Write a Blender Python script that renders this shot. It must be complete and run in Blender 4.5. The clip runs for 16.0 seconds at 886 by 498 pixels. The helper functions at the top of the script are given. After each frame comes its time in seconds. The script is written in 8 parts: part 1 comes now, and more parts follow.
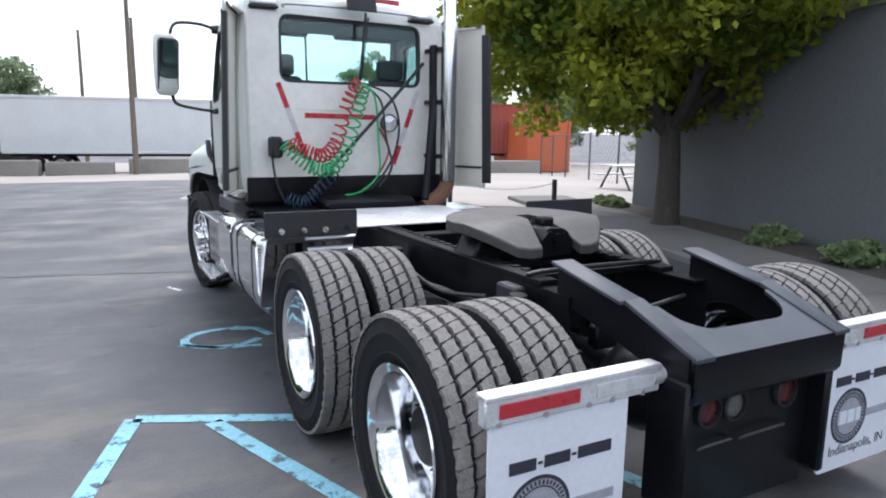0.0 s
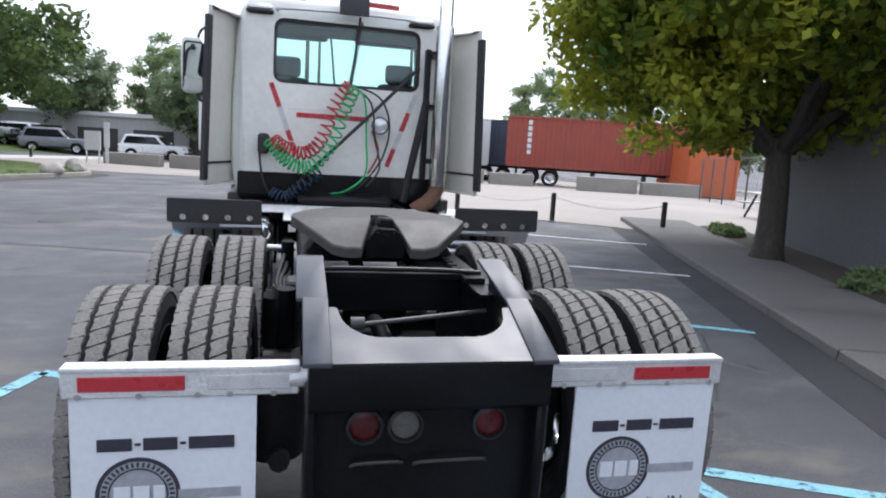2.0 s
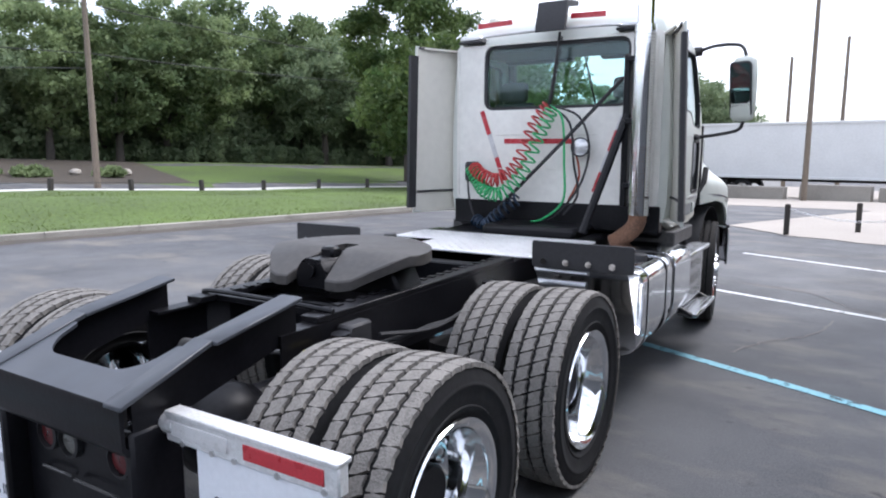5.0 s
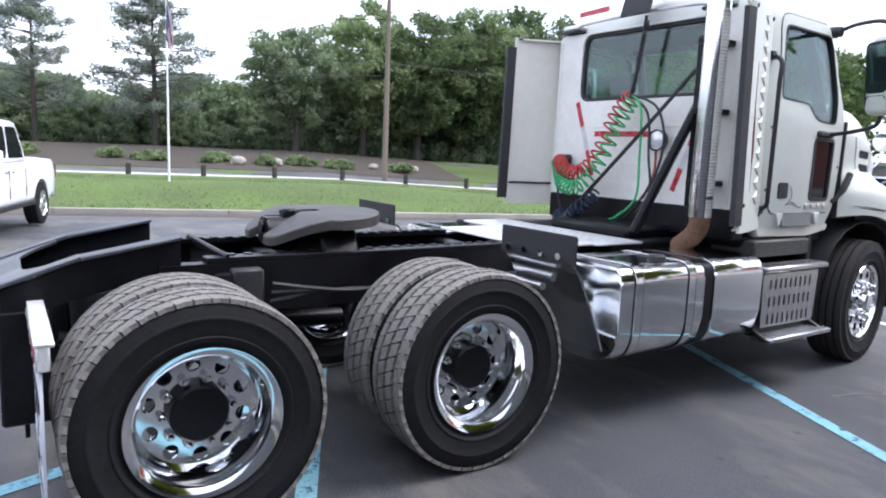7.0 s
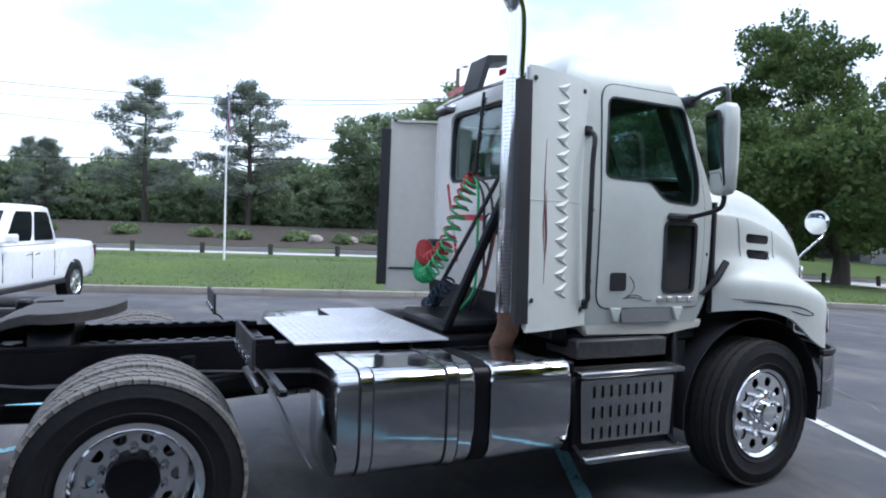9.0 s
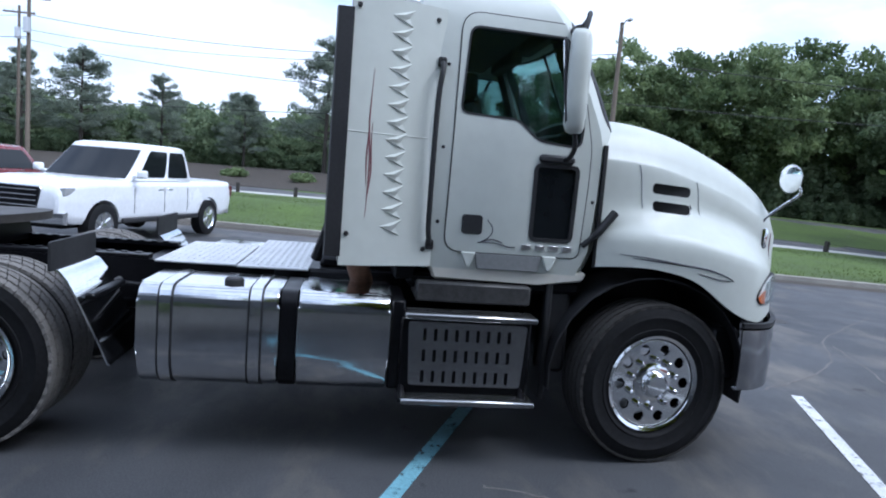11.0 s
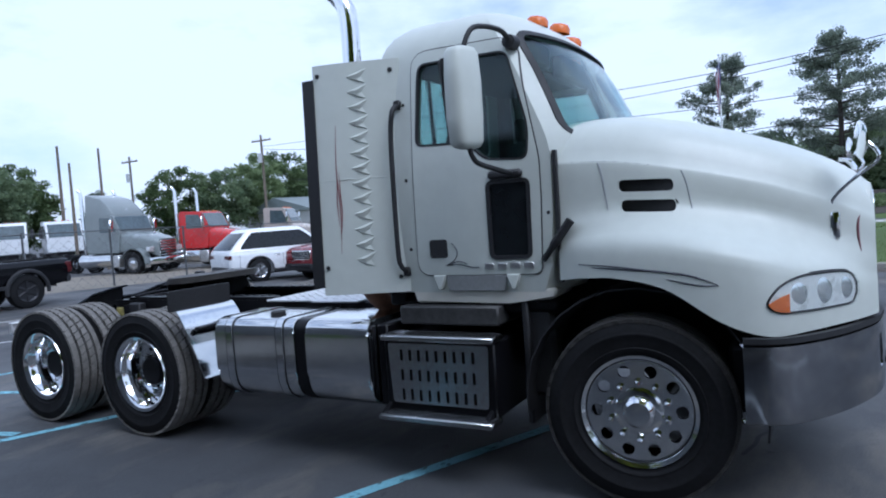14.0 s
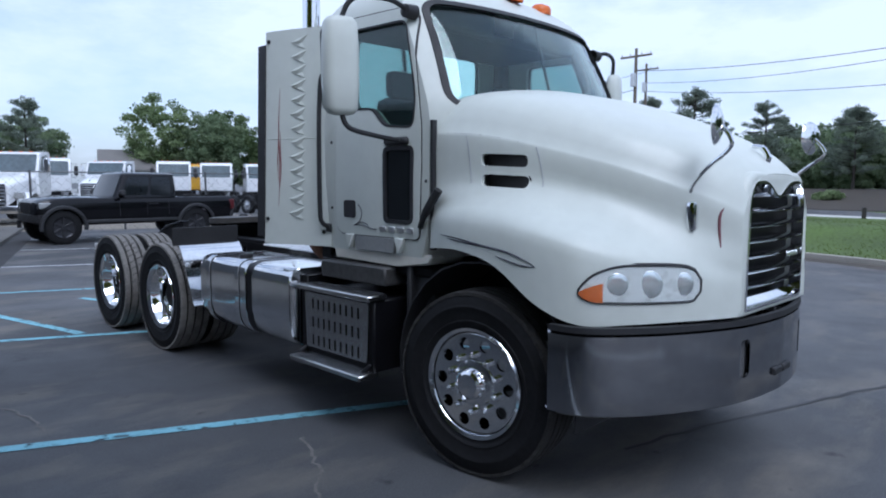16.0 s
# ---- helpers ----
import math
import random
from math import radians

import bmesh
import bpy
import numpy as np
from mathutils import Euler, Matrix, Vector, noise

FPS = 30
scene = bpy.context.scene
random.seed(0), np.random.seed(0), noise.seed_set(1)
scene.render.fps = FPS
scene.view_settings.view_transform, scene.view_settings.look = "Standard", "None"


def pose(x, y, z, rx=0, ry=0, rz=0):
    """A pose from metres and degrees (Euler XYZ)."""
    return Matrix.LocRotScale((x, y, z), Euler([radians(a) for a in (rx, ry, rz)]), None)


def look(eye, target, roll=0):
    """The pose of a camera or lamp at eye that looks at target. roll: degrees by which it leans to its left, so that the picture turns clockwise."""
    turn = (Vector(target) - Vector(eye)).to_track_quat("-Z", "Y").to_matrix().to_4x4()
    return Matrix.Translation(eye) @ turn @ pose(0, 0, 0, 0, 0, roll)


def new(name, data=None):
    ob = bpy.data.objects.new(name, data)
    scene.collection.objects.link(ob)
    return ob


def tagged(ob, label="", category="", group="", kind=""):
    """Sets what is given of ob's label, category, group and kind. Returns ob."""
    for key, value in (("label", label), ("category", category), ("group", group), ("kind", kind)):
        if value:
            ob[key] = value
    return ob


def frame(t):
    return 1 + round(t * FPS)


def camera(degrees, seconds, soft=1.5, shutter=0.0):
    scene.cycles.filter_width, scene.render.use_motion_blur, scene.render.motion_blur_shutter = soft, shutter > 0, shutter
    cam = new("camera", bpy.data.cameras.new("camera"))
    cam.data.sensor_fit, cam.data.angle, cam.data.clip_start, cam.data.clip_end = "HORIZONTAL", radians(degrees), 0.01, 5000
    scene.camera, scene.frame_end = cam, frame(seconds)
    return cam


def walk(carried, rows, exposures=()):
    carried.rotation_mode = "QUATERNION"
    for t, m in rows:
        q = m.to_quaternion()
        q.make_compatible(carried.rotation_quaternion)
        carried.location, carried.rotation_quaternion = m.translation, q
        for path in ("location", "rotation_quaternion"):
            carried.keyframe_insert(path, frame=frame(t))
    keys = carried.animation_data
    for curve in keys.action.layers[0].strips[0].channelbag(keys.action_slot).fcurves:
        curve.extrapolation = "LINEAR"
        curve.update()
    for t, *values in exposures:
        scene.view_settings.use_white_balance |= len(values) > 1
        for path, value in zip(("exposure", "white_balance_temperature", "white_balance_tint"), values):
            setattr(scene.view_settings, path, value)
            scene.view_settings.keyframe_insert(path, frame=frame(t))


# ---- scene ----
cam = camera(66.7, 16.0, soft=2.0)
PATH = [
    (0, (-2.213, -2.209, 1.694), (-1.28, -0.474, 1.346), 0.8),
    (0.5, (-1.758, -2.441, 1.667), (-1.023, -0.607, 1.361), 0.2),
    (1, (-1.268, -2.6, 1.666), (-0.686, -0.707, 1.382), 0.5),
    (1.5, (-0.854, -2.757, 1.675), (-0.426, -0.829, 1.359), -0.4),
    (2, (-0.478, -2.768, 1.66), (-0.034, -0.844, 1.339), 3.4),
    (2.5, (0.054, -2.764, 1.639), (0.201, -0.8, 1.289), -0.7),
    (3, (0.491, -2.64, 1.653), (0.418, -0.676, 1.287), 2.1),
    (3.5, (0.941, -2.523, 1.656), (0.63, -0.584, 1.28), 0.4),
    (4, (1.376, -2.332, 1.668), (0.763, -0.455, 1.352), 0.7),
    (4.5, (1.853, -2.116, 1.744), (1.019, -0.322, 1.449), 0.1),
    (7, (3.783, -0.629, 1.591), (2.13, 0.46, 1.308), 2.3),
    (7.5, (4.041, -0.217, 1.614), (2.324, 0.78, 1.376), 1.5),
    (8, (4.144, 0.386, 1.67), (2.42, 1.387, 1.509), 1.0),
    (8.5, (4.352, 0.909, 1.714), (2.574, 1.821, 1.64), 1.2),
    (9, (4.455, 1.392, 1.735), (2.625, 2.197, 1.665), 1.9),
    (9.5, (4.67, 1.894, 1.697), (2.795, 2.583, 1.597), -1.0),
    (10, (4.8, 2.382, 1.686), (2.894, 2.967, 1.527), 1.3),
    (12.5, (5.137, 4.926, 1.616), (3.19, 4.511, 1.422), -0.1),
    (13, (5.124, 5.384, 1.556), (3.253, 4.695, 1.393), -2.5),
    (13.5, (4.979, 5.79, 1.528), (3.206, 4.874, 1.402), -2.0),
    (14, (4.683, 6.188, 1.631), (2.941, 5.21, 1.528), -4.0),
    (14.5, (4.537, 6.584, 1.625), (2.881, 5.47, 1.499), 0.1),
    (15, (4.328, 6.947, 1.562), (2.795, 5.676, 1.374), 0.9),
    (15.5, (4.057, 7.385, 1.573), (2.596, 6.035, 1.367), -1.3),
    (16, (3.734, 7.724, 1.589), (2.335, 6.308, 1.394), 0.2),
]
EXPOSURES = [(0.0, 1.28, 6050, 14), (0.6, 1.10, 6050, 14), (4.0, 1.28, 6050, 15), (7.0, 1.60, 5950, 17), (9.5, 0.86, 5450, 13), (10.0, 0.82, 5400, 13), (12.5, 0.86, 5250, 12), (14.5, 0.34, 5180, 12), (16.0, 0.38, 5280, 13)]
walk(cam, [(t, look(eye, target, roll)) for t, eye, target, roll in PATH], EXPOSURES)

# ---- world, sun ----
SUN_EL, SUN_AZ = radians(54), radians(28)      # azimuth from +y towards +x
world = bpy.data.worlds.new("sky_world")
scene.world = world
world.use_nodes = True
wn, wl = world.node_tree.nodes, world.node_tree.links
wn.clear()
w_out = wn.new("ShaderNodeOutputWorld")
w_bg = wn.new("ShaderNodeBackground")
w_sky = wn.new("ShaderNodeTexSky")
w_sky.sky_type = "NISHITA"
w_sky.sun_disc = False
w_sky.sun_elevation, w_sky.sun_rotation = SUN_EL, SUN_AZ
w_sky.air_density, w_sky.dust_density = 1.0, 2.0
w_tc = wn.new("ShaderNodeTexCoord")
w_map = wn.new("ShaderNodeMapping")
w_map.inputs["Scale"].default_value = (1.0, 1.0, 2.6)
w_n = wn.new("ShaderNodeTexNoise")
w_n.inputs["Scale"].default_value, w_n.inputs["Detail"].default_value = 2.3, 8.0
w_n.inputs["Roughness"].default_value = 0.58
w_r = wn.new("ShaderNodeValToRGB")
w_r.color_ramp.elements[0].position, w_r.color_ramp.elements[0].color = 0.37, (0.40, 0.40, 0.40, 1)
w_r.color_ramp.elements[1].position, w_r.color_ramp.elements[1].color = 0.56, (0.98, 0.98, 0.98, 1)
w_cl = wn.new("ShaderNodeMix")
w_cl.data_type = "RGBA"
w_cl.inputs[7].default_value = (6.1, 6.4, 6.8, 1)
wl.new(w_tc.outputs["Generated"], w_map.inputs["Vector"])
wl.new(w_map.outputs["Vector"], w_n.inputs["Vector"])
wl.new(w_n.outputs["Fac"], w_r.inputs["Fac"])
wl.new(w_r.outputs["Color"], w_cl.inputs[0])
wl.new(w_sky.outputs["Color"], w_cl.inputs[6])
wl.new(w_cl.outputs[2], w_bg.inputs["Color"])
w_bg.inputs["Strength"].default_value = 0.12
wl.new(w_bg.outputs["Background"], w_out.inputs["Surface"])

sun_data = bpy.data.lights.new("sun", "SUN")
sun_data.energy, sun_data.angle, sun_data.color = 1.36, radians(32), (1.0, 0.96, 0.9)
sun = new("sun", sun_data)
sun_dir = Vector((math.sin(SUN_AZ) * math.cos(SUN_EL), math.cos(SUN_AZ) * math.cos(SUN_EL), math.sin(SUN_EL)))
sun.matrix_world = look(sun_dir * 60, (0, 0, 0))


# ---- materials ----
def mat(name, col, rough=0.5, metal=0.0, var=0.12, coarse=1.5, fine=40.0, bump=0.0, col2=None, spec=0.5, coat=0.0, rnd=0.0, rvar=0.15, stretch=(1, 1, 1)):
    """Two scales of noise vary colour and gloss; bump from the fine one. rnd: change from object to object."""
    m = bpy.data.materials.new(name)
    m.use_nodes = True
    n, l = m.node_tree.nodes, m.node_tree.links
    b = n["Principled BSDF"]
    tc = n.new("ShaderNodeTexCoord")
    mp = n.new("ShaderNodeMapping")
    mp.inputs["Scale"].default_value = stretch
    l.new(tc.outputs["Object"], mp.inputs["Vector"])
    n1, n2 = n.new("ShaderNodeTexNoise"), n.new("ShaderNodeTexNoise")
    n1.inputs["Scale"].default_value, n1.inputs["Detail"].default_value = coarse, 5.0
    n2.inputs["Scale"].default_value, n2.inputs["Detail"].default_value = fine, 3.0
    l.new(mp.outputs["Vector"], n1.inputs["Vector"])
    l.new(mp.outputs["Vector"], n2.inputs["Vector"])
    ad = n.new("ShaderNodeMath")
    ad.operation = "ADD"
    l.new(n1.outputs["Fac"], ad.inputs[0])
    l.new(n2.outputs["Fac"], ad.inputs[1])
    src = ad.outputs[0]
    if rnd:
        oi, ra = n.new("ShaderNodeObjectInfo"), n.new("ShaderNodeMath")
        ra.operation = "MULTIPLY_ADD"
        ra.inputs[1].default_value = rnd
        l.new(oi.outputs["Random"], ra.inputs[0])
        l.new(src, ra.inputs[2])
        src = ra.outputs[0]
    mr = n.new("ShaderNodeMapRange")
    mr.inputs["From Min"].default_value, mr.inputs["From Max"].default_value = 0.72, 1.28 + rnd
    l.new(src, mr.inputs["Value"])
    mx = n.new("ShaderNodeMix")
    mx.data_type = "RGBA"
    mx.inputs[6].default_value = (*[c * (1 - var) for c in col], 1)
    mx.inputs[7].default_value = (*(col2 or [min(1, c * (1 + var)) for c in col]), 1)
    l.new(mr.outputs[0], mx.inputs[0])
    l.new(mx.outputs[2], b.inputs["Base Color"])
    rr = n.new("ShaderNodeMapRange")
    rr.inputs["From Min"].default_value, rr.inputs["From Max"].default_value = 0.3, 0.7
    rr.inputs["To Min"].default_value, rr.inputs["To Max"].default_value = max(0.02, rough * (1 - rvar)), min(1, rough * (1 + rvar))
    l.new(n1.outputs["Fac"], rr.inputs["Value"])
    l.new(rr.outputs[0], b.inputs["Roughness"])
    b.inputs["Metallic"].default_value = metal
    b.inputs["Specular IOR Level"].default_value = spec
    b.inputs["Coat Weight"].default_value = coat
    b.inputs["Coat Roughness"].default_value = 0.06
    if bump:
        bp = n.new("ShaderNodeBump")
        bp.inputs["Strength"].default_value, bp.inputs["Distance"].default_value = bump, 0.01
        l.new(n2.outputs["Fac"], bp.inputs["Height"])
        l.new(bp.outputs[0], b.inputs["Normal"])
    return m


def glass_mat(name, tint, clear):
    """Thin tinted glass: part straight through, part mirror by angle."""
    m = bpy.data.materials.new(name)
    m.use_nodes = True
    n, l = m.node_tree.nodes, m.node_tree.links
    n.clear()
    o, mx, tr, gl, fr = (n.new("ShaderNode" + k) for k in ("OutputMaterial", "MixShader", "BsdfTransparent", "BsdfGlossy", "LayerWeight"))
    pw, ma = n.new("ShaderNodeMath"), n.new("ShaderNodeMath")
    pw.operation, ma.operation = "POWER", "MULTIPLY_ADD"
    pw.inputs[1].default_value, ma.inputs[1].default_value, ma.inputs[2].default_value = 4.0, 0.8, 0.035
    tr.inputs["Color"].default_value = (*[c * clear for c in tint], 1)
    gl.inputs["Color"].default_value, gl.inputs["Roughness"].default_value = (0.9, 0.95, 0.95, 1), 0.02
    l.new(fr.outputs["Facing"], pw.inputs[0])
    l.new(pw.outputs[0], ma.inputs[0])
    l.new(ma.outputs[0], mx.inputs[0])
    l.new(tr.outputs[0], mx.inputs[1])
    l.new(gl.outputs[0], mx.inputs[2])
    l.new(mx.outputs[0], o.inputs["Surface"])
    return m


def worn_paint(name, col, scale, cover):
    """Road paint worn through in spots."""
    m = mat(name, col, 0.75, var=0.18, coarse=3, fine=60, bump=0.2)
    n, l = m.node_tree.nodes, m.node_tree.links
    b, o = n["Principled BSDF"], n["Material Output"]
    tc, nz, rp, tr, mx = (n.new("ShaderNode" + k) for k in ("TexCoord", "TexNoise", "ValToRGB", "BsdfTransparent", "MixShader"))
    nz.inputs["Scale"].default_value, nz.inputs["Detail"].default_value, nz.inputs["Roughness"].default_value = scale, 8, 0.7
    rp.color_ramp.elements[0].position, rp.color_ramp.elements[1].position = cover - 0.06, cover + 0.06
    l.new(tc.outputs["Object"], nz.inputs["Vector"])
    l.new(nz.outputs["Fac"], rp.inputs["Fac"])
    l.new(rp.outputs["Color"], mx.inputs[0])
    l.new(tr.outputs[0], mx.inputs[1])
    l.new(b.outputs[0], mx.inputs[2])
    l.new(mx.outputs[0], o.inputs["Surface"])
    return m


def leaf_mat(name, col, col2, trans=0.35):
    m = bpy.data.materials.new(name)
    m.use_nodes = True
    n, l = m.node_tree.nodes, m.node_tree.links
    b, o = n["Principled BSDF"], n["Material Output"]
    ge, mx, tl, ms, tc, nz, ad = (n.new("ShaderNode" + k) for k in ("NewGeometry", "Mix", "BsdfTranslucent", "MixShader", "TexCoord", "TexNoise", "Math"))
    nz.inputs["Scale"].default_value = 0.9
    l.new(tc.outputs["Object"], nz.inputs["Vector"])
    ad.operation = "MULTIPLY_ADD"
    ad.inputs[1].default_value = 0.45
    l.new(ge.outputs["Random Per Island"], ad.inputs[0])
    sb = n.new("ShaderNodeMath")
    sb.operation = "MULTIPLY_ADD"
    sb.inputs[1].default_value, sb.inputs[2].default_value = 2.4, -0.95
    l.new(nz.outputs["Fac"], sb.inputs[0])
    l.new(sb.outputs[0], ad.inputs[2])
    ad.use_clamp = True
    mx.data_type = "RGBA"
    mx.inputs[6].default_value, mx.inputs[7].default_value = (*col, 1), (*col2, 1)
    l.new(ad.outputs[0], mx.inputs[0])
    l.new(mx.outputs[2], b.inputs["Base Color"])
    l.new(mx.outputs[2], tl.inputs["Color"])
    b.inputs["Roughness"].default_value = 0.6
    b.inputs["Specular IOR Level"].default_value = 0.25
    ms.inputs[0].default_value = trans
    l.new(b.outputs[0], ms.inputs[1])
    l.new(tl.outputs[0], ms.inputs[2])
    l.new(ms.outputs[0], o.inputs["Surface"])
    return m


def asphalt_mat(name):
    """Worn asphalt: pale stones in a dark binder, dust drifts, oil spots and old rolled stains."""
    m = bpy.data.materials.new(name)
    m.use_nodes = True
    n, l = m.node_tree.nodes, m.node_tree.links
    b = n["Principled BSDF"]
    tc = n.new("ShaderNodeTexCoord")
    def nz(scale, detail=4.0, rough=0.55, stretch=None):
        q = n.new("ShaderNodeTexNoise")
        q.inputs["Scale"].default_value, q.inputs["Detail"].default_value, q.inputs["Roughness"].default_value = scale, detail, rough
        if stretch:
            mp = n.new("ShaderNodeMapping")
            mp.inputs["Scale"].default_value, mp.inputs["Rotation"].default_value = stretch, (0, 0, 0.4)
            l.new(tc.outputs["Object"], mp.inputs["Vector"])
            l.new(mp.outputs["Vector"], q.inputs["Vector"])
        else:
            l.new(tc.outputs["Object"], q.inputs["Vector"])
        return q.outputs["Fac"]
    def ramp(src, a, b_, lo=0.0, hi=1.0):
        q = n.new("ShaderNodeMapRange")
        q.inputs["From Min"].default_value, q.inputs["From Max"].default_value = a, b_
        q.inputs["To Min"].default_value, q.inputs["To Max"].default_value = lo, hi
        l.new(src, q.inputs["Value"])
        return q.outputs[0]
    def mix(fac, c0, c1):
        q = n.new("ShaderNodeMix")
        q.data_type = "RGBA"
        l.new(fac, q.inputs[0])
        for k, c in ((6, c0), (7, c1)):
            if isinstance(c, tuple):
                q.inputs[k].default_value = (*c, 1)
            else:
                l.new(c, q.inputs[k])
        return q.outputs[2]
    stone = nz(95, 2.0, 0.7)
    c = mix(ramp(stone, 0.36, 0.68), (0.029, 0.0305, 0.035), (0.084, 0.086, 0.091))
    c = mix(ramp(nz(0.16, 6, 0.6), 0.40, 0.66, 0.0, 0.75), c, (0.115, 0.116, 0.119))
    c = mix(ramp(nz(0.55, 7, 0.65, (1.0, 2.2, 1.0)), 0.50, 0.70, 0.0, 0.85), c, (0.165, 0.150, 0.128))
    c = mix(ramp(nz(1.1, 6, 0.6), 0.56, 0.74, 0.0, 0.55), c, (0.042, 0.043, 0.046))
    c = mix(ramp(nz(3.7, 3, 0.5), 0.68, 0.74, 0.0, 0.8), c, (0.022, 0.022, 0.024))
    l.new(c, b.inputs["Base Color"])
    l.new(ramp(nz(0.8, 5), 0.3, 0.7, 0.55, 0.85), b.inputs["Roughness"])
    b.inputs["Specular IOR Level"].default_value = 0.45
    bp = n.new("ShaderNodeBump")
    bp.inputs["Strength"].default_value, bp.inputs["Distance"].default_value = 0.45, 0.008
    l.new(stone, bp.inputs["Height"])
    l.new(bp.outputs[0], b.inputs["Normal"])
    return m


M_ASPHALT = asphalt_mat("asphalt")
M_PATCH = mat("tar_crack", (0.02, 0.02, 0.022), 0.6, var=0.2, coarse=2, fine=60)
M_YARD = mat("pale_gravel", (0.33, 0.297, 0.26), 0.95, var=0.18, coarse=0.25, fine=30, bump=0.4)
M_CONCP = mat("pale_concrete", (0.50, 0.49, 0.46), 0.9, var=0.10, coarse=0.6, fine=45, bump=0.2)
M_CONC = mat("concrete", (0.36, 0.35, 0.33), 0.9, var=0.14, coarse=0.6, fine=45, bump=0.25)
M_CURB = mat("curb_concrete", (0.30, 0.28, 0.24), 0.92, var=0.22, coarse=1.2, fine=40, bump=0.35)
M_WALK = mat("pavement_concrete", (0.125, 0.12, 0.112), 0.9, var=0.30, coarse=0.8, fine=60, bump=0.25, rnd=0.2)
M_GRASS_G = mat("turf", (0.070, 0.108, 0.020), 0.95, var=0.4, coarse=0.35, fine=12, bump=0.5)
M_GRASS = leaf_mat("grass_blades", (0.085, 0.125, 0.030), (0.155, 0.19, 0.060), 0.35)
M_DIRT = mat("gutter_dirt", (0.062, 0.05, 0.038), 0.95, var=0.35, coarse=0.8, fine=40, bump=0.4)
M_MULCH = mat("mulch", (0.05, 0.040, 0.030), 0.95, var=0.4, coarse=2, fine=30, bump=0.8)
M_BLUE = worn_paint("blue_road_paint", (0.22, 0.46, 0.54), 9, 0.41)
M_WLINE = worn_paint("white_road_paint", (0.62, 0.63, 0.63), 9, 0.40)
M_WALL = mat("grey_wall_paint", (0.105, 0.109, 0.114), 0.75, var=0.12, coarse=0.4, fine=18, bump=0.25)

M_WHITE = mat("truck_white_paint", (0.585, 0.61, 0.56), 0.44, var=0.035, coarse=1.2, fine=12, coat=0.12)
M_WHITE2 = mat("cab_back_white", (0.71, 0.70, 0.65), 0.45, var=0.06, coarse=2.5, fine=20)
M_SILL = mat("sill_grey", (0.22, 0.225, 0.225), 0.6, var=0.12)
M_OLD = mat("aged_white_panel", (0.62, 0.60, 0.53), 0.55, var=0.04, coarse=2, fine=14)
M_BLACK = mat("black_chassis_paint", (0.006, 0.006, 0.0075), 0.36, var=0.4, coarse=4, fine=50, bump=0.06, spec=0.2)
M_RAMP = mat("worn_black_ramp", (0.042, 0.047, 0.056), 0.46, var=0.22, coarse=3.5, fine=14, rvar=0.3)
M_PLASTIC = mat("black_plastic", (0.018, 0.018, 0.02), 0.6, var=0.25, coarse=5, fine=60, bump=0.08)
M_RUBBER = mat("tyre_rubber", (0.009, 0.009, 0.010), 0.7, var=0.35, coarse=5, fine=40, bump=0.1, spec=0.25)
M_TREAD_D = mat("dark_tread_rubber", (0.035, 0.033, 0.031), 0.9, var=0.3, coarse=9, fine=90, bump=0.25, spec=0.3)
M_TREAD = mat("dusty_tread_rubber", (0.165, 0.155, 0.142), 0.92, var=0.3, coarse=14, fine=120, bump=0.4)
M_GROOVE = mat("tread_groove_rubber", (0.03, 0.03, 0.03), 0.9, var=0.3, coarse=6, fine=60)
M_CHROME = mat("polished_metal", (0.78, 0.79, 0.80), 0.09, 1.0, var=0.05, coarse=3, fine=30, rvar=0.5)
M_TANK = mat("polished_tank", (0.70, 0.71, 0.72), 0.13, 1.0, var=0.06, coarse=3, fine=25, rvar=0.5)
M_ALU = mat("tread_plate_alu", (0.72, 0.72, 0.72), 0.45, 0.55, var=0.12, coarse=4, fine=70, bump=0.35)
M_BRUSHED = mat("dull_stainless", (0.42, 0.42, 0.42), 0.24, 1.0, var=0.15, coarse=3, fine=60, stretch=(1, 0.2, 1))
M_STEEL = mat("brushed_steel", (0.56, 0.56, 0.56), 0.34, 0.9, var=0.12, coarse=3, fine=60)
M_BUMPER = mat("bumper_steel", (0.34, 0.345, 0.36), 0.10, 1.0, var=0.06, coarse=2, fine=30)
M_RUST = mat("rusty_pipe", (0.17, 0.09, 0.055), 0.8, 0.2, var=0.35, coarse=9, fine=60, bump=0.3)
M_PLATE = mat("worn_greasy_steel", (0.07, 0.065, 0.06), 0.6, 0.0, var=0.55, coarse=5, fine=28, bump=0.10, col2=(0.055, 0.05, 0.046))
M_GREASE_SHADE = mat("greasy_shaded_metal", (0.05, 0.049, 0.048), 0.5, 0.1, var=0.35, coarse=6, fine=40, bump=0.12)
M_RED = mat("red_reflector", (0.42, 0.03, 0.04), 0.3, var=0.12, coarse=20, fine=160)
M_TAPE = mat("silver_reflector", (0.52, 0.52, 0.52), 0.3, var=0.1, coarse=20, fine=160)
M_REDL = mat("red_lamp_lens", (0.075, 0.006, 0.008), 0.3, var=0.3, coarse=20, fine=90)
M_AMBER = mat("amber_lens", (0.66, 0.15, 0.02), 0.25, var=0.1, coarse=20, fine=90)
M_LENSD = mat("dull_lens", (0.11, 0.11, 0.10), 0.3, var=0.3, coarse=20, fine=90)
M_LAMPBOWL = mat("lamp_silver", (0.80, 0.82, 0.82), 0.22, 0.85, var=0.12, coarse=14, fine=60)
M_LAMPWHITE = mat("lamp_white", (0.80, 0.82, 0.81), 0.30, 0.15, var=0.05, coarse=14, fine=60)
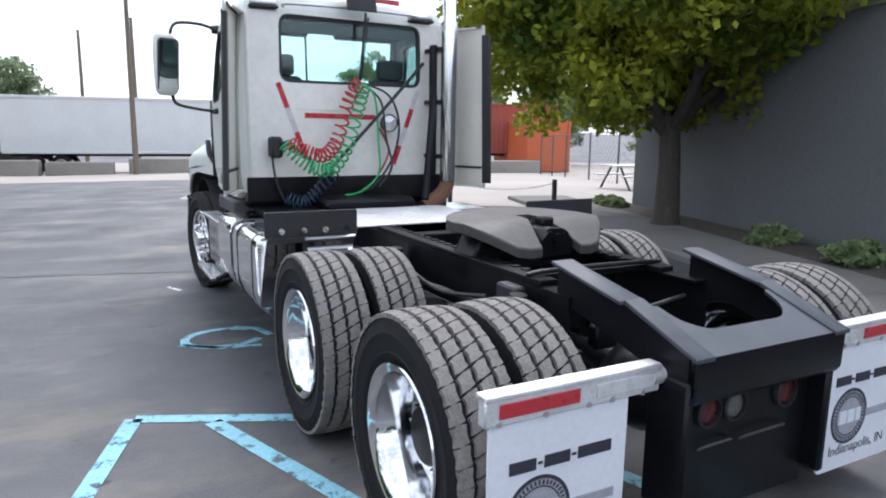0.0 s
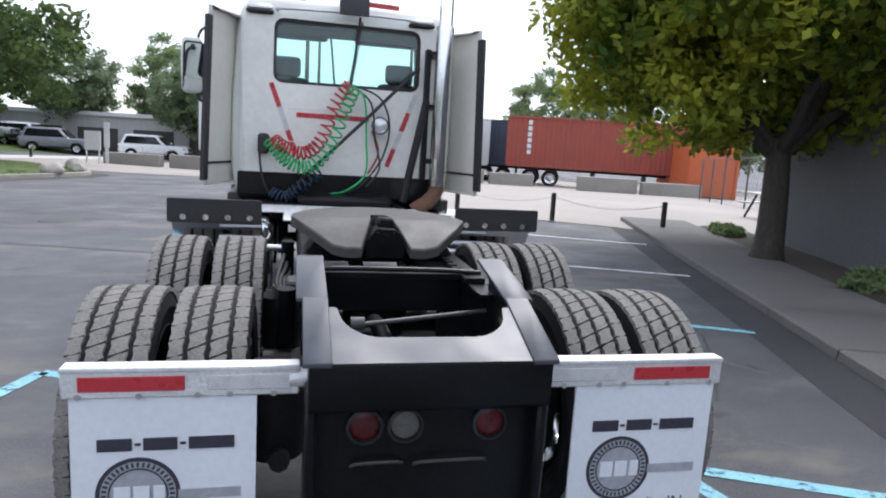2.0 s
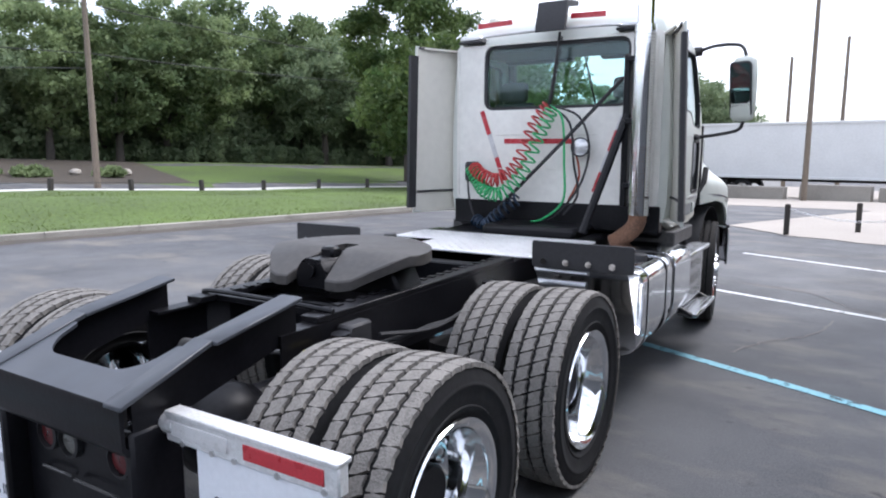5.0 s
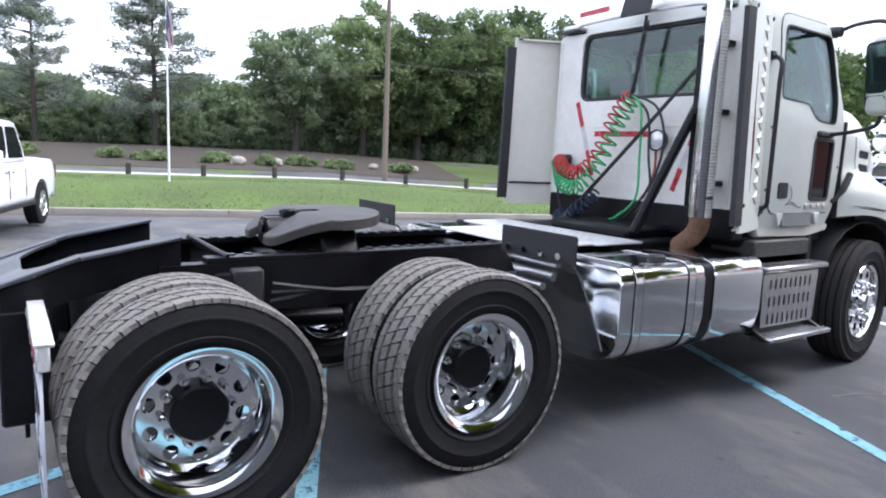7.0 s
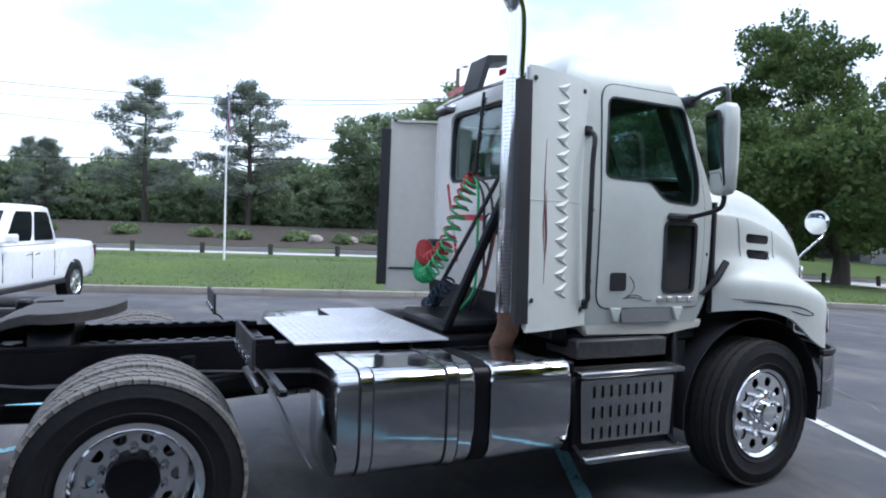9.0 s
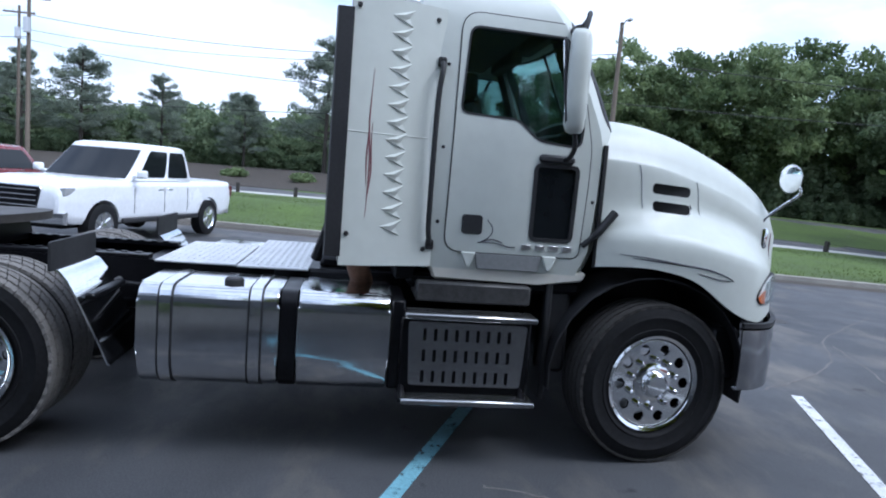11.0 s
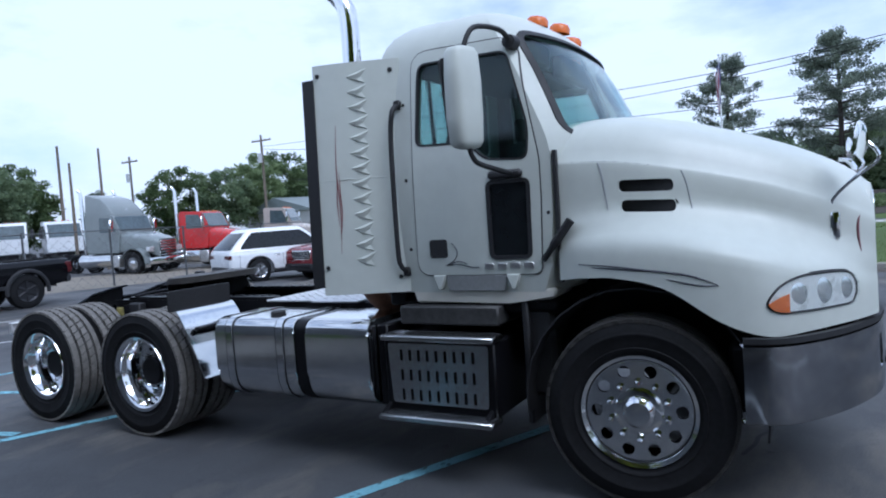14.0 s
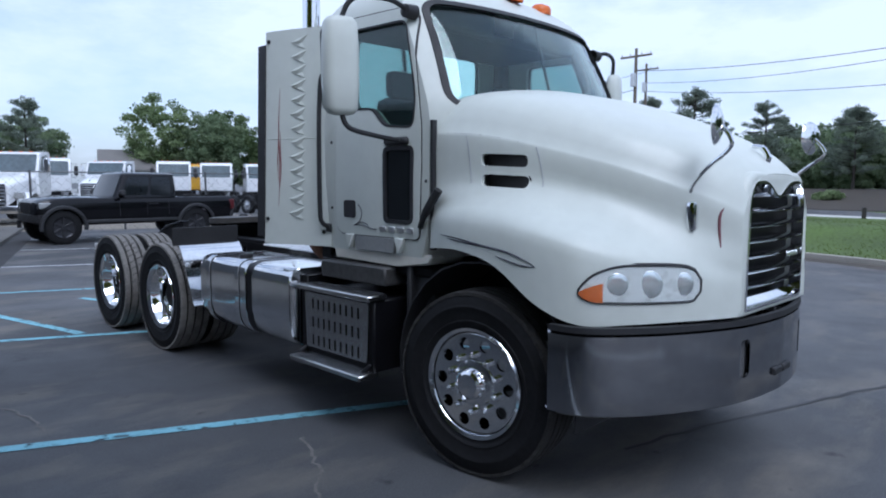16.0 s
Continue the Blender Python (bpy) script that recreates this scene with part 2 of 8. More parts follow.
M_LENS = mat("clear_lens", (0.55, 0.56, 0.56), 0.12, 0.4, var=0.15, coarse=12, fine=60)
M_FLAP = mat("white_mudflap", (0.70, 0.72, 0.76), 0.5, var=0.05, coarse=3, fine=40)
M_INK = mat("dark_print", (0.03, 0.03, 0.045), 0.6, var=0.2)
M_INK2 = mat("grey_print", (0.32, 0.33, 0.36), 0.6, var=0.15)
M_HRED = mat("red_hose", (0.42, 0.03, 0.03), 0.45, var=0.1)
M_HGREEN = mat("green_hose", (0.03, 0.36, 0.12), 0.45, var=0.1)
M_HBLUE = mat("dark_blue_cable", (0.012, 0.03, 0.06), 0.5, var=0.1)
M_SEAT = mat("grey_seat_cloth", (0.085, 0.085, 0.09), 0.9, var=0.15, fine=120, bump=0.2)
M_TRIM = mat("dark_cab_trim", (0.06, 0.06, 0.063), 0.8, var=0.2)
M_GLASS = glass_mat("cab_glass", (0.86, 0.975, 0.96), 0.95)
M_GLASS_D = glass_mat("dark_cab_glass", (0.62, 0.76, 0.74), 0.80)
M_LAMPGLASS = glass_mat("lamp_glass", (0.97, 0.98, 0.98), 0.97)
M_CARGLASS = mat("car_glass", (0.010, 0.012, 0.014), 0.07, var=0.2, coarse=2, fine=10, spec=0.4)
# the pale base colour stands in for sky reflected in the panes
M_TGLASS = mat("sky_reflecting_truck_glass", (0.07, 0.095, 0.105), 0.06, var=0.25, coarse=1.5, fine=8, spec=0.9)
M_MIRROR = mat("mirror_glass", (0.85, 0.87, 0.88), 0.03, 1.0, var=0.02)
M_WOOD = mat("weathered_pole", (0.16, 0.13, 0.10), 0.9, var=0.25, coarse=2, fine=40, bump=0.3, stretch=(1, 1, 0.1))
M_BARK = mat("bark", (0.05, 0.042, 0.035), 0.95, var=0.35, coarse=5, fine=30, bump=0.8, stretch=(1, 1, 0.3))
M_DARKPOST = mat("dark_post", (0.035, 0.03, 0.026), 0.8, var=0.3, coarse=6, fine=50, bump=0.2)
M_ROCK = mat("field_stone", (0.33, 0.30, 0.26), 0.9, var=0.25, coarse=4, fine=30, bump=0.5)
M_WIRE = mat("wire", (0.03, 0.03, 0.03), 0.7, var=0.1)
M_POLEW = mat("white_flagpole", (0.75, 0.75, 0.74), 0.4, var=0.05)


# ---- mesh helpers ----
def smooth(me, angle=40):
    if angle:
        for p in me.polygons:
            p.use_smooth = True
        me.set_sharp_from_angle(angle=radians(angle))


def mesh_of(name, bm, material, angle=40):
    me = bpy.data.meshes.new(name)
    bmesh.ops.recalc_face_normals(bm, faces=bm.faces)
    bm.to_mesh(me)
    bm.free()
    for m in material if isinstance(material, (list, tuple)) else [material]:
        me.materials.append(m)
    smooth(me, angle)
    return me


def part(name, bm, material, parent, label="", angle=40):
    """One mesh object under a thing or a part; the mesh is in the thing's own space."""
    me = bm if isinstance(bm, bpy.types.Mesh) else mesh_of(name, bm, material, angle)
    ob = new(name, me)
    ob.parent = parent
    if label:
        tagged(ob, label)
    return ob


def thing(name, label, category, group="", m=None, kind=""):
    ob = new(name)
    ob.empty_display_size = 0.2
    if m is not None:
        ob.matrix_basis = m
    return tagged(ob, label, category, group, kind)


def solo(name, bm, material, label, category="", group="", kind="", m=None, angle=40):
    ob = new(name, bm if isinstance(bm, bpy.types.Mesh) else mesh_of(name, bm, material, angle))
    if m is not None:
        ob.matrix_basis = m
    return tagged(ob, label, category, group, kind)


def B():
    return bmesh.new()


def box(bm, lo, hi, bev=0.0, m=None, seg=1):
    c = [(a + b) / 2 for a, b in zip(lo, hi)]
    s = [abs(b - a) for a, b in zip(lo, hi)]
    g = bmesh.ops.create_cube(bm, size=1.0, matrix=Matrix.LocRotScale(c, None, s))
    vs = g["verts"]
    if bev:
        es = list({e for v in vs for e in v.link_edges})
        r = bmesh.ops.bevel(bm, geom=es, offset=min(bev, 0.45 * min(s)), segments=seg, affect="EDGES", profile=0.5)
        vs = list({v for f in r["faces"] for v in f.verts} | {v for v in vs if v.is_valid})
    if m is not None:
        bmesh.ops.transform(bm, matrix=m, verts=vs)
    return bm


def frames_along(pts):
    pts = [Vector(p) for p in pts]
    out, up = [], None
    for i, p in enumerate(pts):
        d = (pts[min(i + 1, len(pts) - 1)] - pts[max(i - 1, 0)]).normalized()
        if up is None:
            up = Vector((0, 0, 1)) if abs(d.z) < 0.9 else Vector((1, 0, 0))
        a = d.cross(up).normalized()
        up = a.cross(d).normalized()
        out.append((p, a, up))
    return out


def tube(bm, pts, r, seg=8, cap=True):
    """A round bar along points; r a number or one for each point."""
    rings = []
    for i, (p, a, u) in enumerate(frames_along(pts)):
        rr = r[i] if isinstance(r, (list, tuple)) else r
        rings.append([bm.verts.new(p + rr * (math.cos(2 * math.pi * k / seg) * a + math.sin(2 * math.pi * k / seg) * u)) for k in range(seg)])
    for ra, rb in zip(rings, rings[1:]):
        for k in range(seg):
            bm.faces.new((ra[k], ra[(k + 1) % seg], rb[(k + 1) % seg], rb[k]))
    if cap:
        bm.faces.new(rings[0][::-1])
        bm.faces.new(rings[-1])
    return bm


def cyl(bm, p0, p1, r, seg=16, r2=None):
    return tube(bm, [p0, p1], [r, r if r2 is None else r2], seg)


def lathe(bm, prof, seg=48, m=None, closed=False):
    """Revolve (along x, radius) round the x axis."""
    rings = []
    for a, r in prof:
        rings.append([bm.verts.new((a, r * math.cos(2 * math.pi * k / seg), r * math.sin(2 * math.pi * k / seg))) for k in range(seg)])
    n = len(rings)
    for i in range(n if closed else n - 1):
        ra, rb = rings[i], rings[(i + 1) % n]
        for k in range(seg):
            bm.faces.new((ra[k], ra[(k + 1) % seg], rb[(k + 1) % seg], rb[k]))
    if m is not None:
        bmesh.ops.transform(bm, matrix=m, verts=[v for ring in rings for v in ring])
    return bm


def prism(bm, poly, axis, lo, hi, bev=0.0, seg=1):
    """A polygon in the plane across an axis (y,z for x; x,z for y; x,y for z), drawn out from lo to hi."""
    def at(a, b, c):
        return {"x": (c, a, b), "y": (a, c, b), "z": (a, b, c)}[axis]
    v0 = [bm.verts.new(at(a, b, lo)) for a, b in poly]
    v1 = [bm.verts.new(at(a, b, hi)) for a, b in poly]
    n = len(poly)
    fs = [bm.faces.new(v0[::-1]), bm.faces.new(v1)]
    for i in range(n):
        fs.append(bm.faces.new((v0[i], v0[(i + 1) % n], v1[(i + 1) % n], v1[i])))
    if bev:
        es = list({e for f in fs for e in f.edges})
        bmesh.ops.bevel(bm, geom=es, offset=bev, segments=seg, affect="EDGES", profile=0.5)
    return bm


def rpoly(pts, r, n=5):
    """A polygon with its corners rounded."""
    out, k = [], len(pts)
    for i in range(k):
        p, a, b = Vector(pts[i]), Vector(pts[i - 1]), Vector(pts[(i + 1) % k])
        ri = r[i] if isinstance(r, (list, tuple)) else r
        da, db = (a - p), (b - p)
        t = min(ri, 0.45 * da.length, 0.45 * db.length)
        s, e = p + da.normalized() * t, p + db.normalized() * t
        for j in range(n + 1):
            u = j / n
            out.append(tuple((1 - u) ** 2 * s + 2 * u * (1 - u) * p + u * u * e))
    return out


def grow(poly, d):
    """Move a polygon's outline outwards by d."""
    k = len(poly)
    area = sum(poly[i - 1][0] * poly[i][1] - poly[i][0] * poly[i - 1][1] for i in range(k))
    sg = 1 if area > 0 else -1
    out = []
    for i in range(k):
        t = Vector(poly[(i + 1) % k]) - Vector(poly[i - 1])
        t = t.normalized() if t.length > 1e-9 else Vector((1, 0))
        out.append((poly[i][0] + sg * d * t.y, poly[i][1] - sg * d * t.x))
    return out


def grid_sheet(bm, rows, close=False):
    """Quads over rows of points."""
    vs = [[bm.verts.new(p) for p in row] for row in rows]
    for a, b in zip(vs, vs[1:]):
        k = len(a)
        for i in range(k if close else k - 1):
            bm.faces.new((a[i], a[(i + 1) % k], b[(i + 1) % k], b[i]))
    return vs


def loft(bm, rings):
    """A closed solid through rings of points."""
    vs = grid_sheet(bm, rings, close=True)
    bm.faces.new(vs[0][::-1])
    bm.faces.new(vs[-1])
    return bm


def spline(xs, ys, x):
    """Smooth interpolation through points (monotone-ish Hermite)."""
    xs, ys = list(xs), list(ys)
    if x <= xs[0]:
        return ys[0]
    if x >= xs[-1]:
        return ys[-1]
    i = max(k for k in range(len(xs) - 1) if xs[k] <= x)
    h = xs[i + 1] - xs[i]
    def slope(k):
        if k == 0:
            return (ys[1] - ys[0]) / (xs[1] - xs[0])
        if k == len(xs) - 1:
            return (ys[-1] - ys[-2]) / (xs[-1] - xs[-2])
        return (ys[k + 1] - ys[k - 1]) / (xs[k + 1] - xs[k - 1])
    u = (x - xs[i]) / h
    return ((2 * u**3 - 3 * u**2 + 1) * ys[i] + (u**3 - 2 * u**2 + u) * h * slope(i)
            + (-2 * u**3 + 3 * u**2) * ys[i + 1] + (u**3 - u**2) * h * slope(i + 1))


def curve_pts(pts, n):
    """Catmull-Rom through points, n steps a span."""
    pts = [Vector(p) for p in pts]
    out = []
    for i in range(len(pts) - 1):
        p0, p1, p2, p3 = pts[max(i - 1, 0)], pts[i], pts[i + 1], pts[min(i + 2, len(pts) - 1)]
        for j in range(n):
            u = j / n
            out.append(0.5 * (2 * p1 + (p2 - p0) * u + (2 * p0 - 5 * p1 + 4 * p2 - p3) * u * u + (3 * p1 - p0 - 3 * p2 + p3) * u**3))
    out.append(pts[-1])
    return out


def carve(name, bm, steps, material, angle=35):
    """Boolean: steps of (operation, bmesh) on bm; gives a mesh."""
    obs = []
    def temp(b):
        me = bpy.data.meshes.new("temp")
        bmesh.ops.recalc_face_normals(b, faces=b.faces)
        b.to_mesh(me)
        b.free()
        o = new("temp", me)
        obs.append(o)
        return o
    base = temp(bm)
    for op, b in steps:
        c = temp(b)
        md = base.modifiers.new("cut", "BOOLEAN")
        md.operation, md.solver, md.object = op, "EXACT", c
    dg = bpy.context.evaluated_depsgraph_get()
    dg.update()
    me = bpy.data.meshes.new_from_object(base.evaluated_get(dg))
    me.name = name
    for o in obs:
        d = o.data
        bpy.data.objects.remove(o)
        bpy.data.meshes.remove(d)
    me.materials.clear()
    me.materials.append(material)
    smooth(me, angle)
    return me


def mirror_x(me, name=None):
    m2 = me.copy()
    m2.transform(Matrix.Diagonal((-1, 1, 1, 1)))
    m2.flip_normals()
    return m2


def thick(bm, rows, th):
    """A closed plate over rows of points, th deep against the surface's normal."""
    rows = [[Vector(p) for p in r] for r in rows]
    n, k = len(rows), len(rows[0])
    inner = []
    for i in range(n):
        q = []
        for j in range(k):
            a = rows[min(i + 1, n - 1)][j] - rows[max(i - 1, 0)][j]
            b = rows[i][min(j + 1, k - 1)] - rows[i][max(j - 1, 0)]
            c = a.cross(b)
            q.append(rows[i][j] + (c.normalized() if c.length > 1e-12 else Vector((0, 0, 1))) * th)
        inner.append(q)
    vo = [[bm.verts.new(p) for p in r] for r in rows]
    vi = [[bm.verts.new(p) for p in r] for r in inner]
    for i in range(n - 1):
        for j in range(k - 1):
            bm.faces.new((vo[i][j], vo[i][j + 1], vo[i + 1][j + 1], vo[i + 1][j]))
            bm.faces.new((vi[i][j], vi[i + 1][j], vi[i + 1][j + 1], vi[i][j + 1]))
    for i in range(n - 1):
        for j in (0, k - 1):
            bm.faces.new((vo[i][j], vo[i + 1][j], vi[i + 1][j], vi[i][j]))
    for j in range(k - 1):
        for i in (0, n - 1):
            bm.faces.new((vo[i][j], vo[i][j + 1], vi[i][j + 1], vi[i][j]))
    return bm


def raw_mesh(name, verts, faces, material, flat=True):
    me = bpy.data.meshes.new(name)
    me.from_pydata(verts, [], faces)
    me.materials.append(material)
    if not flat:
        smooth(me, 60)
    return me


# ---- the truck: x to its off side, y forward, axles at 0, 1.35 and 5.31 ----
AX_R, AX_M, AX_F, TYRE_R = 0.0, 1.35, 5.30, 0.51


def tyre_profile(w, r, rim):
    h = w / 2
    side = [(0.72, rim - 0.012), (0.80, rim + 0.02), (0.90, rim + 0.046), (0.945, rim + 0.05), (0.955, rim + 0.058), (0.925, rim + 0.062), (0.97, rim + 0.09), (1.0, rim + 0.125),
            (1.02, rim + 0.129), (1.02, rim + 0.137), (1.0, rim + 0.141), (0.985, r - 0.075), (0.93, r - 0.03), (0.86, r - 0.018)]
    return [(-h * x, q) for x, q in side] + [(h * x, q) for x, q in side[::-1]]


def tyre_mesh(w, r, rim):
    bm = B()
    lathe(bm, tyre_profile(w, r, rim), 72)
    return mesh_of("tyre", bm, M_RUBBER, 50)


def tread_mesh(w, r, count, rows, rubber=M_TREAD):
    """Lugs round the tyre: rows of (x from, x to, offset, skew, waist)."""
    verts, faces = [], []
    for x0, x1, off, skew, gap in rows:
        xm = (x0 + x1) / 2
        for k in range(count):
            a0, a1 = (k + off + gap) / count, (k + off + 1 - gap) / count
            am, q = (a0 + a1) / 2, (a1 - a0) * 0.22
            # an eight-sided lug with a nicked waist
            plan = [(x0, a0 + skew / count), (xm, a0 - q * 0.4), (x1, a0 - skew / count), (x1 - (x1 - x0) * 0.10, am - q * 0.4), (x1, a1 - skew / count),
                    (xm, a1 + q * 0.4), (x0, a1 + skew / count), (x0 + (x1 - x0) * 0.10, am + q * 0.4)]
            b = len(verts)
            for rr, sh in ((r - 0.02, 1.0), (r - 0.002, 0.96)):
                for x, a in plan:
                    x, a = xm + (x - xm) * sh, am + (a - am) * sh
                    drop = 0.010 * (abs(x) / (w / 2)) ** 3
                    t = 2 * math.pi * a
                    verts.append((x, (rr - drop) * math.cos(t), (rr - drop) * math.sin(t)))
            faces.append([b + 8 + i for i in range(8)])
            for i in range(8):
                j = (i + 1) % 8
                faces.append([b + i, b + j, b + 8 + j, b + 8 + i])
    me = raw_mesh("tread", verts, faces, rubber)
    return me


W_REAR, W_FRONT, RIM = 0.275, 0.285, 0.288
ME_TYRE_R, ME_TYRE_F = tyre_mesh(W_REAR, TYRE_R, RIM), tyre_mesh(W_FRONT, TYRE_R, RIM)
ME_TREAD_R = tread_mesh(W_REAR, TYRE_R, 46, [(-0.136, -0.081, 0.0, 0.08, 0.055), (-0.069, -0.006, 0.5, 0.20, 0.085), (0.006, 0.069, 0.0, 0.20, 0.085), (0.081, 0.136, 0.5, 0.08, 0.055)])
ME_TREAD_F = tread_mesh(W_FRONT, TYRE_R, 40, [(-0.138, -0.088, 0.0, 0.0, 0.01), (-0.078, -0.032, 0.3, 0.0, 0.015), (-0.022, 0.022, 0.0, 0.0, 0.015), (0.032, 0.078, 0.3, 0.0, 0.015), (0.088, 0.138, 0.0, 0.0, 0.01)], M_TREAD_D)


def disc_with_holes(r_in, r_out, r_hole, hole, n, a, th, seg=8):
    """A flat ring across x at a, with n round holes, carved."""
    bm = B()
    lathe(bm, [(a, r_in), (a, r_out), (a - th, r_out), (a - th, r_in)], 60, closed=True)
    cut = B()
    for k in range(n):
        t = 2 * math.pi * k / n
        c = (r_hole * math.cos(t), r_hole * math.sin(t))
        cyl(cut, (a - th - 0.05, *c), (a + 0.05, *c), hole, 14)
    return carve("wheel_disc", bm, [("DIFFERENCE", cut)], M_CHROME)


def rim_mesh(prof):
    bm = B()
    lathe(bm, prof, 64)
    return mesh_of("rim", bm, M_CHROME, 35)


# outer dual: the barrel deep, the disc far in; outside is +x
ME_RIM_O = rim_mesh([(0.108, 0.268), (0.122, 0.285), (0.130, 0.305), (0.122, 0.309), (0.112, 0.300), (0.108, 0.290), (0.108, 0.268), (0.085, 0.262), (0.07, 0.250), (-0.02, 0.240), (-0.05, 0.232), (-0.06, 0.20)])
ME_DISC_O = disc_with_holes(0.118, 0.235, 0.194, 0.031, 10, -0.045, 0.016)
# front: the disc bulges outwards
ME_RIM_F = rim_mesh([(0.05, 0.268), (0.118, 0.285), (0.128, 0.305), (0.120, 0.311), (0.110, 0.300), (0.104, 0.288), (0.102, 0.270), (0.100, 0.262)])
ME_DISC_F = disc_with_holes(0.10, 0.268, 0.220, 0.034, 10, 0.105, 0.018)
ME_RIM_I = rim_mesh([(-0.122, 0.30), (-0.10, 0.285), (-0.05, 0.25), (0.12, 0.25), (0.122, 0.30)])
_b = B()
cyl(_b, (0, 0, 0), (0.032, 0, 0), 0.020, 6)
cyl(_b, (0.030, 0, 0), (0.050, 0, 0), 0.016, 10, 0.008)
ME_NUT = mesh_of("wheel_nut", _b, M_CHROME, 30)
_b = B()
lathe(_b, [(-0.06, 0.118), (0.012, 0.118), (0.020, 0.108), (0.020, 0.0001)], 32)
ME_HUB_R = mesh_of("hub", _b, M_BLACK, 35)
_b = B()
lathe(_b, [(0.085, 0.130), (0.112, 0.128), (0.120, 0.110), (0.122, 0.085), (0.158, 0.078), (0.170, 0.062), (0.172, 0.030), (0.172, 0.0001)], 40)
ME_HUB_F = mesh_of("hub_cover", _b, M_CHROME, 30)


def wheel(truck, name, x, y, side, kind):
    """kind: outer, inner or front. side: 1 is the off side."""
    m = pose(x, y, TYRE_R, 0, 0, 6.5 if kind == "front" else 0) @ (Matrix.Identity(4) if side > 0 else pose(0, 0, 0, 0, 0, 180)) @ pose(0, 0, 0, 37 * y + 20 * x, 0, 0)
    rim = part(name, {"outer": ME_RIM_O, "inner": ME_RIM_I, "front": ME_RIM_F}[kind], None, truck, "polished aluminium rim")
    rim.matrix_basis = m
    part("tyre", ME_TYRE_F if kind == "front" else ME_TYRE_R, None, rim, "black truck tyre")
    part("tread", ME_TREAD_F if kind == "front" else ME_TREAD_R, None, rim, "dusty grey tread blocks")
    if kind != "inner":
        part("wheel_disc", ME_DISC_F if kind == "front" else ME_DISC_O, None, rim)
        part("hub", ME_HUB_F if kind == "front" else ME_HUB_R, None, rim, "" if kind == "front" else "black axle hub")
        for k in range(10):
            t = 2 * math.pi * (k + 0.5) / 10
            nut = part("wheel_nut", ME_NUT, None, rim)
            rr = 0.142 if kind == "outer" else 0.155
            nut.matrix_basis = pose(-0.045 if kind == "outer" else 0.105, rr * math.cos(t), rr * math.sin(t))
    return rim


truck = thing("semi_truck", "white day cab tractor truck with black chassis, parked on asphalt", "semi truck")
for s in (1, -1):
    for y in (AX_R, AX_M):
        wheel(truck, "outer_wheel", s * 1.085, y, s, "outer")
        wheel(truck, "inner_wheel", s * 0.755, y, s, "inner")
    wheel(truck, "front_wheel", s * 1.005, AX_F, s, "front")


# chassis
def c_rail(x):
    s = 1 if x > 0 else -1
    bm = B()
    box(bm, (x - 0.005, -0.02, 0.74), (x + 0.005, 5.9, 1.0))
    for z in (0.74, 0.99):
        box(bm, (min(x, x - s * 0.085), -0.02, z), (max(x, x - s * 0.085), 5.9, z + 0.012))
    return bm


for s in (1, -1):
    part("frame_rail", c_rail(s * 0.42), M_BLACK, truck)
for y in (0.68, 2.05, 2.9, 3.7):
    bm = B()
    box(bm, (-0.42, y - 0.06, 0.76), (0.42, y + 0.06, 0.97), 0.01)
    part("crossmember", bm, M_BLACK, truck)
for y in (AX_R, AX_M):          # drive axles
    bm = B()
    tube(bm, curve_pts([(-0.9, y, 0.51), (-0.35, y, 0.51), (0.35, y, 0.51), (0.9, y, 0.51)], 2), 0.075, 12)
    lathe(bm, [(-0.2, 0.06), (-0.15, 0.15), (-0.05, 0.21), (0.05, 0.21), (0.15, 0.15), (0.2, 0.06)], 20, pose(0.05, y, 0.53))
    cyl(bm, (0.02, y, 0.56), (0.02, y + 0.35, 0.6), 0.11, 14, 0.06)
    part("drive_axle", bm, M_BLACK, truck)
    for s in (1, -1):
        bm = B()
        cyl(bm, (s * 0.52, y - 0.22, 0.42), (s * 0.52, y - 0.22, 0.72), 0.11, 16, 0.12)
        part("air_bag", bm, M_RUBBER, truck)
        bm = B()
        tube(bm, curve_pts([(s * 0.5, y - 0.4, 0.46), (s * 0.5, y, 0.42), (s * 0.5, y + 0.42, 0.62)], 4), 0.04, 8)
        part("suspension_arm", bm, M_BLACK, truck)
        bm = B()
        cyl(bm, (s * 0.46, y + 0.16, 0.62), (s * 0.58, y + 0.16, 0.62), 0.085, 16)
        cyl(bm, (s * 0.58, y + 0.16, 0.62), (s * 0.62, y + 0.16, 0.62), 0.05, 12)
        part("brake_chamber", bm, M_BLACK, truck)
        bm = B()
        cyl(bm, (s * 0.50, y + 0.30, 0.5), (s * 0.50, y + 0.26, 0.93), 0.032, 10)
        cyl(bm, (s * 0.49, y + 0.28, 0.7), (s * 0.49, y + 0.26, 0.96), 0.042, 10)
        part("shock_absorber", bm, M_BLACK, truck)
bm = B()
tube(bm, [(0.02, 1.6, 0.62), (0.02, 3.9, 0.78)], 0.055, 12)
tube(bm, [(0.02, 0.32, 0.6), (0.02, 1.1, 0.56)], 0.055, 12)
part("drive_shaft", bm, M_BLACK, truck)
bm = B()
cyl(bm, (-0.17, 0.02, 0.86), (0.40, 0.10, 0.90), 0.011, 8)
cyl(bm, (-0.22, 0.02, 0.86), (-0.16, 0.02, 0.86), 0.034, 12)
part("torque_rod", bm, M_GREASE_SHADE, truck, "dull steel rod across the frame")
bm = B()
box(bm, (-0.26, -0.02, 0.74), (-0.13, 0.05, 0.85), 0.012)
part("rod_bracket", bm, M_BLACK, truck)
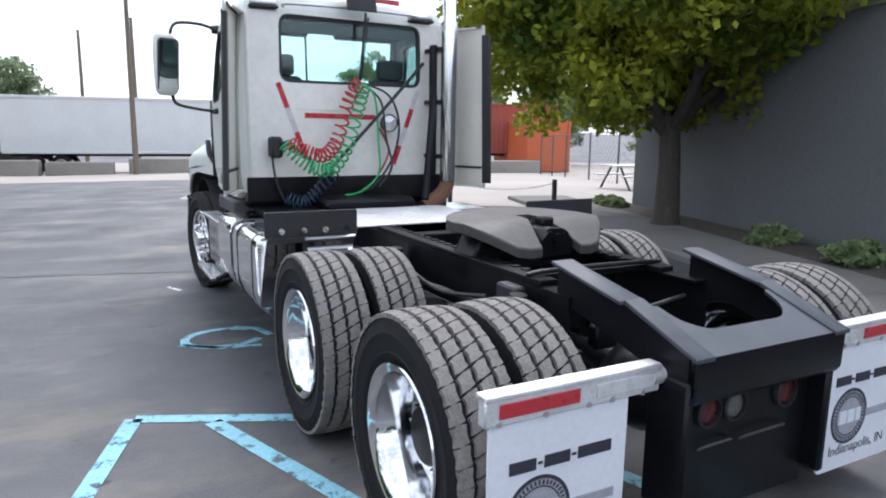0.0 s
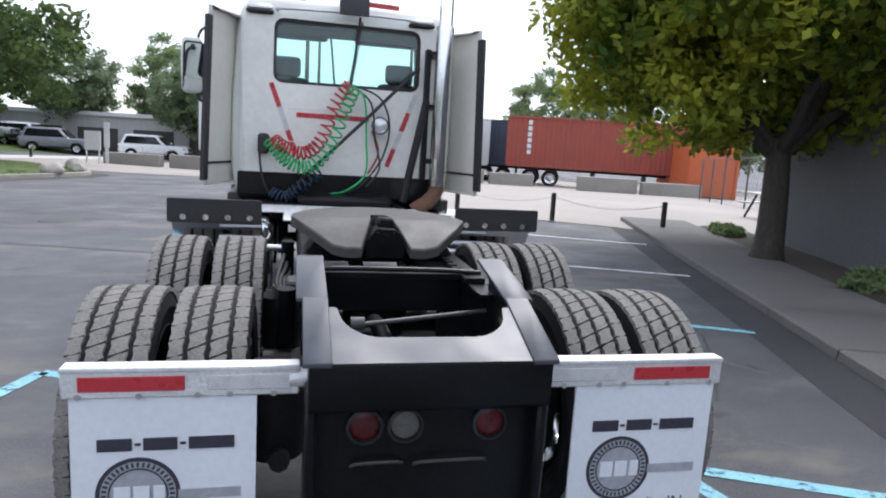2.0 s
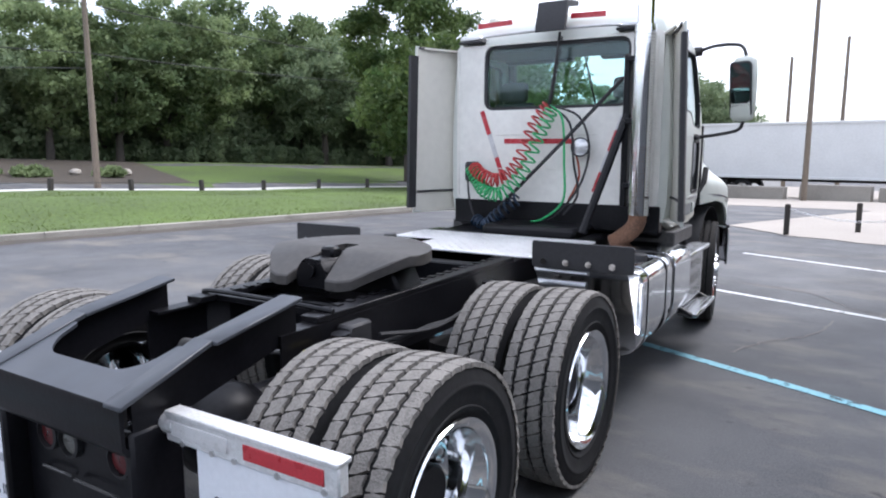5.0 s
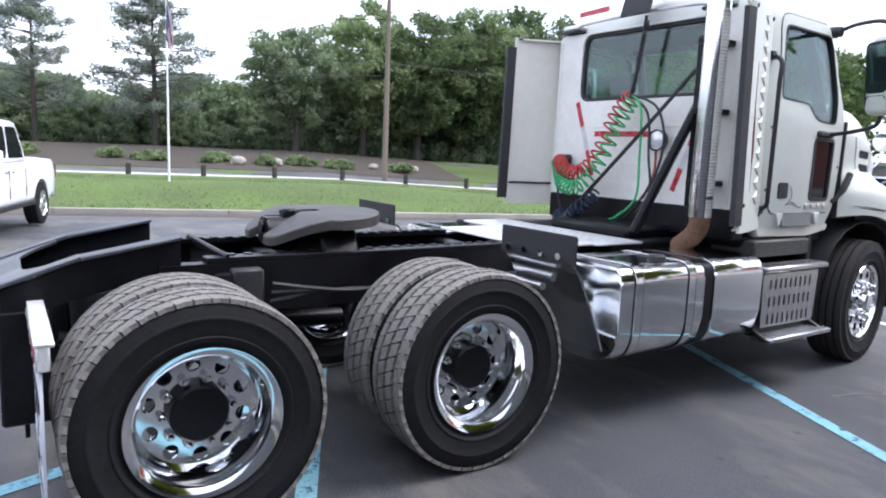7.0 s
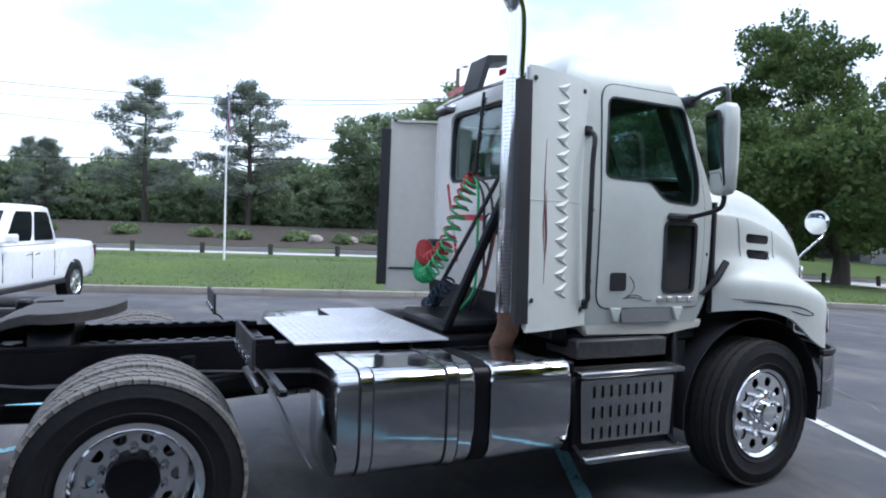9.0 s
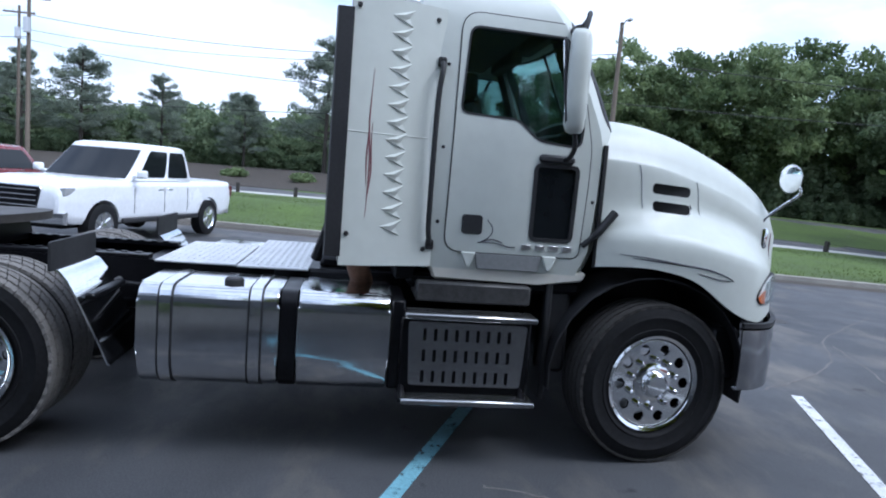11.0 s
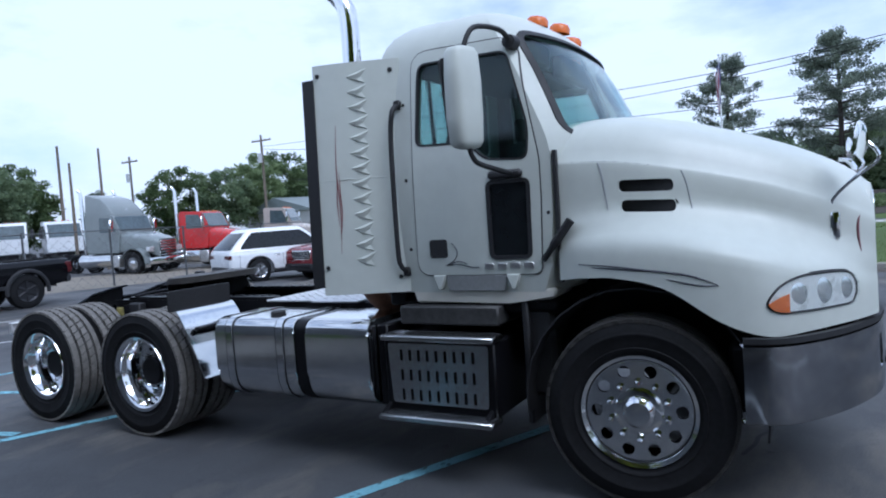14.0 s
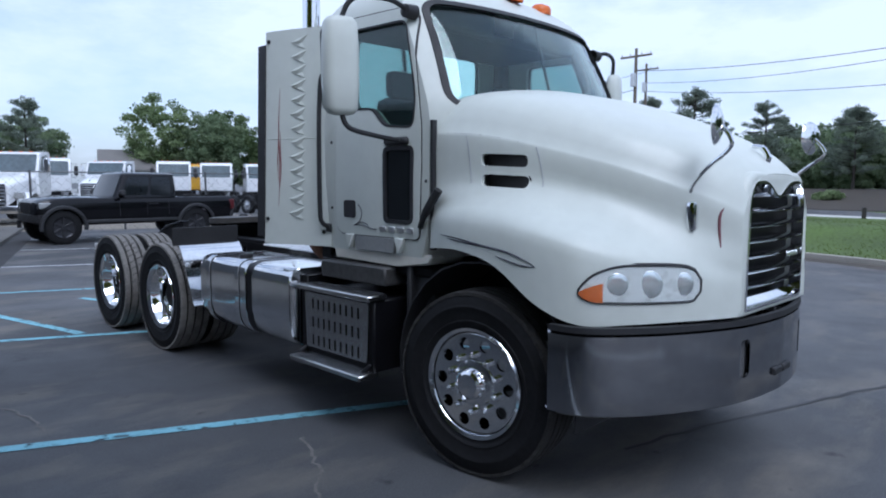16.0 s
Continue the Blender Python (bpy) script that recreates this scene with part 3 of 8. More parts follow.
# air lines and fittings along the rails
for s in (1, -1):
    for k in range(3):
        bm = B()
        x = s * (0.475 + 0.02 * k)
        tube(bm, curve_pts([(x, 0.5, 0.80 + 0.05 * k), (x + s * 0.03, 0.95, 0.84), (x, 1.5, 0.78 + 0.05 * k), (x, 2.1, 0.85), (x, 2.6, 0.82)], 6), 0.011, 6)
        part("air_line", bm, M_PLASTIC, truck)
    bm = B()
    box(bm, (s * 0.46 - 0.03, 0.30, 0.78), (s * 0.46 + 0.05, 0.46, 0.98), 0.012)
    part("valve_block", bm, M_PLASTIC, truck, "dark valve block")
bm = B()
box(bm, (0.455, 0.06, 0.85), (0.475, 0.19, 0.93), 0.004)
part("frame_label", bm, mat("yellow_sticker", (0.42, 0.36, 0.12), 0.5, var=0.3, coarse=18, fine=60), truck, "faded yellow warning label")

# rear end: tail plate, two ramps and the open well between
def slope_z(y):
    return 0.940 + (y + 0.70) * 0.360


bm = B()
prism(bm, rpoly([(-0.41, -0.70), (0.41, -0.70), (0.41, -0.40), (0.31, -0.40), (0.29, -0.50), (0.21, -0.57), (-0.21, -0.57), (-0.29, -0.50), (-0.31, -0.40), (-0.41, -0.40)], [0.01, 0.01, 0.01, 0.01, 0.05, 0.06, 0.06, 0.05, 0.01, 0.01], 4), "z", -0.014, 0.0)
for v in bm.verts:
    v.co.z += slope_z(v.co.y) - 0.003
part("tail_top_plate", bm, M_RAMP, truck, "worn black steel top plate")
bm = B()
prism(bm, [(-0.70, 0.936), (-0.704, 0.926), (-0.70, 0.79), (-0.685, 0.765), (-0.645, 0.75), (-0.645, 0.765), (-0.67, 0.78), (-0.688, 0.80), (-0.688, 0.926)], "x", -0.41, 0.41)
part("tail_plate", bm, M_BLACK, truck)
bm = B()
box(bm, (-0.39, -0.59, 0.25), (0.39, -0.57, 0.78), 0.004)
part("tail_panel", bm, M_BLACK, truck)
for s in (1, -1):
    bm = B()
    box(bm, (s * 0.40 - 0.02, -0.675, 0.32), (s * 0.40 + 0.02, -0.48, 0.84), 0.012)
    part("tail_side", bm, M_BLACK, truck)
for x0, x1, y in ((-0.26, -0.08, -0.60), (-0.04, 0.22, -0.605)):
    bm = B()
    tube(bm, curve_pts([(x0, y, 0.532), (x0 + 0.03, y - 0.015, 0.548), (x1 - 0.03, y - 0.015, 0.550), (x1, y, 0.538)], 4), 0.006, 6)
    part("plate_bracket", bm, M_GREASE_SHADE, truck, "thin dull plate bracket")
for s in (1, -1):
    x0, x1 = s * 0.338, s * 0.452
    bm = B()
    lo, hi = min(x0, x1), max(x0, x1)
    prism(bm, [(0.08, 1.146), (0.08, 1.130), (-0.35, 1.050), (-0.35, 1.066)], "x", lo, hi, 0.003)
    part("upper_ramp", bm, M_RAMP, truck, "worn black loading ramp")
    bm = B()
    prism(bm, [(-0.35, slope_z(-0.35) + 0.004), (-0.35, slope_z(-0.35) - 0.016), (-0.71, slope_z(-0.71) - 0.012), (-0.71, slope_z(-0.71) + 0.006)], "x", lo + (0.022 if s < 0 else 0), hi - (0.022 if s > 0 else 0), 0.003)
    part("lower_ramp", bm, M_RAMP, truck, "worn black loading ramp")
    bm = B()
    prism(bm, [(0.08, 1.125), (0.08, 0.98), (-0.66, 0.80), (-0.66, 0.93), (-0.36, 1.04)], "x", s * 0.405 - 0.006, s * 0.405 + 0.006)
    part("ramp_support", bm, M_BLACK, truck)
for x, c, lab in ((-0.215, M_REDL, "round red tail lamp"), (-0.073, M_LENSD, "round clear reversing lamp"), (0.230, M_REDL, "round red tail lamp")):
    bm = B()
    lathe(bm, [(0.0, 0.052), (0.006, 0.050), (0.012, 0.035), (0.014, 0.0001)], 24, pose(x, -0.59, 0.676, 0, 0, -90))
    lamp = part("tail_lamp", bm, c, truck, lab)
    bm = B()
    lathe(bm, [(0.0, 0.066), (0.018, 0.064), (0.022, 0.054), (0.0, 0.052)], 24, pose(x, -0.59, 0.676, 0, 0, -90))
    part("bezel", bm, M_PLASTIC, lamp)

# mudflap hangers and flaps
FLAP_Y = -0.545
FLAP_UP = 0.045


def bar_print(parent, x, y, z, w, h, m, name="print_bar", dy=0.0):
    bm = B()
    box(bm, (x - w / 2, y - 0.004, z - h / 2), (x + w / 2, y + 0.0008, z + h / 2))
    return part(name, bm, m, parent)


def text_mesh(txt, size, m, name="lettering"):
    cu = bpy.data.curves.new("txt", "FONT")
    cu.body, cu.size, cu.extrude, cu.align_x, cu.align_y = txt, size, 0.0012, "CENTER", "CENTER"
    ob = new("txt", cu)
    dg = bpy.context.evaluated_depsgraph_get()
    dg.update()
    me = bpy.data.meshes.new_from_object(ob.evaluated_get(dg))
    bpy.data.objects.remove(ob)
    bpy.data.curves.remove(cu)
    me.name = name
    me.materials.clear()
    me.materials.append(m)
    return me


for s in (1, -1):
    xi, xo = 0.435, 1.172
    lo, hi = (xi, xo) if s > 0 else (-xo, -xi)
    bm = B()
    box(bm, (lo, FLAP_Y - 0.015, 0.738 + FLAP_UP), (hi, FLAP_Y + 0.03, 0.838 + FLAP_UP), 0.006)
    box(bm, (lo, FLAP_Y - 0.02, 0.825 + FLAP_UP), (hi, FLAP_Y + 0.045, 0.843 + FLAP_UP), 0.004)
    bar = part("mudflap_hanger", bm, M_ALU, truck, "bright aluminium hanger bar")
    bm = B()
    cyl(bm, (s * 0.39, FLAP_Y + 0.01, 0.79 + FLAP_UP), (s * 0.47, FLAP_Y + 0.01, 0.79 + FLAP_UP), 0.035, 14)
    part("hanger_socket", bm, M_ALU, bar)
    for a, b, m in ((0.80, 1.12, M_RED), (0.46, 0.73, M_TAPE)):
        bm = B()
        box(bm, (min(s * a, s * b), FLAP_Y - 0.019, 0.762 + FLAP_UP), (max(s * a, s * b), FLAP_Y - 0.014, 0.812 + FLAP_UP), 0.002)
        part("reflector_tape", bm, m, bar, "red reflective tape" if m is M_RED else "silver reflective tape")
    for x in (0.52, 0.66, 0.76, 0.94, 1.12):
        bm = B()
        cyl(bm, (s * x, FLAP_Y - 0.02, 0.747 + FLAP_UP), (s * x, FLAP_Y - 0.008, 0.747 + FLAP_UP), 0.011, 8)
        part("bolt", bm, M_STEEL, bar)
    x0, x1 = 0.575, 1.150
    fl, fh = (x0, x1) if s > 0 else (-x1, -x0)
    bm = B()
    prism(bm, rpoly([(fl, 0.20), (fh, 0.20), (fh, 0.738 + FLAP_UP), (fl, 0.738 + FLAP_UP)], [0.03, 0.03, 0.005, 0.005], 3), "y", FLAP_Y - 0.006, FLAP_Y + 0.004)
    flap = part("mudflap", bm, M_FLAP, bar, "white printed mudflap")
    xc, fy = (fl + fh) / 2, FLAP_Y - 0.0062
    for dx, w in ((-0.155, 0.105), (-0.015, 0.105), (0.145, 0.145)):      # number, kept as bars
        bar_print(flap, xc + dx, fy, 0.622, w, 0.042, M_INK)
    for dx in (-0.085, 0.055):
        bar_print(flap, xc + dx, fy, 0.622, 0.018, 0.008, M_INK)
    bm = B()
    for r0, r1 in ((0.118, 0.132), (0.088, 0.094)):
        lathe(bm, [(0, r0), (0.0015, r0), (0.0015, r1), (0, r1)], 48, pose(xc - 0.085, fy, 0.445, 0, 0, -90), closed=True)
    part("emblem_ring", bm, M_INK, flap)
    bm = B()
    lathe(bm, [(0.0, 0.118), (0.0007, 0.118), (0.0007, 0.0001)], 48, pose(xc - 0.085, fy, 0.445, 0, 0, -90))
    part("emblem_field", bm, M_INK2, flap)
    for k in range(40):
        t = 2 * math.pi * k / 40
        bm = B()
        box(bm, (-0.004, -0.0022, 0.098), (0.004, 0, 0.114), m=pose(xc - 0.085, fy, 0.445, 0, math.degrees(t), 0))
        part("emblem_tooth", bm, M_INK, flap)
    for dx, w in ((-0.135, 0.05), (-0.075, 0.05), (-0.02, 0.035)):
        bar_print(flap, xc + dx, fy - 0.001, 0.445, w, 0.06, M_FLAP)
    bar_print(flap, xc + 0.14, fy, 0.44, 0.20, 0.035, M_INK2)
    t = part("lettering", text_mesh("Indianapolis, IN", 0.068, M_INK), None, flap)
    t.matrix_basis = pose(xc, fy, 0.29, 90, 0, 0)

# fifth wheel on its slide rails
FW_Y, FW_Z = 0.92, 1.222
out = [(0.475 * math.cos(radians(a)), FW_Y + 0.37 * math.sin(radians(a))) for a in range(-8, 190, 6)]
out += [(-0.455, 0.84), (-0.40, 0.74), (-0.27, 0.60), (-0.20, 0.575), (-0.125, 0.575), (-0.055, 0.82), (-0.05, 0.96), (0.05, 0.96), (0.055, 0.82), (0.125, 0.575), (0.20, 0.575), (0.27, 0.60), (0.40, 0.74), (0.455, 0.84)]
bm = B()
prism(bm, out, "z", FW_Z - 0.055, FW_Z, 0.006)
bmesh.ops.triangulate(bm, faces=[f for f in bm.faces if len(f.verts) > 4])
bmesh.ops.subdivide_edges(bm, edges=[e for e in bm.edges if e.calc_length() > 0.12], cuts=2, use_grid_fill=True)
for v in bm.verts:      # the two horns slope down to the rear, the rim falls away a little
    if v.co.y < 0.80:
        v.co.z -= (0.80 - v.co.y) * 0.52
    v.co.z += (v.co.y - FW_Y) * 0.02
    v.co.z -= 0.014 * max(0, (v.co.x ** 2 + (v.co.y - FW_Y) ** 2) ** 0.5 - 0.38) / 0.1
part("fifth_wheel_plate", bm, M_PLATE, truck, "worn grey brown fifth wheel plate smeared with grease", 25)
bm = B()      # locking jaw housing filling the throat
prism(bm, rpoly([(-0.115, 1.02), (0.115, 1.02), (0.10, 1.12), (0.055, 1.185), (-0.045, 1.19), (-0.095, 1.13)], 0.02, 3), "y", 0.62, 0.80, 0.02)
box(bm, (-0.03, 0.72, 1.17), (0.055, 0.80, 1.235), 0.012, m=pose(0, 0, 0))
cyl(bm, (0.0, 0.60, 1.13), (0.0, 0.63, 1.13), 0.035, 14)
part("locking_jaw", bm, M_BLACK, truck, "black locking jaw in the throat")
bm = B()
prism(bm, [(-0.42, 0.99), (0.42, 0.99), (0.34, 1.15), (-0.34, 1.15)], "y", FW_Y - 0.10, FW_Y + 0.12, 0.015)
part("fifth_wheel_bracket", bm, M_BLACK, truck)
for s in (1, -1):
    bm = B()
    box(bm, (s * 0.37 - 0.05, 0.20, 1.0), (s * 0.37 + 0.05, 2.1, 1.03), 0.004)
    for k in range(20):
        box(bm, (s * 0.335 - 0.02, 0.32 + k * 0.088, 1.025), (s * 0.335 + 0.02, 0.36 + k * 0.088, 1.036))
    part("slide_rail", bm, M_BLACK, truck)
bm = B()
tube(bm, curve_pts([(-0.42, 0.30, 1.035), (-0.3, 0.285, 1.05), (0.2, 0.275, 1.05), (0.42, 0.30, 1.035)], 5), 0.012, 8)
box(bm, (-0.40, 0.295, 1.0), (0.40, 0.34, 1.03), 0.004)
part("slide_stop_bar", bm, M_BLACK, truck)
bm = B()
box(bm, (-0.04, 0.86, 1.05), (0.04, 1.0, 1.195), 0.02)
part("release_latch", bm, M_BLACK, truck)

# black wings ahead of the drive tyres, and the bright quarter fenders
for s in (1, -1):
    bm = B()
    lo, hi = (0.66, 1.28) if s > 0 else (-1.26, -0.665)
    prism(bm, rpoly([(lo, 1.03), (hi, 1.03), (hi, 1.188), (lo, 1.188)], 0.015, 3), "y", 1.842, 1.858, 0.003)
    wing = part("fender_wing", bm, M_PLASTIC, truck, "black plastic fender wing")
    for k in range(4):
        bm = B()
        cyl(bm, (s * (0.74 + 0.14 * k), 1.828, 1.068), (s * (0.74 + 0.14 * k), 1.844, 1.068), 0.020, 12)
        part("bolt", bm, M_CHROME, wing, "bright round bolt")
    rows = []      # a folded top leaf, a straight sloping face and a short lip at the foot
    for y, z in ((1.862, 1.04), (1.885, 1.03), (1.925, 0.98), (1.985, 0.87), (2.045, 0.745), (2.10, 0.63), (2.135, 0.545), (2.15, 0.53)):
        rows.append([(x, y, z) for x in (s * 0.66, s * 0.95, s * 1.235)])
    bm = B()
    thick(bm, rows, 0.010 * s)
    part("quarter_fender", bm, M_CHROME, truck, "bright aluminium quarter fender")
    bm = B()
    box(bm, (min(s * 0.66, s * 1.17), 1.985, 0.868), (max(s * 0.66, s * 1.17), 2.04, 0.905), 0.010)
    part("fender_stay", bm, M_BLACK, truck, "black stay bracing the fender")
    bm = B()
    cyl(bm, (s * 0.44, 1.93, 0.86), (s * 0.95, 1.93, 0.86), 0.022, 10)
    part("fender_bracket", bm, M_STEEL, truck)

# deck plate
bm = B()
box(bm, (-0.53, 2.18, 1.012), (0.58, 2.68, 1.027), 0.004)
box(bm, (-0.95, 2.69, 1.012), (0.62, 3.14, 1.027), 0.004)
for k in range(19):
    for j in range(20):
        x, y = -0.90 + k * 0.08 + (j % 2) * 0.03, 2.21 + j * 0.047
        if abs(y - 2.685) > 0.03 and (y > 2.69 or -0.5 < x < 0.56):
            box(bm, (-0.016, -0.004, 0), (0.016, 0.004, 0.004), m=pose(x, y, 1.026, 0, 0, 45 if (j + k) % 2 else -45))
part("deck_plate", bm, M_ALU, truck, "bright tread plate deck", 30)
bm = B()
box(bm, (-0.9, 2.9, 0.92), (0.55, 3.75, 1.02), 0.02)
box(bm, (-0.42, 3.2, 1.0), (0.42, 3.8, 1.1), 0.03)
part("rear_cab_support", bm, M_BLACK, truck)


# tanks, steps and boxes on both sides
def tank_section(x0, x1, z0, z1):
    return rpoly([(x0, z0), (x1, z0), (x1, z1), (x0, z1)], [0.10, 0.22, 0.10, 0.08], 6)


for s in (1, -1):
    def sx(a, b):
        return (a, b) if s > 0 else (-b, -a)
    for y0, y1, name, lab in ((2.27, 3.03, "fuel_tank", "polished aluminium fuel tank"), (3.13, 3.65, "second_tank", "polished aluminium tank")):
        sec = tank_section(0.62, 1.225, 0.40, 0.985)
        bm = B()
        prism(bm, [(s * x, z) for x, z in sec], "y", y0, y1, 0.02, 2)
        tank = part(name, bm, M_TANK, truck, lab)
        if y0 < 3:
            for ys in (2.42, 2.90):
                bm = B()
                ring_o, ring_i = grow(sec, 0.007), grow(sec, 0.001)
                rows = [[(s * x, ys - 0.032, z) for x, z in ring_i], [(s * x, ys - 0.03, z) for x, z in ring_o], [(s * x, ys + 0.03, z) for x, z in ring_o], [(s * x, ys + 0.032, z) for x, z in ring_i]]
                grid_sheet(bm, [r + r[:1] for r in rows])
                part("tank_strap", bm, M_TANK, tank)
                for e in (-0.036, 0.036):
                    bm = B()
                    rows = [[(s * x, ys + e - 0.006, z) for x, z in grow(sec, 0.0015)], [(s * x, ys + e, z) for x, z in grow(sec, 0.0045)], [(s * x, ys + e + 0.006, z) for x, z in grow(sec, 0.0015)]]
                    grid_sheet(bm, [r + r[:1] for r in rows])
                    part("strap_edge", bm, M_PLASTIC, tank, "black rubber strap edge")
            bm = B()
            lathe(bm, [(0, 0.055), (0.035, 0.055), (0.045, 0.045), (0.045, 0.0001)], 20, pose(s * 1.06, 2.755, 0.975, 0, -90, 0))
            part("fuel_cap", bm, M_PLASTIC, tank, "black fuel cap")
    bm = B()
    sec = grow(tank_section(0.62, 1.215, 0.40, 0.98), 0.002)
    prism(bm, [(s * x, z) for x, z in sec], "y", 3.035, 3.125)
    part("tank_divider", bm, M_BLACK, truck)
    # access steps
    bm = B()
    lo, hi = sx(0.60, 1.15)
    box(bm, (lo, 3.72, 0.40), (hi, 4.50, 0.86), 0.012)
    box(bm, (sx(0.6, 1.13)[0], 3.66, 0.42), (sx(0.6, 1.13)[1], 3.74, 0.95), 0.01)
    step = part("step_box", bm, M_BLACK, truck)
    slots = B()
    plate = B()
    prism(plate, rpoly([(3.78, 0.46), (4.45, 0.46), (4.47, 0.84), (3.76, 0.84)], 0.02, 2), "x", *sx(1.155, 1.167))
    for r in range(3):
        for k in range(9):
            yy, zz = 3.86 + k * 0.063, 0.515 + r * 0.125
            prism(slots, rpoly([(yy - 0.010, zz - 0.036), (yy + 0.010, zz - 0.036), (yy + 0.010, zz + 0.036), (yy - 0.010, zz + 0.036)], 0.007, 2), "x", *sx(1.11, 1.21))
    me = carve("slotted_plate", plate, [("DIFFERENCE", slots)], M_BRUSHED)
    part("slotted_plate", me, None, step, "slotted stainless cover")
    for z, x in ((0.885, 1.215), (0.40, 1.285)):
        bm = B()
        lo, hi = sx(x - 0.16, x)
        box(bm, (lo, 3.735, z - 0.025), (hi, 4.52, z + 0.012), 0.008)
        for k in range(5):
            xx = sx(x - 0.15 + k * 0.03, x - 0.135 + k * 0.03)
            box(bm, (xx[0], 3.75, z + 0.01), (xx[1], 4.50, z + 0.017))
        part("step_tread", bm, M_BRUSHED, step, "ridged metal step")
    for y in (3.74, 4.46):
        bm = B()
        tube(bm, [(s * 1.08, y, 0.47), (s * 1.24, y, 0.39)], 0.02, 8)
        part("step_bracket", bm, M_BLACK, step)
    # cover's dark colour paints in the shadow below the cab
    bm = B()
    box(bm, (sx(0.7, 1.06)[0], 3.80, 0.94), (sx(0.7, 1.06)[1], 4.50, 1.06), 0.012)
    part("upper_cover", bm, M_GREASE_SHADE, step, "metal cover above the steps, darkened for the cab's shadow")

# cab: rings of the shell at a height, drawn in by off
CZ = [1.14, 1.30, 1.90, 2.03, 2.30, 2.60, 2.74, 2.86, 2.94]
CB = [3.69, 3.69, 3.69, 3.69, 3.69, 3.70, 3.73, 3.85, 4.10]
CF = [4.86, 4.92, 4.95, 4.93, 4.82, 4.68, 4.60, 4.48, 4.30]
CW = [1.00, 1.022, 1.024, 1.018, 1.000, 0.972, 0.93, 0.81, 0.54]
CU = [0.05, 0.05, 0.10, 0.20, 0.22, 0.20, 0.16, 0.12, 0.08]


def cab_ring(z, off):
    w, yb, yf, cu = (spline(CZ, t, z) for t in (CW, CB, CF, CU))
    w, yb, yf = w - off, yb + off, yf - off
    pts = [(x * (w - 0.07), yb) for x in (-1, -0.5, 0, 0.5, 1)]
    pts += [(w - 0.02, yb + 0.02), (w, yb + 0.07)]
    pts += [(w, yb + 0.07 + (yf - 0.08 - yb - 0.07) * u) for u in (0.25, 0.5, 0.75, 1)]
    front = []
    for k in range(1, 20):
        u = 1 - 2 * k / 20
        front.append((w * (1 - (1 - abs(u)) ** 1.0 * 0) * u, yf + cu * (1 - abs(u) ** 2.4) - 0.08 * abs(u) ** 12))
    pts += front
    pts += [(-w, yb + 0.07 + (yf - 0.08 - yb - 0.07) * u) for u in (1, 0.75, 0.5, 0.25)]
    pts += [(-w, yb + 0.07), (-w + 0.02, yb + 0.02)]
    return [(x, y, z) for x, y in pts]


def cab_solid(off, z0=None, z1=None):
    zs = [1.14, 1.2, 1.3, 1.6, 1.85, 1.9, 1.95, 2.03, 2.1, 2.3, 2.45, 2.6, 2.68, 2.74, 2.80, 2.86, 2.91, 2.94]
    lo, hi = 1.14 + off, 2.94 - off
    zs = [lo] + [z for z in zs if lo + 0.02 < z < hi - 0.01] + [hi]
    return loft(B(), [cab_ring(z, off) for z in zs])


WIN_D = rpoly([(3.99, 2.07), (4.34, 2.055), (4.47, 1.94), (4.73, 1.92), (4.745, 2.10), (4.62, 2.56), (4.02, 2.575)], [0.05, 0.04, 0.05, 0.05, 0.08, 0.06, 0.06], 5)
WIN_P = rpoly([(4.47, 1.35), (4.72, 1.35), (4.73, 1.80), (4.47, 1.80)], 0.035, 4)
WIN_B = rpoly([(-0.64, 2.10), (0.665, 2.10), (0.66, 2.62), (-0.635, 2.63)], 0.08, 6)
WIN_F = rpoly([(-0.92, 2.05), (0.92, 2.05), (0.87, 2.68), (-0.87, 2.68)], 0.09, 6)
DOOR = rpoly([(3.95, 1.25), (4.78, 1.25), (4.80, 1.70), (4.80, 1.92), (4.66, 2.64), (3.97, 2.66)], [0.10, 0.05, 0.02, 0.06, 0.10, 0.12], 6)


def pr(poly, axis, lo, hi):
    return prism(B(), poly, axis, lo, hi)


inner = cab_solid(0.05)
cuts = [("DIFFERENCE", inner), ("DIFFERENCE", pr(WIN_B, "y", 3.4, 3.95)), ("DIFFERENCE", pr(WIN_F, "y", 4.55, 5.6))]
cuts += [("DIFFERENCE", pr(WIN_D, "x", -1.3, -0.8)), ("DIFFERENCE", pr(WIN_D, "x", 0.8, 1.3)), ("DIFFERENCE", pr(WIN_P, "x", 0.8, 1.3))]
cab = part("cab_shell", carve("cab_shell", cab_solid(0.0), cuts, M_WHITE, 30), None, truck, "white painted cab")


def skin(o0, o1, inc, dec=(), m=M_PLASTIC, name="skin"):
    """A thin layer of the cab's surface between two depths, cut to an outline."""
    steps = [("DIFFERENCE", cab_solid(o1)), ("INTERSECT", inc)] + [("DIFFERENCE", d) for d in dec]
    return carve(name, cab_solid(o0), steps, m, 30)


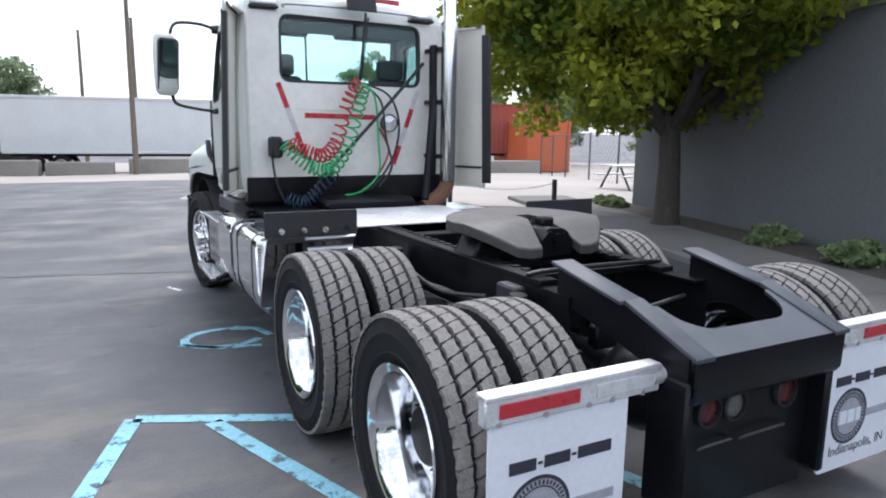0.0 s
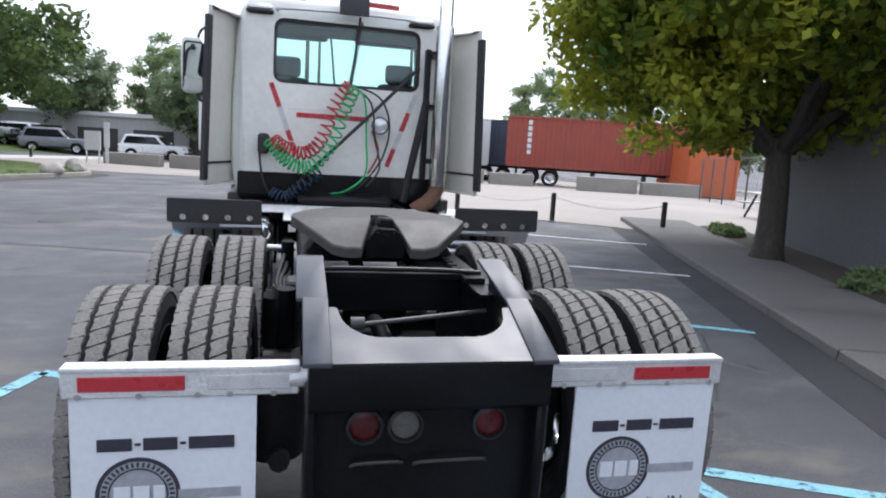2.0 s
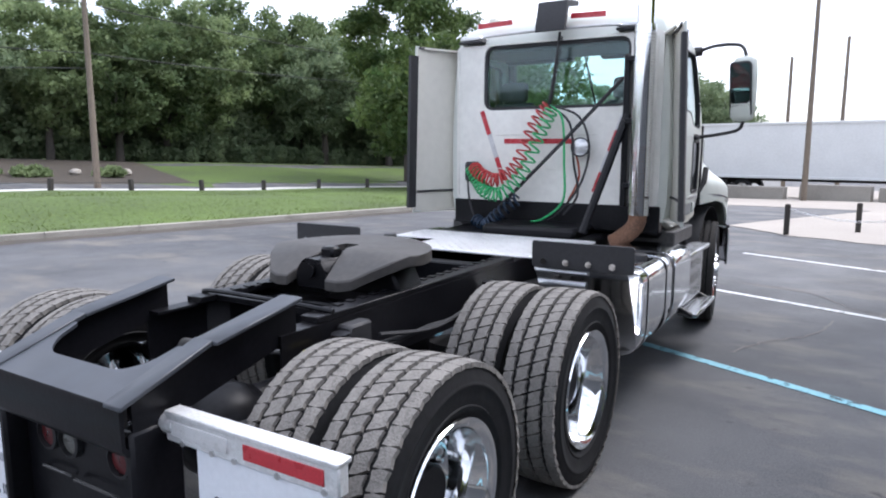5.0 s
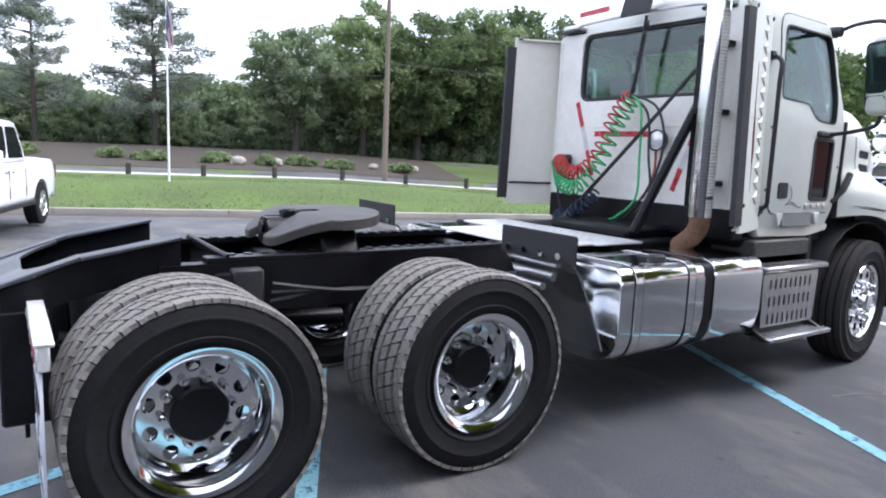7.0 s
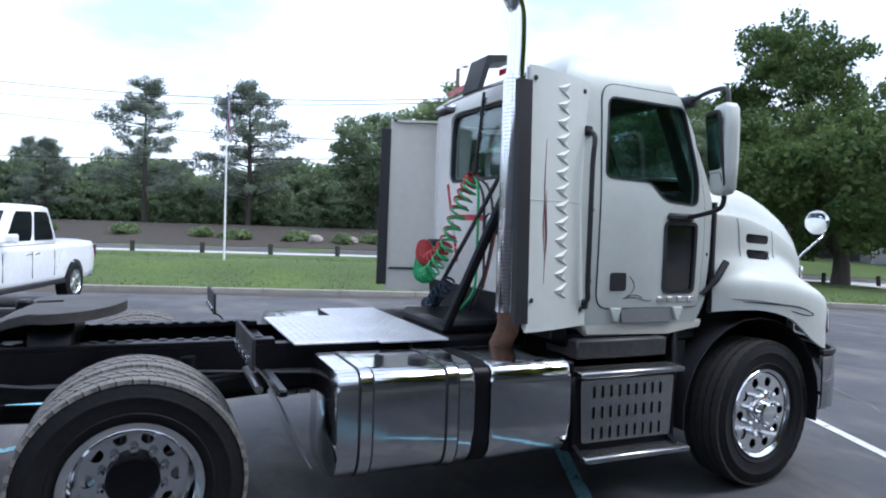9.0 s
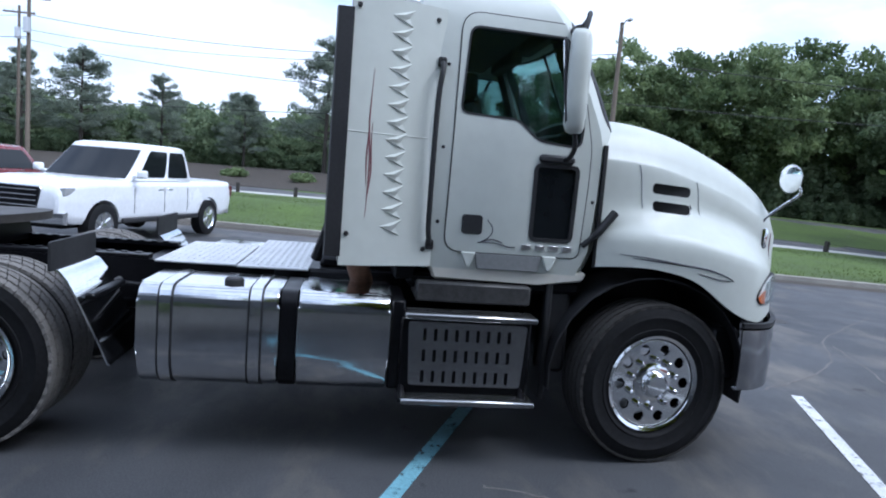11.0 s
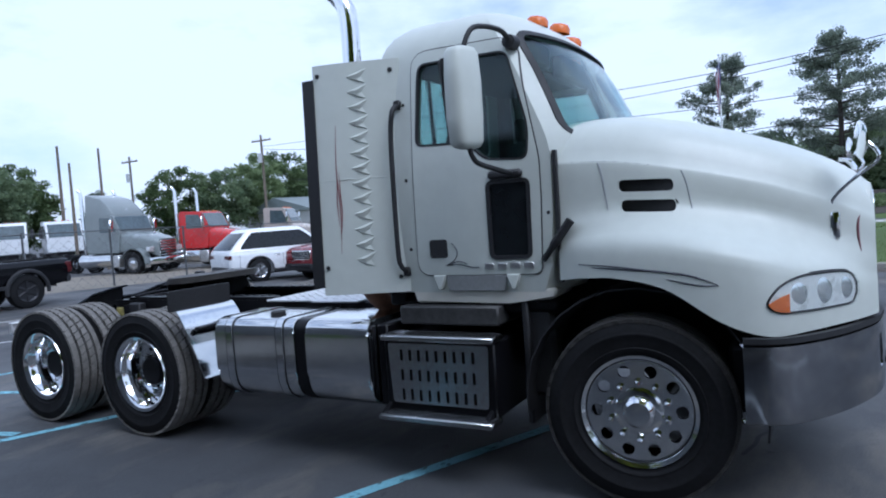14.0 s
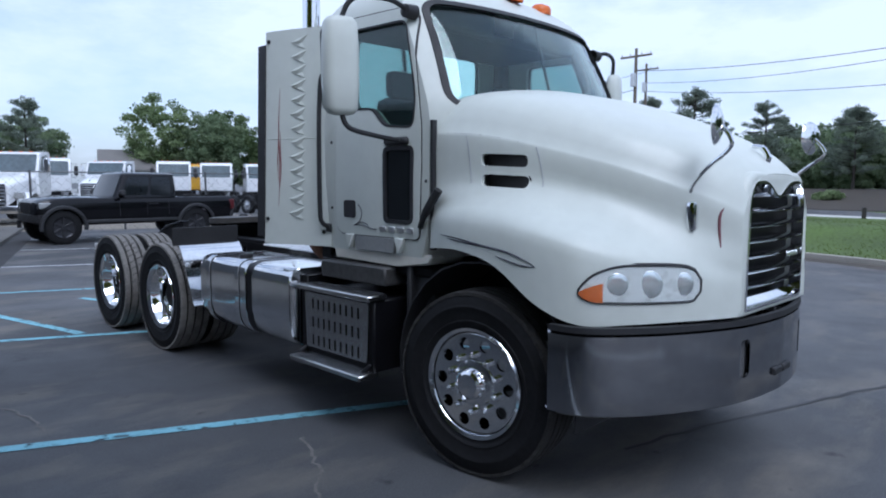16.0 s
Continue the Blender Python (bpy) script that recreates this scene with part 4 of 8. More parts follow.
for poly, axis, lo, hi, name in ((WIN_B, "y", 3.4, 3.95, "rear_window"), (WIN_F, "y", 4.5, 5.6, "windshield")):
    g = part(name, skin(0.018, 0.026, pr(grow(poly, 0.01), axis, lo, hi), (), M_GLASS, name), None, cab, "greenish clear cab glass")
    g.visible_shadow = False
    part("gasket", skin(-0.004, 0.03, pr(grow(poly, 0.026), axis, lo, hi), (pr(grow(poly, -0.006), axis, lo - 0.1, hi + 0.1),), M_PLASTIC, "gasket"), None, g, "black rubber gasket")
seam_r = skin(-0.0035, 0.02, pr(grow(DOOR, 0.007), "x", 0.7, 1.4), (pr(grow(DOOR, -0.001), "x", 0.6, 1.5),), M_PLASTIC, "door_seam")
door_cuts = (pr(WIN_D, "x", 0.6, 1.5), pr(WIN_P, "x", 0.6, 1.5))
door_r = skin(-0.008, 0.02, pr(DOOR, "x", 0.7, 1.4), door_cuts, M_WHITE, "door")
door_l = mirror_x(skin(-0.008, 0.02, pr(DOOR, "x", 0.7, 1.4), door_cuts[:0] + (pr(WIN_D, "x", 0.6, 1.5),), M_WHITE, "door"))
glass_r = skin(0.012, 0.02, pr(grow(WIN_D, 0.008), "x", 0.7, 1.4), (), M_GLASS_D, "side_window")
gask_r = skin(-0.011, 0.022, pr(grow(WIN_D, 0.007), "x", 0.7, 1.4), (pr(grow(WIN_D, -0.005), "x", 0.6, 1.5),), M_PLASTIC, "gasket")
for s in (1, -1):
    f = (lambda me: me) if s > 0 else mirror_x
    door = part("door", door_r if s > 0 else door_l, None, truck, "white cab door")
    part("door_seam", f(seam_r), None, door, "dark door seam")
    g = part("side_window", f(glass_r), None, door, "tinted side window")
    g.visible_shadow = False
    part("window_gasket", f(gask_r), None, door, "black rubber gasket")
    if s > 0:
        g = part("lower_window", skin(0.0, 0.02, pr(WIN_P, "x", 0.7, 1.4), (), M_CARGLASS, "lower_window"), None, door, "dark lower door window")
        part("lower_gasket", skin(-0.014, 0.02, pr(grow(WIN_P, 0.012), "x", 0.7, 1.4), (pr(grow(WIN_P, -0.012), "x", 0.6, 1.5),), M_PLASTIC, "lower_gasket"), None, door, "black rubber gasket")
    x = s * 1.03
    bm = B()
    prism(bm, rpoly([(4.045, 1.36), (4.17, 1.36), (4.17, 1.475), (4.045, 1.475)], 0.02, 3), "x", x - 0.006, x + 0.008, 0.003)
    part("door_handle", bm, M_PLASTIC, door, "black recessed door handle")
    for k in range(4):
        bm = B()
        box(bm, (x - 0.002, 4.42 + 0.085 * k, 1.285), (x + 0.007, 4.48 + 0.085 * k, 1.318), 0.003)
        part("name_bar", bm, M_STEEL, door, "grey metal name bar")
    bm = B()
    for pts in ([(4.20, 1.45), (4.235, 1.40), (4.22, 1.35), (4.16, 1.31)], [(4.15, 1.312), (4.25, 1.315), (4.33, 1.296), (4.38, 1.295)], [(4.17, 1.318), (4.24, 1.333), (4.30, 1.318)]):
        tube(bm, curve_pts([(s * 1.0315, a, b) for a, b in pts], 5), 0.003, 4)
    part("pinstripe", bm, M_INK, door, "thin dark pinstripe")
    for y, z in ((3.90, 1.42), (3.90, 1.86), (3.90, 2.34), (4.84, 1.60)):
        bm = B()
        lathe(bm, [(0, 0.012), (0.006, 0.010), (0.008, 0.0001)], 10, pose(s * (1.022 if z < 2.0 else 0.994), y, z, 0, 0, 0 if s > 0 else 180))
        part("cab_screw", bm, M_PLASTIC, cab)
    bm = B()
    tube(bm, curve_pts([(s * 0.998, 3.862, 2.345), (s * 1.070, 3.860, 2.30), (s * 1.080, 3.845, 2.15), (s * 1.085, 3.84, 1.9), (s * 1.085, 3.84, 1.42), (s * 1.075, 3.85, 1.32), (s * 1.022, 3.858, 1.28)], 5), 0.016, 10)
    for z, xg in ((2.345, 1.0), (1.28, 1.02)):
        box(bm, (min(s * xg - s * 0.02, s * xg + s * 0.02), 3.835, z - 0.03), (max(s * xg - s * 0.02, s * xg + s * 0.02), 3.885, z + 0.03), 0.008)
    part("grab_handle", bm, M_PLASTIC, truck, "black grab handle")
    # raised waist crease along door, post and side panel
    for nm, par, pts in (("waist_crease", door, [(s * 1.0285, y, 1.895 - 0.018 * (y - 3.95)) for y in (3.965, 4.2, 4.5, 4.795)]), ("waist_crease", cab, [(s * 1.0195, y, 1.895 - 0.018 * (y - 3.95)) for y in (3.80, 3.93)])):
        bm = B()
        tube(bm, pts, 0.0032, 6)
        part(nm, bm, M_WHITE, par)
    bm = B()
    prism(bm, [(4.14, 1.245), (4.56, 1.245), (4.54, 1.15), (4.16, 1.15)], "x", *sorted((s * 0.99, s * 1.024)), 0.004)
    part("sill_recess", bm, M_SILL, cab, "grey recess in the sill")
    for y in (4.10, 4.60):
        bm = B()
        prism(bm, [(y - 0.045, 1.25), (y + 0.045, 1.25), (y + 0.012, 1.16), (y - 0.012, 1.16)], "x", *sorted((s * 0.99, s * 1.038)), 0.006)
        part("sill_bracket", bm, M_WHITE, cab)
    # sill below the doors
    bm = B()
    prism(bm, [(3.87, 1.16), (4.86, 1.16), (4.84, 1.10), (4.55, 1.07), (3.90, 1.07)], "x", *(sorted((s * 0.7, s * 1.0))), 0.015)
    part("cab_sill", bm, M_OLD, truck, "dull white cab sill")
bm = B()
box(bm, (-0.96, 3.75, 1.0), (0.96, 4.85, 1.1), 0.03)
part("cab_floor", bm, M_BLACK, truck)

# inside of the cab
for x in (-0.55, 0.55):
    bm = B()
    box(bm, (x - 0.25, 4.12, 1.45), (x + 0.25, 4.58, 1.62), 0.05, seg=2)
    box(bm, (x - 0.22, 4.04, 1.58), (x + 0.22, 4.17, 2.17), 0.06, seg=2)
    seat = part("seat", bm, M_SEAT, truck, "dark cloth driver seat" if x < 0 else "dark cloth passenger seat")
    bm = B()
    box(bm, (x - 0.14, 4.05, 2.17), (x + 0.14, 4.14, 2.36), 0.05, seg=2)
    part("headrest", bm, M_SEAT, seat)
bm = B()
box(bm, (-0.93, 4.62, 1.6), (0.93, 4.98, 2.02), 0.08, seg=2)
prism(bm, rpoly([(-0.8, 2.0), (-0.3, 2.0), (-0.35, 2.12), (-0.75, 2.12)], 0.05), "y", 4.62, 4.8)
part("dashboard", bm, M_TRIM, truck)
bm = B()
lathe(bm, [(0.0, 0.21), (0.016, 0.228), (0.032, 0.21), (0.016, 0.196)], 32, pose(-0.55, 4.55, 2.02, 0, -62, 90), closed=True)
part("steering_wheel", bm, M_TRIM, truck)
bm = B()
box(bm, (-0.95, 3.80, 1.18), (0.95, 4.6, 1.24))
part("cab_inner_floor", bm, M_TRIM, truck)
bm = B()
box(bm, (-0.88, 3.76, 2.60), (0.88, 4.45, 2.66), 0.02)
part("headliner", bm, M_TRIM, truck, "dark cab headliner")
for x in (-0.94, 0.80):
    bm = B()
    box(bm, (x, 3.73, 1.6), (x + 0.14, 3.84, 2.62), 0.03)
    part("corner_trim", bm, M_TRIM, truck, "dark trim in the cab corner")
for x in (-0.5, 0.5):
    bm = B()
    box(bm, (x - 0.36, 4.50, 2.58), (x + 0.36, 4.60, 2.74), 0.02)
    part("sun_visor", bm, M_TRIM, truck)
for x in (-0.88, 0.88):
    bm = B()
    tube(bm, [(x * 0.985, 4.80, 2.02), (x * 0.955, 4.66, 2.40), (x * 0.91, 4.54, 2.72)], 0.045, 8)
    part("pillar_trim", bm, M_TRIM, truck, "dark windshield pillar trim")
bm = B()
cyl(bm, (-0.02, 4.98, 2.06), (-0.10, 4.75, 2.66), 0.011, 8)
part("windshield_divider", bm, M_PLASTIC, truck)
for x in (0.55, -0.35):
    bm = B()
    tube(bm, curve_pts([(x + 0.1, 5.14 - 0.1 * abs(x), 2.08), (x - 0.1, 5.10, 2.12), (x - 0.42, 5.06, 2.115)], 5), 0.011, 6)
    part("wiper", bm, M_PLASTIC, truck, "black wiper arm")

# cab corners behind the doors: louvred side panels standing out to the rear
PX0, PY0, PX1, PY1 = 1.222, 3.335, 1.018, 3.875


def panel_pt(u, z, off=0.0):
    """u from 0 at the rear edge to 1 at the door post."""
    x, y = PX0 + (PX1 - PX0) * (u ** 1.25 if u > 0 else u * 0.4), PY0 + (PY1 - PY0) * u
    return Vector((x + off * 0.93 - 0.045 * (z - 1.14) / 1.5, y + off * 0.36, z))


for s in (1, -1):
    S = Matrix.Diagonal((s, 1, 1, 1))
    us, zs = [i / 8 for i in range(9)], [1.15 + i * 1.50 / 10 for i in range(11)]
    rows = [[S @ panel_pt(u, z) for u in us] for z in zs]
    bm = B()
    thick(bm, rows, 0.02 * s)
    panel = part("side_panel", bm, M_WHITE, truck, "white louvred side panel")
    for zc in (2.62, 1.155):
        bm = B()
        dx = 0.055 if zc > 2 else 0.0
        prism(bm, [(s * (0.99 - dx), 3.84), (s * (1.14 - dx), 3.42), (s * (1.15 - dx), 3.36), (s * (0.93 - dx), 3.80)], "z", zc, zc + 0.014)
        part("panel_cap", bm, M_OLD, panel)
    bm = B()
    tube(bm, [S @ panel_pt(u, 1.898, 0.0) for u in us], 0.0032, 6)
    part("waist_crease", bm, M_WHITE, panel)
    bm = B()
    grid_sheet(bm, [[S @ panel_pt(-0.145, z, -0.030), S @ panel_pt(-0.15, z, 0.004), S @ panel_pt(0.005, z, 0.010), S @ panel_pt(0.012, z, -0.045)] for z in [1.20 + i * 1.36 / 8 for i in range(9)]], close=True)
    part("rubber_edge", bm, M_PLASTIC, panel, "black rubber trailing edge")
    bm = B()      # inner skin, dark rim and cross bar seen from behind
    thick(bm, [[S @ panel_pt(u, z, -0.024) for u in us] for z in [1.17 + i * 1.46 / 10 for i in range(11)]], 0.008 * s)
    part("inner_skin", bm, M_OLD, panel, "cream inner skin of the panel")
    for u0, z0, u1, z1 in ((0.05, 1.345, 0.95, 1.345), (0.93, 1.18, 0.93, 2.62), (0.04, 2.635, 0.95, 2.635)):
        bm = B()
        tube(bm, [S @ panel_pt(u0 + (u1 - u0) * i / 6, z0 + (z1 - z0) * i / 6, -0.04) for i in range(7)], 0.011, 6)
        part("panel_bar", bm, M_PLASTIC, panel, "thin dark bar inside the panel")
    if s > 0:
        for k in range(13):
            z = 1.372 + k * 0.0985
            bm = B()      # a swept scoop: a raised fold with two horns and a hollow between them
            tip_, rt, rb, notch = (bm.verts.new(panel_pt(u, z + dz, o)) for u, dz, o in ((0.40, 0.004, 0.001), (0.63, 0.044, 0.004), (0.615, -0.042, 0.003), (0.575, -0.002, 0.0015)))
            up, dn = (bm.verts.new(panel_pt(u, z + dz, o)) for u, dz, o in ((0.51, 0.010, 0.015), (0.52, -0.022, 0.010)))
            rt0, rb0 = (bm.verts.new(panel_pt(u, z + dz, -0.002)) for u, dz in ((0.63, 0.050), (0.61, -0.050)))
            for f in ((tip_, up, notch, dn), (up, rt, notch), (dn, notch, rb), (tip_, rt0, rt, up), (tip_, dn, rb, rb0), (rt, rt0, notch), (rb, notch, rb0)):
                bm.faces.new(f)
            part("louvre", bm, M_WHITE, panel, angle=20)
    bm = B()
    for pts in ([(0.24, 1.42), (0.255, 1.7), (0.23, 2.0), (0.25, 2.25)], [(0.255, 1.55), (0.275, 1.75), (0.262, 1.95)], [(0.235, 1.60), (0.22, 1.8), (0.232, 2.05)]):
        tube(bm, [S @ panel_pt(spline([0, 1, 2, 3], [p[0] for p in pts] + [pts[-1][0]] * (4 - len(pts)), i / 3), pts[0][1] + (pts[-1][1] - pts[0][1]) * i / 9, 0.001) for i in range(10)], [0.0012, 0.002, 0.003, 0.004, 0.004, 0.004, 0.004, 0.003, 0.002, 0.0012], 4)
    part("pinstripe", bm, mat("maroon_stripe", (0.20, 0.06, 0.07), 0.4), panel, "thin maroon pinstripe")
    for u, z in ((0.06, 1.33), (0.06, 2.58), (0.9, 2.58), (0.9, 1.25)):
        bm = B()
        p = S @ panel_pt(u, z, 0.002)
        lathe(bm, [(0, 0.015), (0.007, 0.013), (0.009, 0.0001)], 10, Matrix.Translation(p) @ pose(0, 0, 0, 0, 0, 20 if s > 0 else 160))
        part("panel_screw", bm, M_PLASTIC, panel)

# back of the cab
YB = 3.69
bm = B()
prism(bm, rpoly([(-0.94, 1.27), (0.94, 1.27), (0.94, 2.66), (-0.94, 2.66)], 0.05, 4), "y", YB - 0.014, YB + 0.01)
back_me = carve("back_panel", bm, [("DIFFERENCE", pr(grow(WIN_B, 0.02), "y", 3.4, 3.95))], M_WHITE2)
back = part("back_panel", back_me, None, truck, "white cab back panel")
bm = B()
for z in (1.56, 1.86):
    box(bm, (-0.52, YB - 0.020, z - 0.004), (0.42, YB - 0.012, z + 0.004), 0.002)
for x in (-0.92, 0.88):
    box(bm, (x - 0.012, YB - 0.024, 1.3), (x + 0.012, YB - 0.012, 2.62), 0.004)
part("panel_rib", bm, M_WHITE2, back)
bm = B()
box(bm, (-0.96, YB - 0.02, 1.05), (0.96, YB + 0.1, 1.27), 0.01)
part("lower_back", bm, M_BLACK, truck)


def tape(x0, z0, x1, z1, colours):
    p0, p1 = Vector((x0, z0)), Vector((x1, z1))
    n = len(colours)
    ang = math.degrees(math.atan2(p1.y - p0.y, p1.x - p0.x))
    ln = (p1 - p0).length / n
    for i, c in enumerate(colours):
        q = p0.lerp(p1, (i + 0.5) / n)
        bm = B()
        box(bm, (-ln / 2, -0.003, -0.022), (ln / 2, 0, 0.022), m=Matrix.Translation((q.x, YB - 0.0145, q.y)) @ pose(0, 0, 0, 0, -ang, 0))
        part("reflector_tape", bm, c, back, "red reflective tape" if c is M_RED else "silver reflective tape")


tape(-0.675, 2.075, -0.445, 1.45, [M_RED, M_TAPE, M_RED])
tape(-0.445, 1.805, 0.22, 1.80, [M_RED])
tape(0.655, 2.055, 0.405, 1.37, [M_TAPE, M_RED, M_TAPE, M_RED])
tape(-0.72, 2.825, -0.38, 2.835, [M_RED])
tape(0.16, 2.835, 0.46, 2.825, [M_RED])
bm = B()
lathe(bm, [(-0.03, 0.0001), (-0.03, 0.05), (0.0, 0.075), (0.05, 0.082), (0.055, 0.074), (0.045, 0.07)], 28, pose(0.315, YB - 0.085, 1.75, 0, 0, -90))
wl_ = part("work_lamp", bm, M_PLASTIC, truck, "round black work lamp")
bm = B()
lathe(bm, [(0.046, 0.071), (0.052, 0.05), (0.056, 0.0001)], 28, pose(0.315, YB - 0.085, 1.75, 0, 0, -90))
part("lamp_lens", bm, M_LENS, wl_, "clear lamp lens")
# wiring rail and bracket over the window
bm = B()
tube(bm, curve_pts([(-0.62, 3.65, 2.70), (-0.58, 3.59, 2.715), (0, 3.58, 2.725), (0.55, 3.59, 2.715), (0.60, 3.65, 2.70)], 5), 0.013, 8)
for x in (-0.78, 0.68):
    box(bm, (x - 0.11, 3.63, 2.69), (x + 0.11, 3.75, 2.745), 0.02)
part("roof_rail", bm, M_STEEL, truck, "metal hose rail")
for x in (-0.78, 0.68):
    bm = B()
    box(bm, (x - 0.12, 3.62, 2.675), (x + 0.12, 3.73, 2.70), 0.01)
    part("rail_foot", bm, M_PLASTIC, truck)
bm = B()
prism(bm, rpoly([(3.50, 2.70), (3.54, 2.70), (3.60, 2.90), (3.82, 2.94), (3.82, 2.98), (3.57, 2.95)], 0.012, 2), "x", -0.09, 0.17)
part("roof_lamp_bracket", bm, M_PLASTIC, truck, "black roof bracket")
bm = B()
box(bm, (-0.84, 4.08, 2.90), (-0.74, 4.18, 2.98), 0.02)
part("roof_beacon", bm, M_OLD, truck, "pale roof lamp")

# exhaust stack with its perforated guard
SX, SY = 0.855, 3.425
bm = B()
tube(bm, [(SX, SY, 1.75)] + curve_pts([(SX, SY, 2.6), (SX, SY, 2.98), (SX, SY - 0.04, 3.12), (SX, SY - 0.15, 3.24)], 5), 0.064, 24)
stack = part("exhaust_pipe", bm, M_CHROME, truck, "chromed upright exhaust pipe")
bm = B()
tube(bm, curve_pts([(SX, SY, 1.75), (SX, SY, 1.30), (SX - 0.03, SY + 0.02, 1.12), (SX - 0.20, SY + 0.06, 0.98)], 5), 0.07, 18)
part("exhaust_elbow", bm, M_RUST, stack, "rusty exhaust elbow")
verts, faces = [], []
NA, NZ = 26, 64
for j in range(NZ + 1):
    for k in range(NA + 1):
        a = radians(-165 + k * 330 / NA)
        verts.append((SX + 0.080 * math.sin(a), SY - 0.080 * math.cos(a), 1.22 + 1.44 * j / NZ))
for j in range(NZ):
    for k in range(NA):
        i = j * (NA + 1) + k
        a, b, c, d = i, i + 1, i + NA + 2, i + NA + 1
        # each cell is a frame round an open slot
        pts = [Vector(verts[q]) for q in (a, b, c, d)]
        mid = sum(pts, Vector()) / 4
        base_i = len(verts)
        for p in pts:
            verts.append(tuple(mid + (p - mid) * 0.40))
        q = [a, b, c, d]
        for e in range(4):
            faces.append((q[e], q[(e + 1) % 4], base_i + (e + 1) % 4, base_i + e))
part("heat_guard", raw_mesh("heat_guard", verts, faces, M_CHROME, False), None, stack, "perforated steel heat guard")
bm = B()
for z in (1.45, 1.95, 2.42):
    box(bm, (SX - 0.13, SY - 0.02, z - 0.02), (SX - 0.02, SY + 0.27, z + 0.02), 0.005)
box(bm, (SX - 0.16, SY + 0.02, 1.28), (SX - 0.11, SY + 0.10, 2.46), 0.008)
tube(bm, [(SX - 0.13, SY + 0.05, 2.0), (SX - 0.36, SY - 0.25, 1.08)], 0.035, 8)
part("stack_bracket", bm, M_BLACK, stack)


# air hoses: coils hanging from the spring arm
def coil(path, turns, r, n=14):
    pts = curve_pts(path, 24)
    fr = frames_along(pts)
    out = []
    total = turns * n
    for i in range(total + 1):
        u = i / total * (len(fr) - 1)
        k = min(int(u), len(fr) - 2)
        w = u - k
        p, a, b = (fr[k][j].lerp(fr[k + 1][j], w) for j in range(3))
        t = 2 * math.pi * i / n
        out.append(p + r * (math.cos(t) * a + math.sin(t) * b))
    return out


Q = 3.57
bm = B()
tube(bm, coil([(0.02, Q, 2.10), (-0.10, Q - 0.04, 1.92), (-0.22, Q - 0.10, 1.60), (-0.36, Q - 0.16, 1.47), (-0.52, Q - 0.16, 1.50), (-0.64, Q - 0.10, 1.57)], 22, 0.055), 0.009, 6)
part("red_air_hose", bm, M_HRED, truck, "coiled red air hose")
bm = B()
tube(bm, coil([(0.06, Q - 0.02, 2.06), (-0.02, Q - 0.08, 1.86), (-0.14, Q - 0.14, 1.55), (-0.30, Q - 0.20, 1.36), (-0.46, Q - 0.20, 1.36), (-0.58, Q - 0.14, 1.45), (-0.68, Q - 0.08, 1.56)], 24, 0.055), 0.009, 6)
part("green_air_hose", bm, M_HGREEN, truck, "coiled green air hose")
bm = B()
tube(bm, coil([(-0.22, Q - 0.06, 1.30), (-0.40, Q - 0.10, 1.16), (-0.52, Q - 0.08, 1.06), (-0.66, Q - 0.05, 1.10)], 13, 0.05), 0.010, 6)
part("electric_coil", bm, M_HBLUE, truck, "coiled dark electric cable")
bm = B()
tube(bm, [(0.66, Q, 2.30), (0.16, Q - 0.04, 1.78), (-0.38, Q - 0.08, 1.24), (-0.46, Q - 0.08, 1.10)], 0.016, 8)
part("support_bar", bm, M_PLASTIC, truck, "slanting black bar")
bm = B()
tube(bm, [(0.10, Q + 0.02, 2.70), (0.06, Q + 0.01, 2.32), (0.03, Q, 2.10)], 0.012, 8)
tube(bm, coil([(0.11, Q + 0.02, 2.66), (0.07, Q + 0.01, 2.36), (0.03, Q, 2.12)], 20, 0.018, 8), 0.005, 5)
part("hose_spring", bm, M_PLASTIC, truck, "hanging hose spring")
for pts, m, lab in (([(0.04, Q, 2.10), (0.16, Q - 0.03, 1.98), (0.19, Q - 0.04, 1.6), (0.19, Q - 0.05, 1.3), (0.02, Q - 0.06, 1.14), (-0.12, Q, 1.10)], M_HGREEN, "thin green air line"),
                    ([(0.04, Q, 2.10), (0.30, Q - 0.02, 2.0), (0.40, Q - 0.03, 1.75), (0.34, Q - 0.04, 1.45), (0.16, Q - 0.05, 1.2), (0.04, Q, 1.12)], M_PLASTIC, "thin black air line"),
                    ([(0.02, Q, 2.10), (0.22, Q - 0.02, 1.95), (0.27, Q - 0.03, 1.62), (0.32, Q - 0.05, 1.36), (0.20, Q - 0.05, 1.18)], M_PLASTIC, "thin black air line"),
                    ([(-0.66, Q - 0.06, 1.58), (-0.76, Q, 1.52), (-0.74, Q, 1.25), (-0.66, Q, 1.05)], M_PLASTIC, "black hose drop"),
                    ([(0.25, YB - 0.05, 1.70), (0.31, Q, 1.50), (0.22, Q, 1.30)], mat("red_wire", (0.30, 0.05, 0.02), 0.6), "red wire")):
    bm = B()
    tube(bm, curve_pts(pts, 6), 0.010, 6)
    part("air_line", bm, m, truck, lab)
bm = B()
box(bm, (-0.78, 3.53, 1.44), (-0.68, 3.67, 1.62), 0.02)
cyl(bm, (-0.70, 3.51, 1.56), (-0.62, 3.49, 1.58), 0.02, 8)
part("hose_holder", bm, M_PLASTIC, truck, "black hose holder")

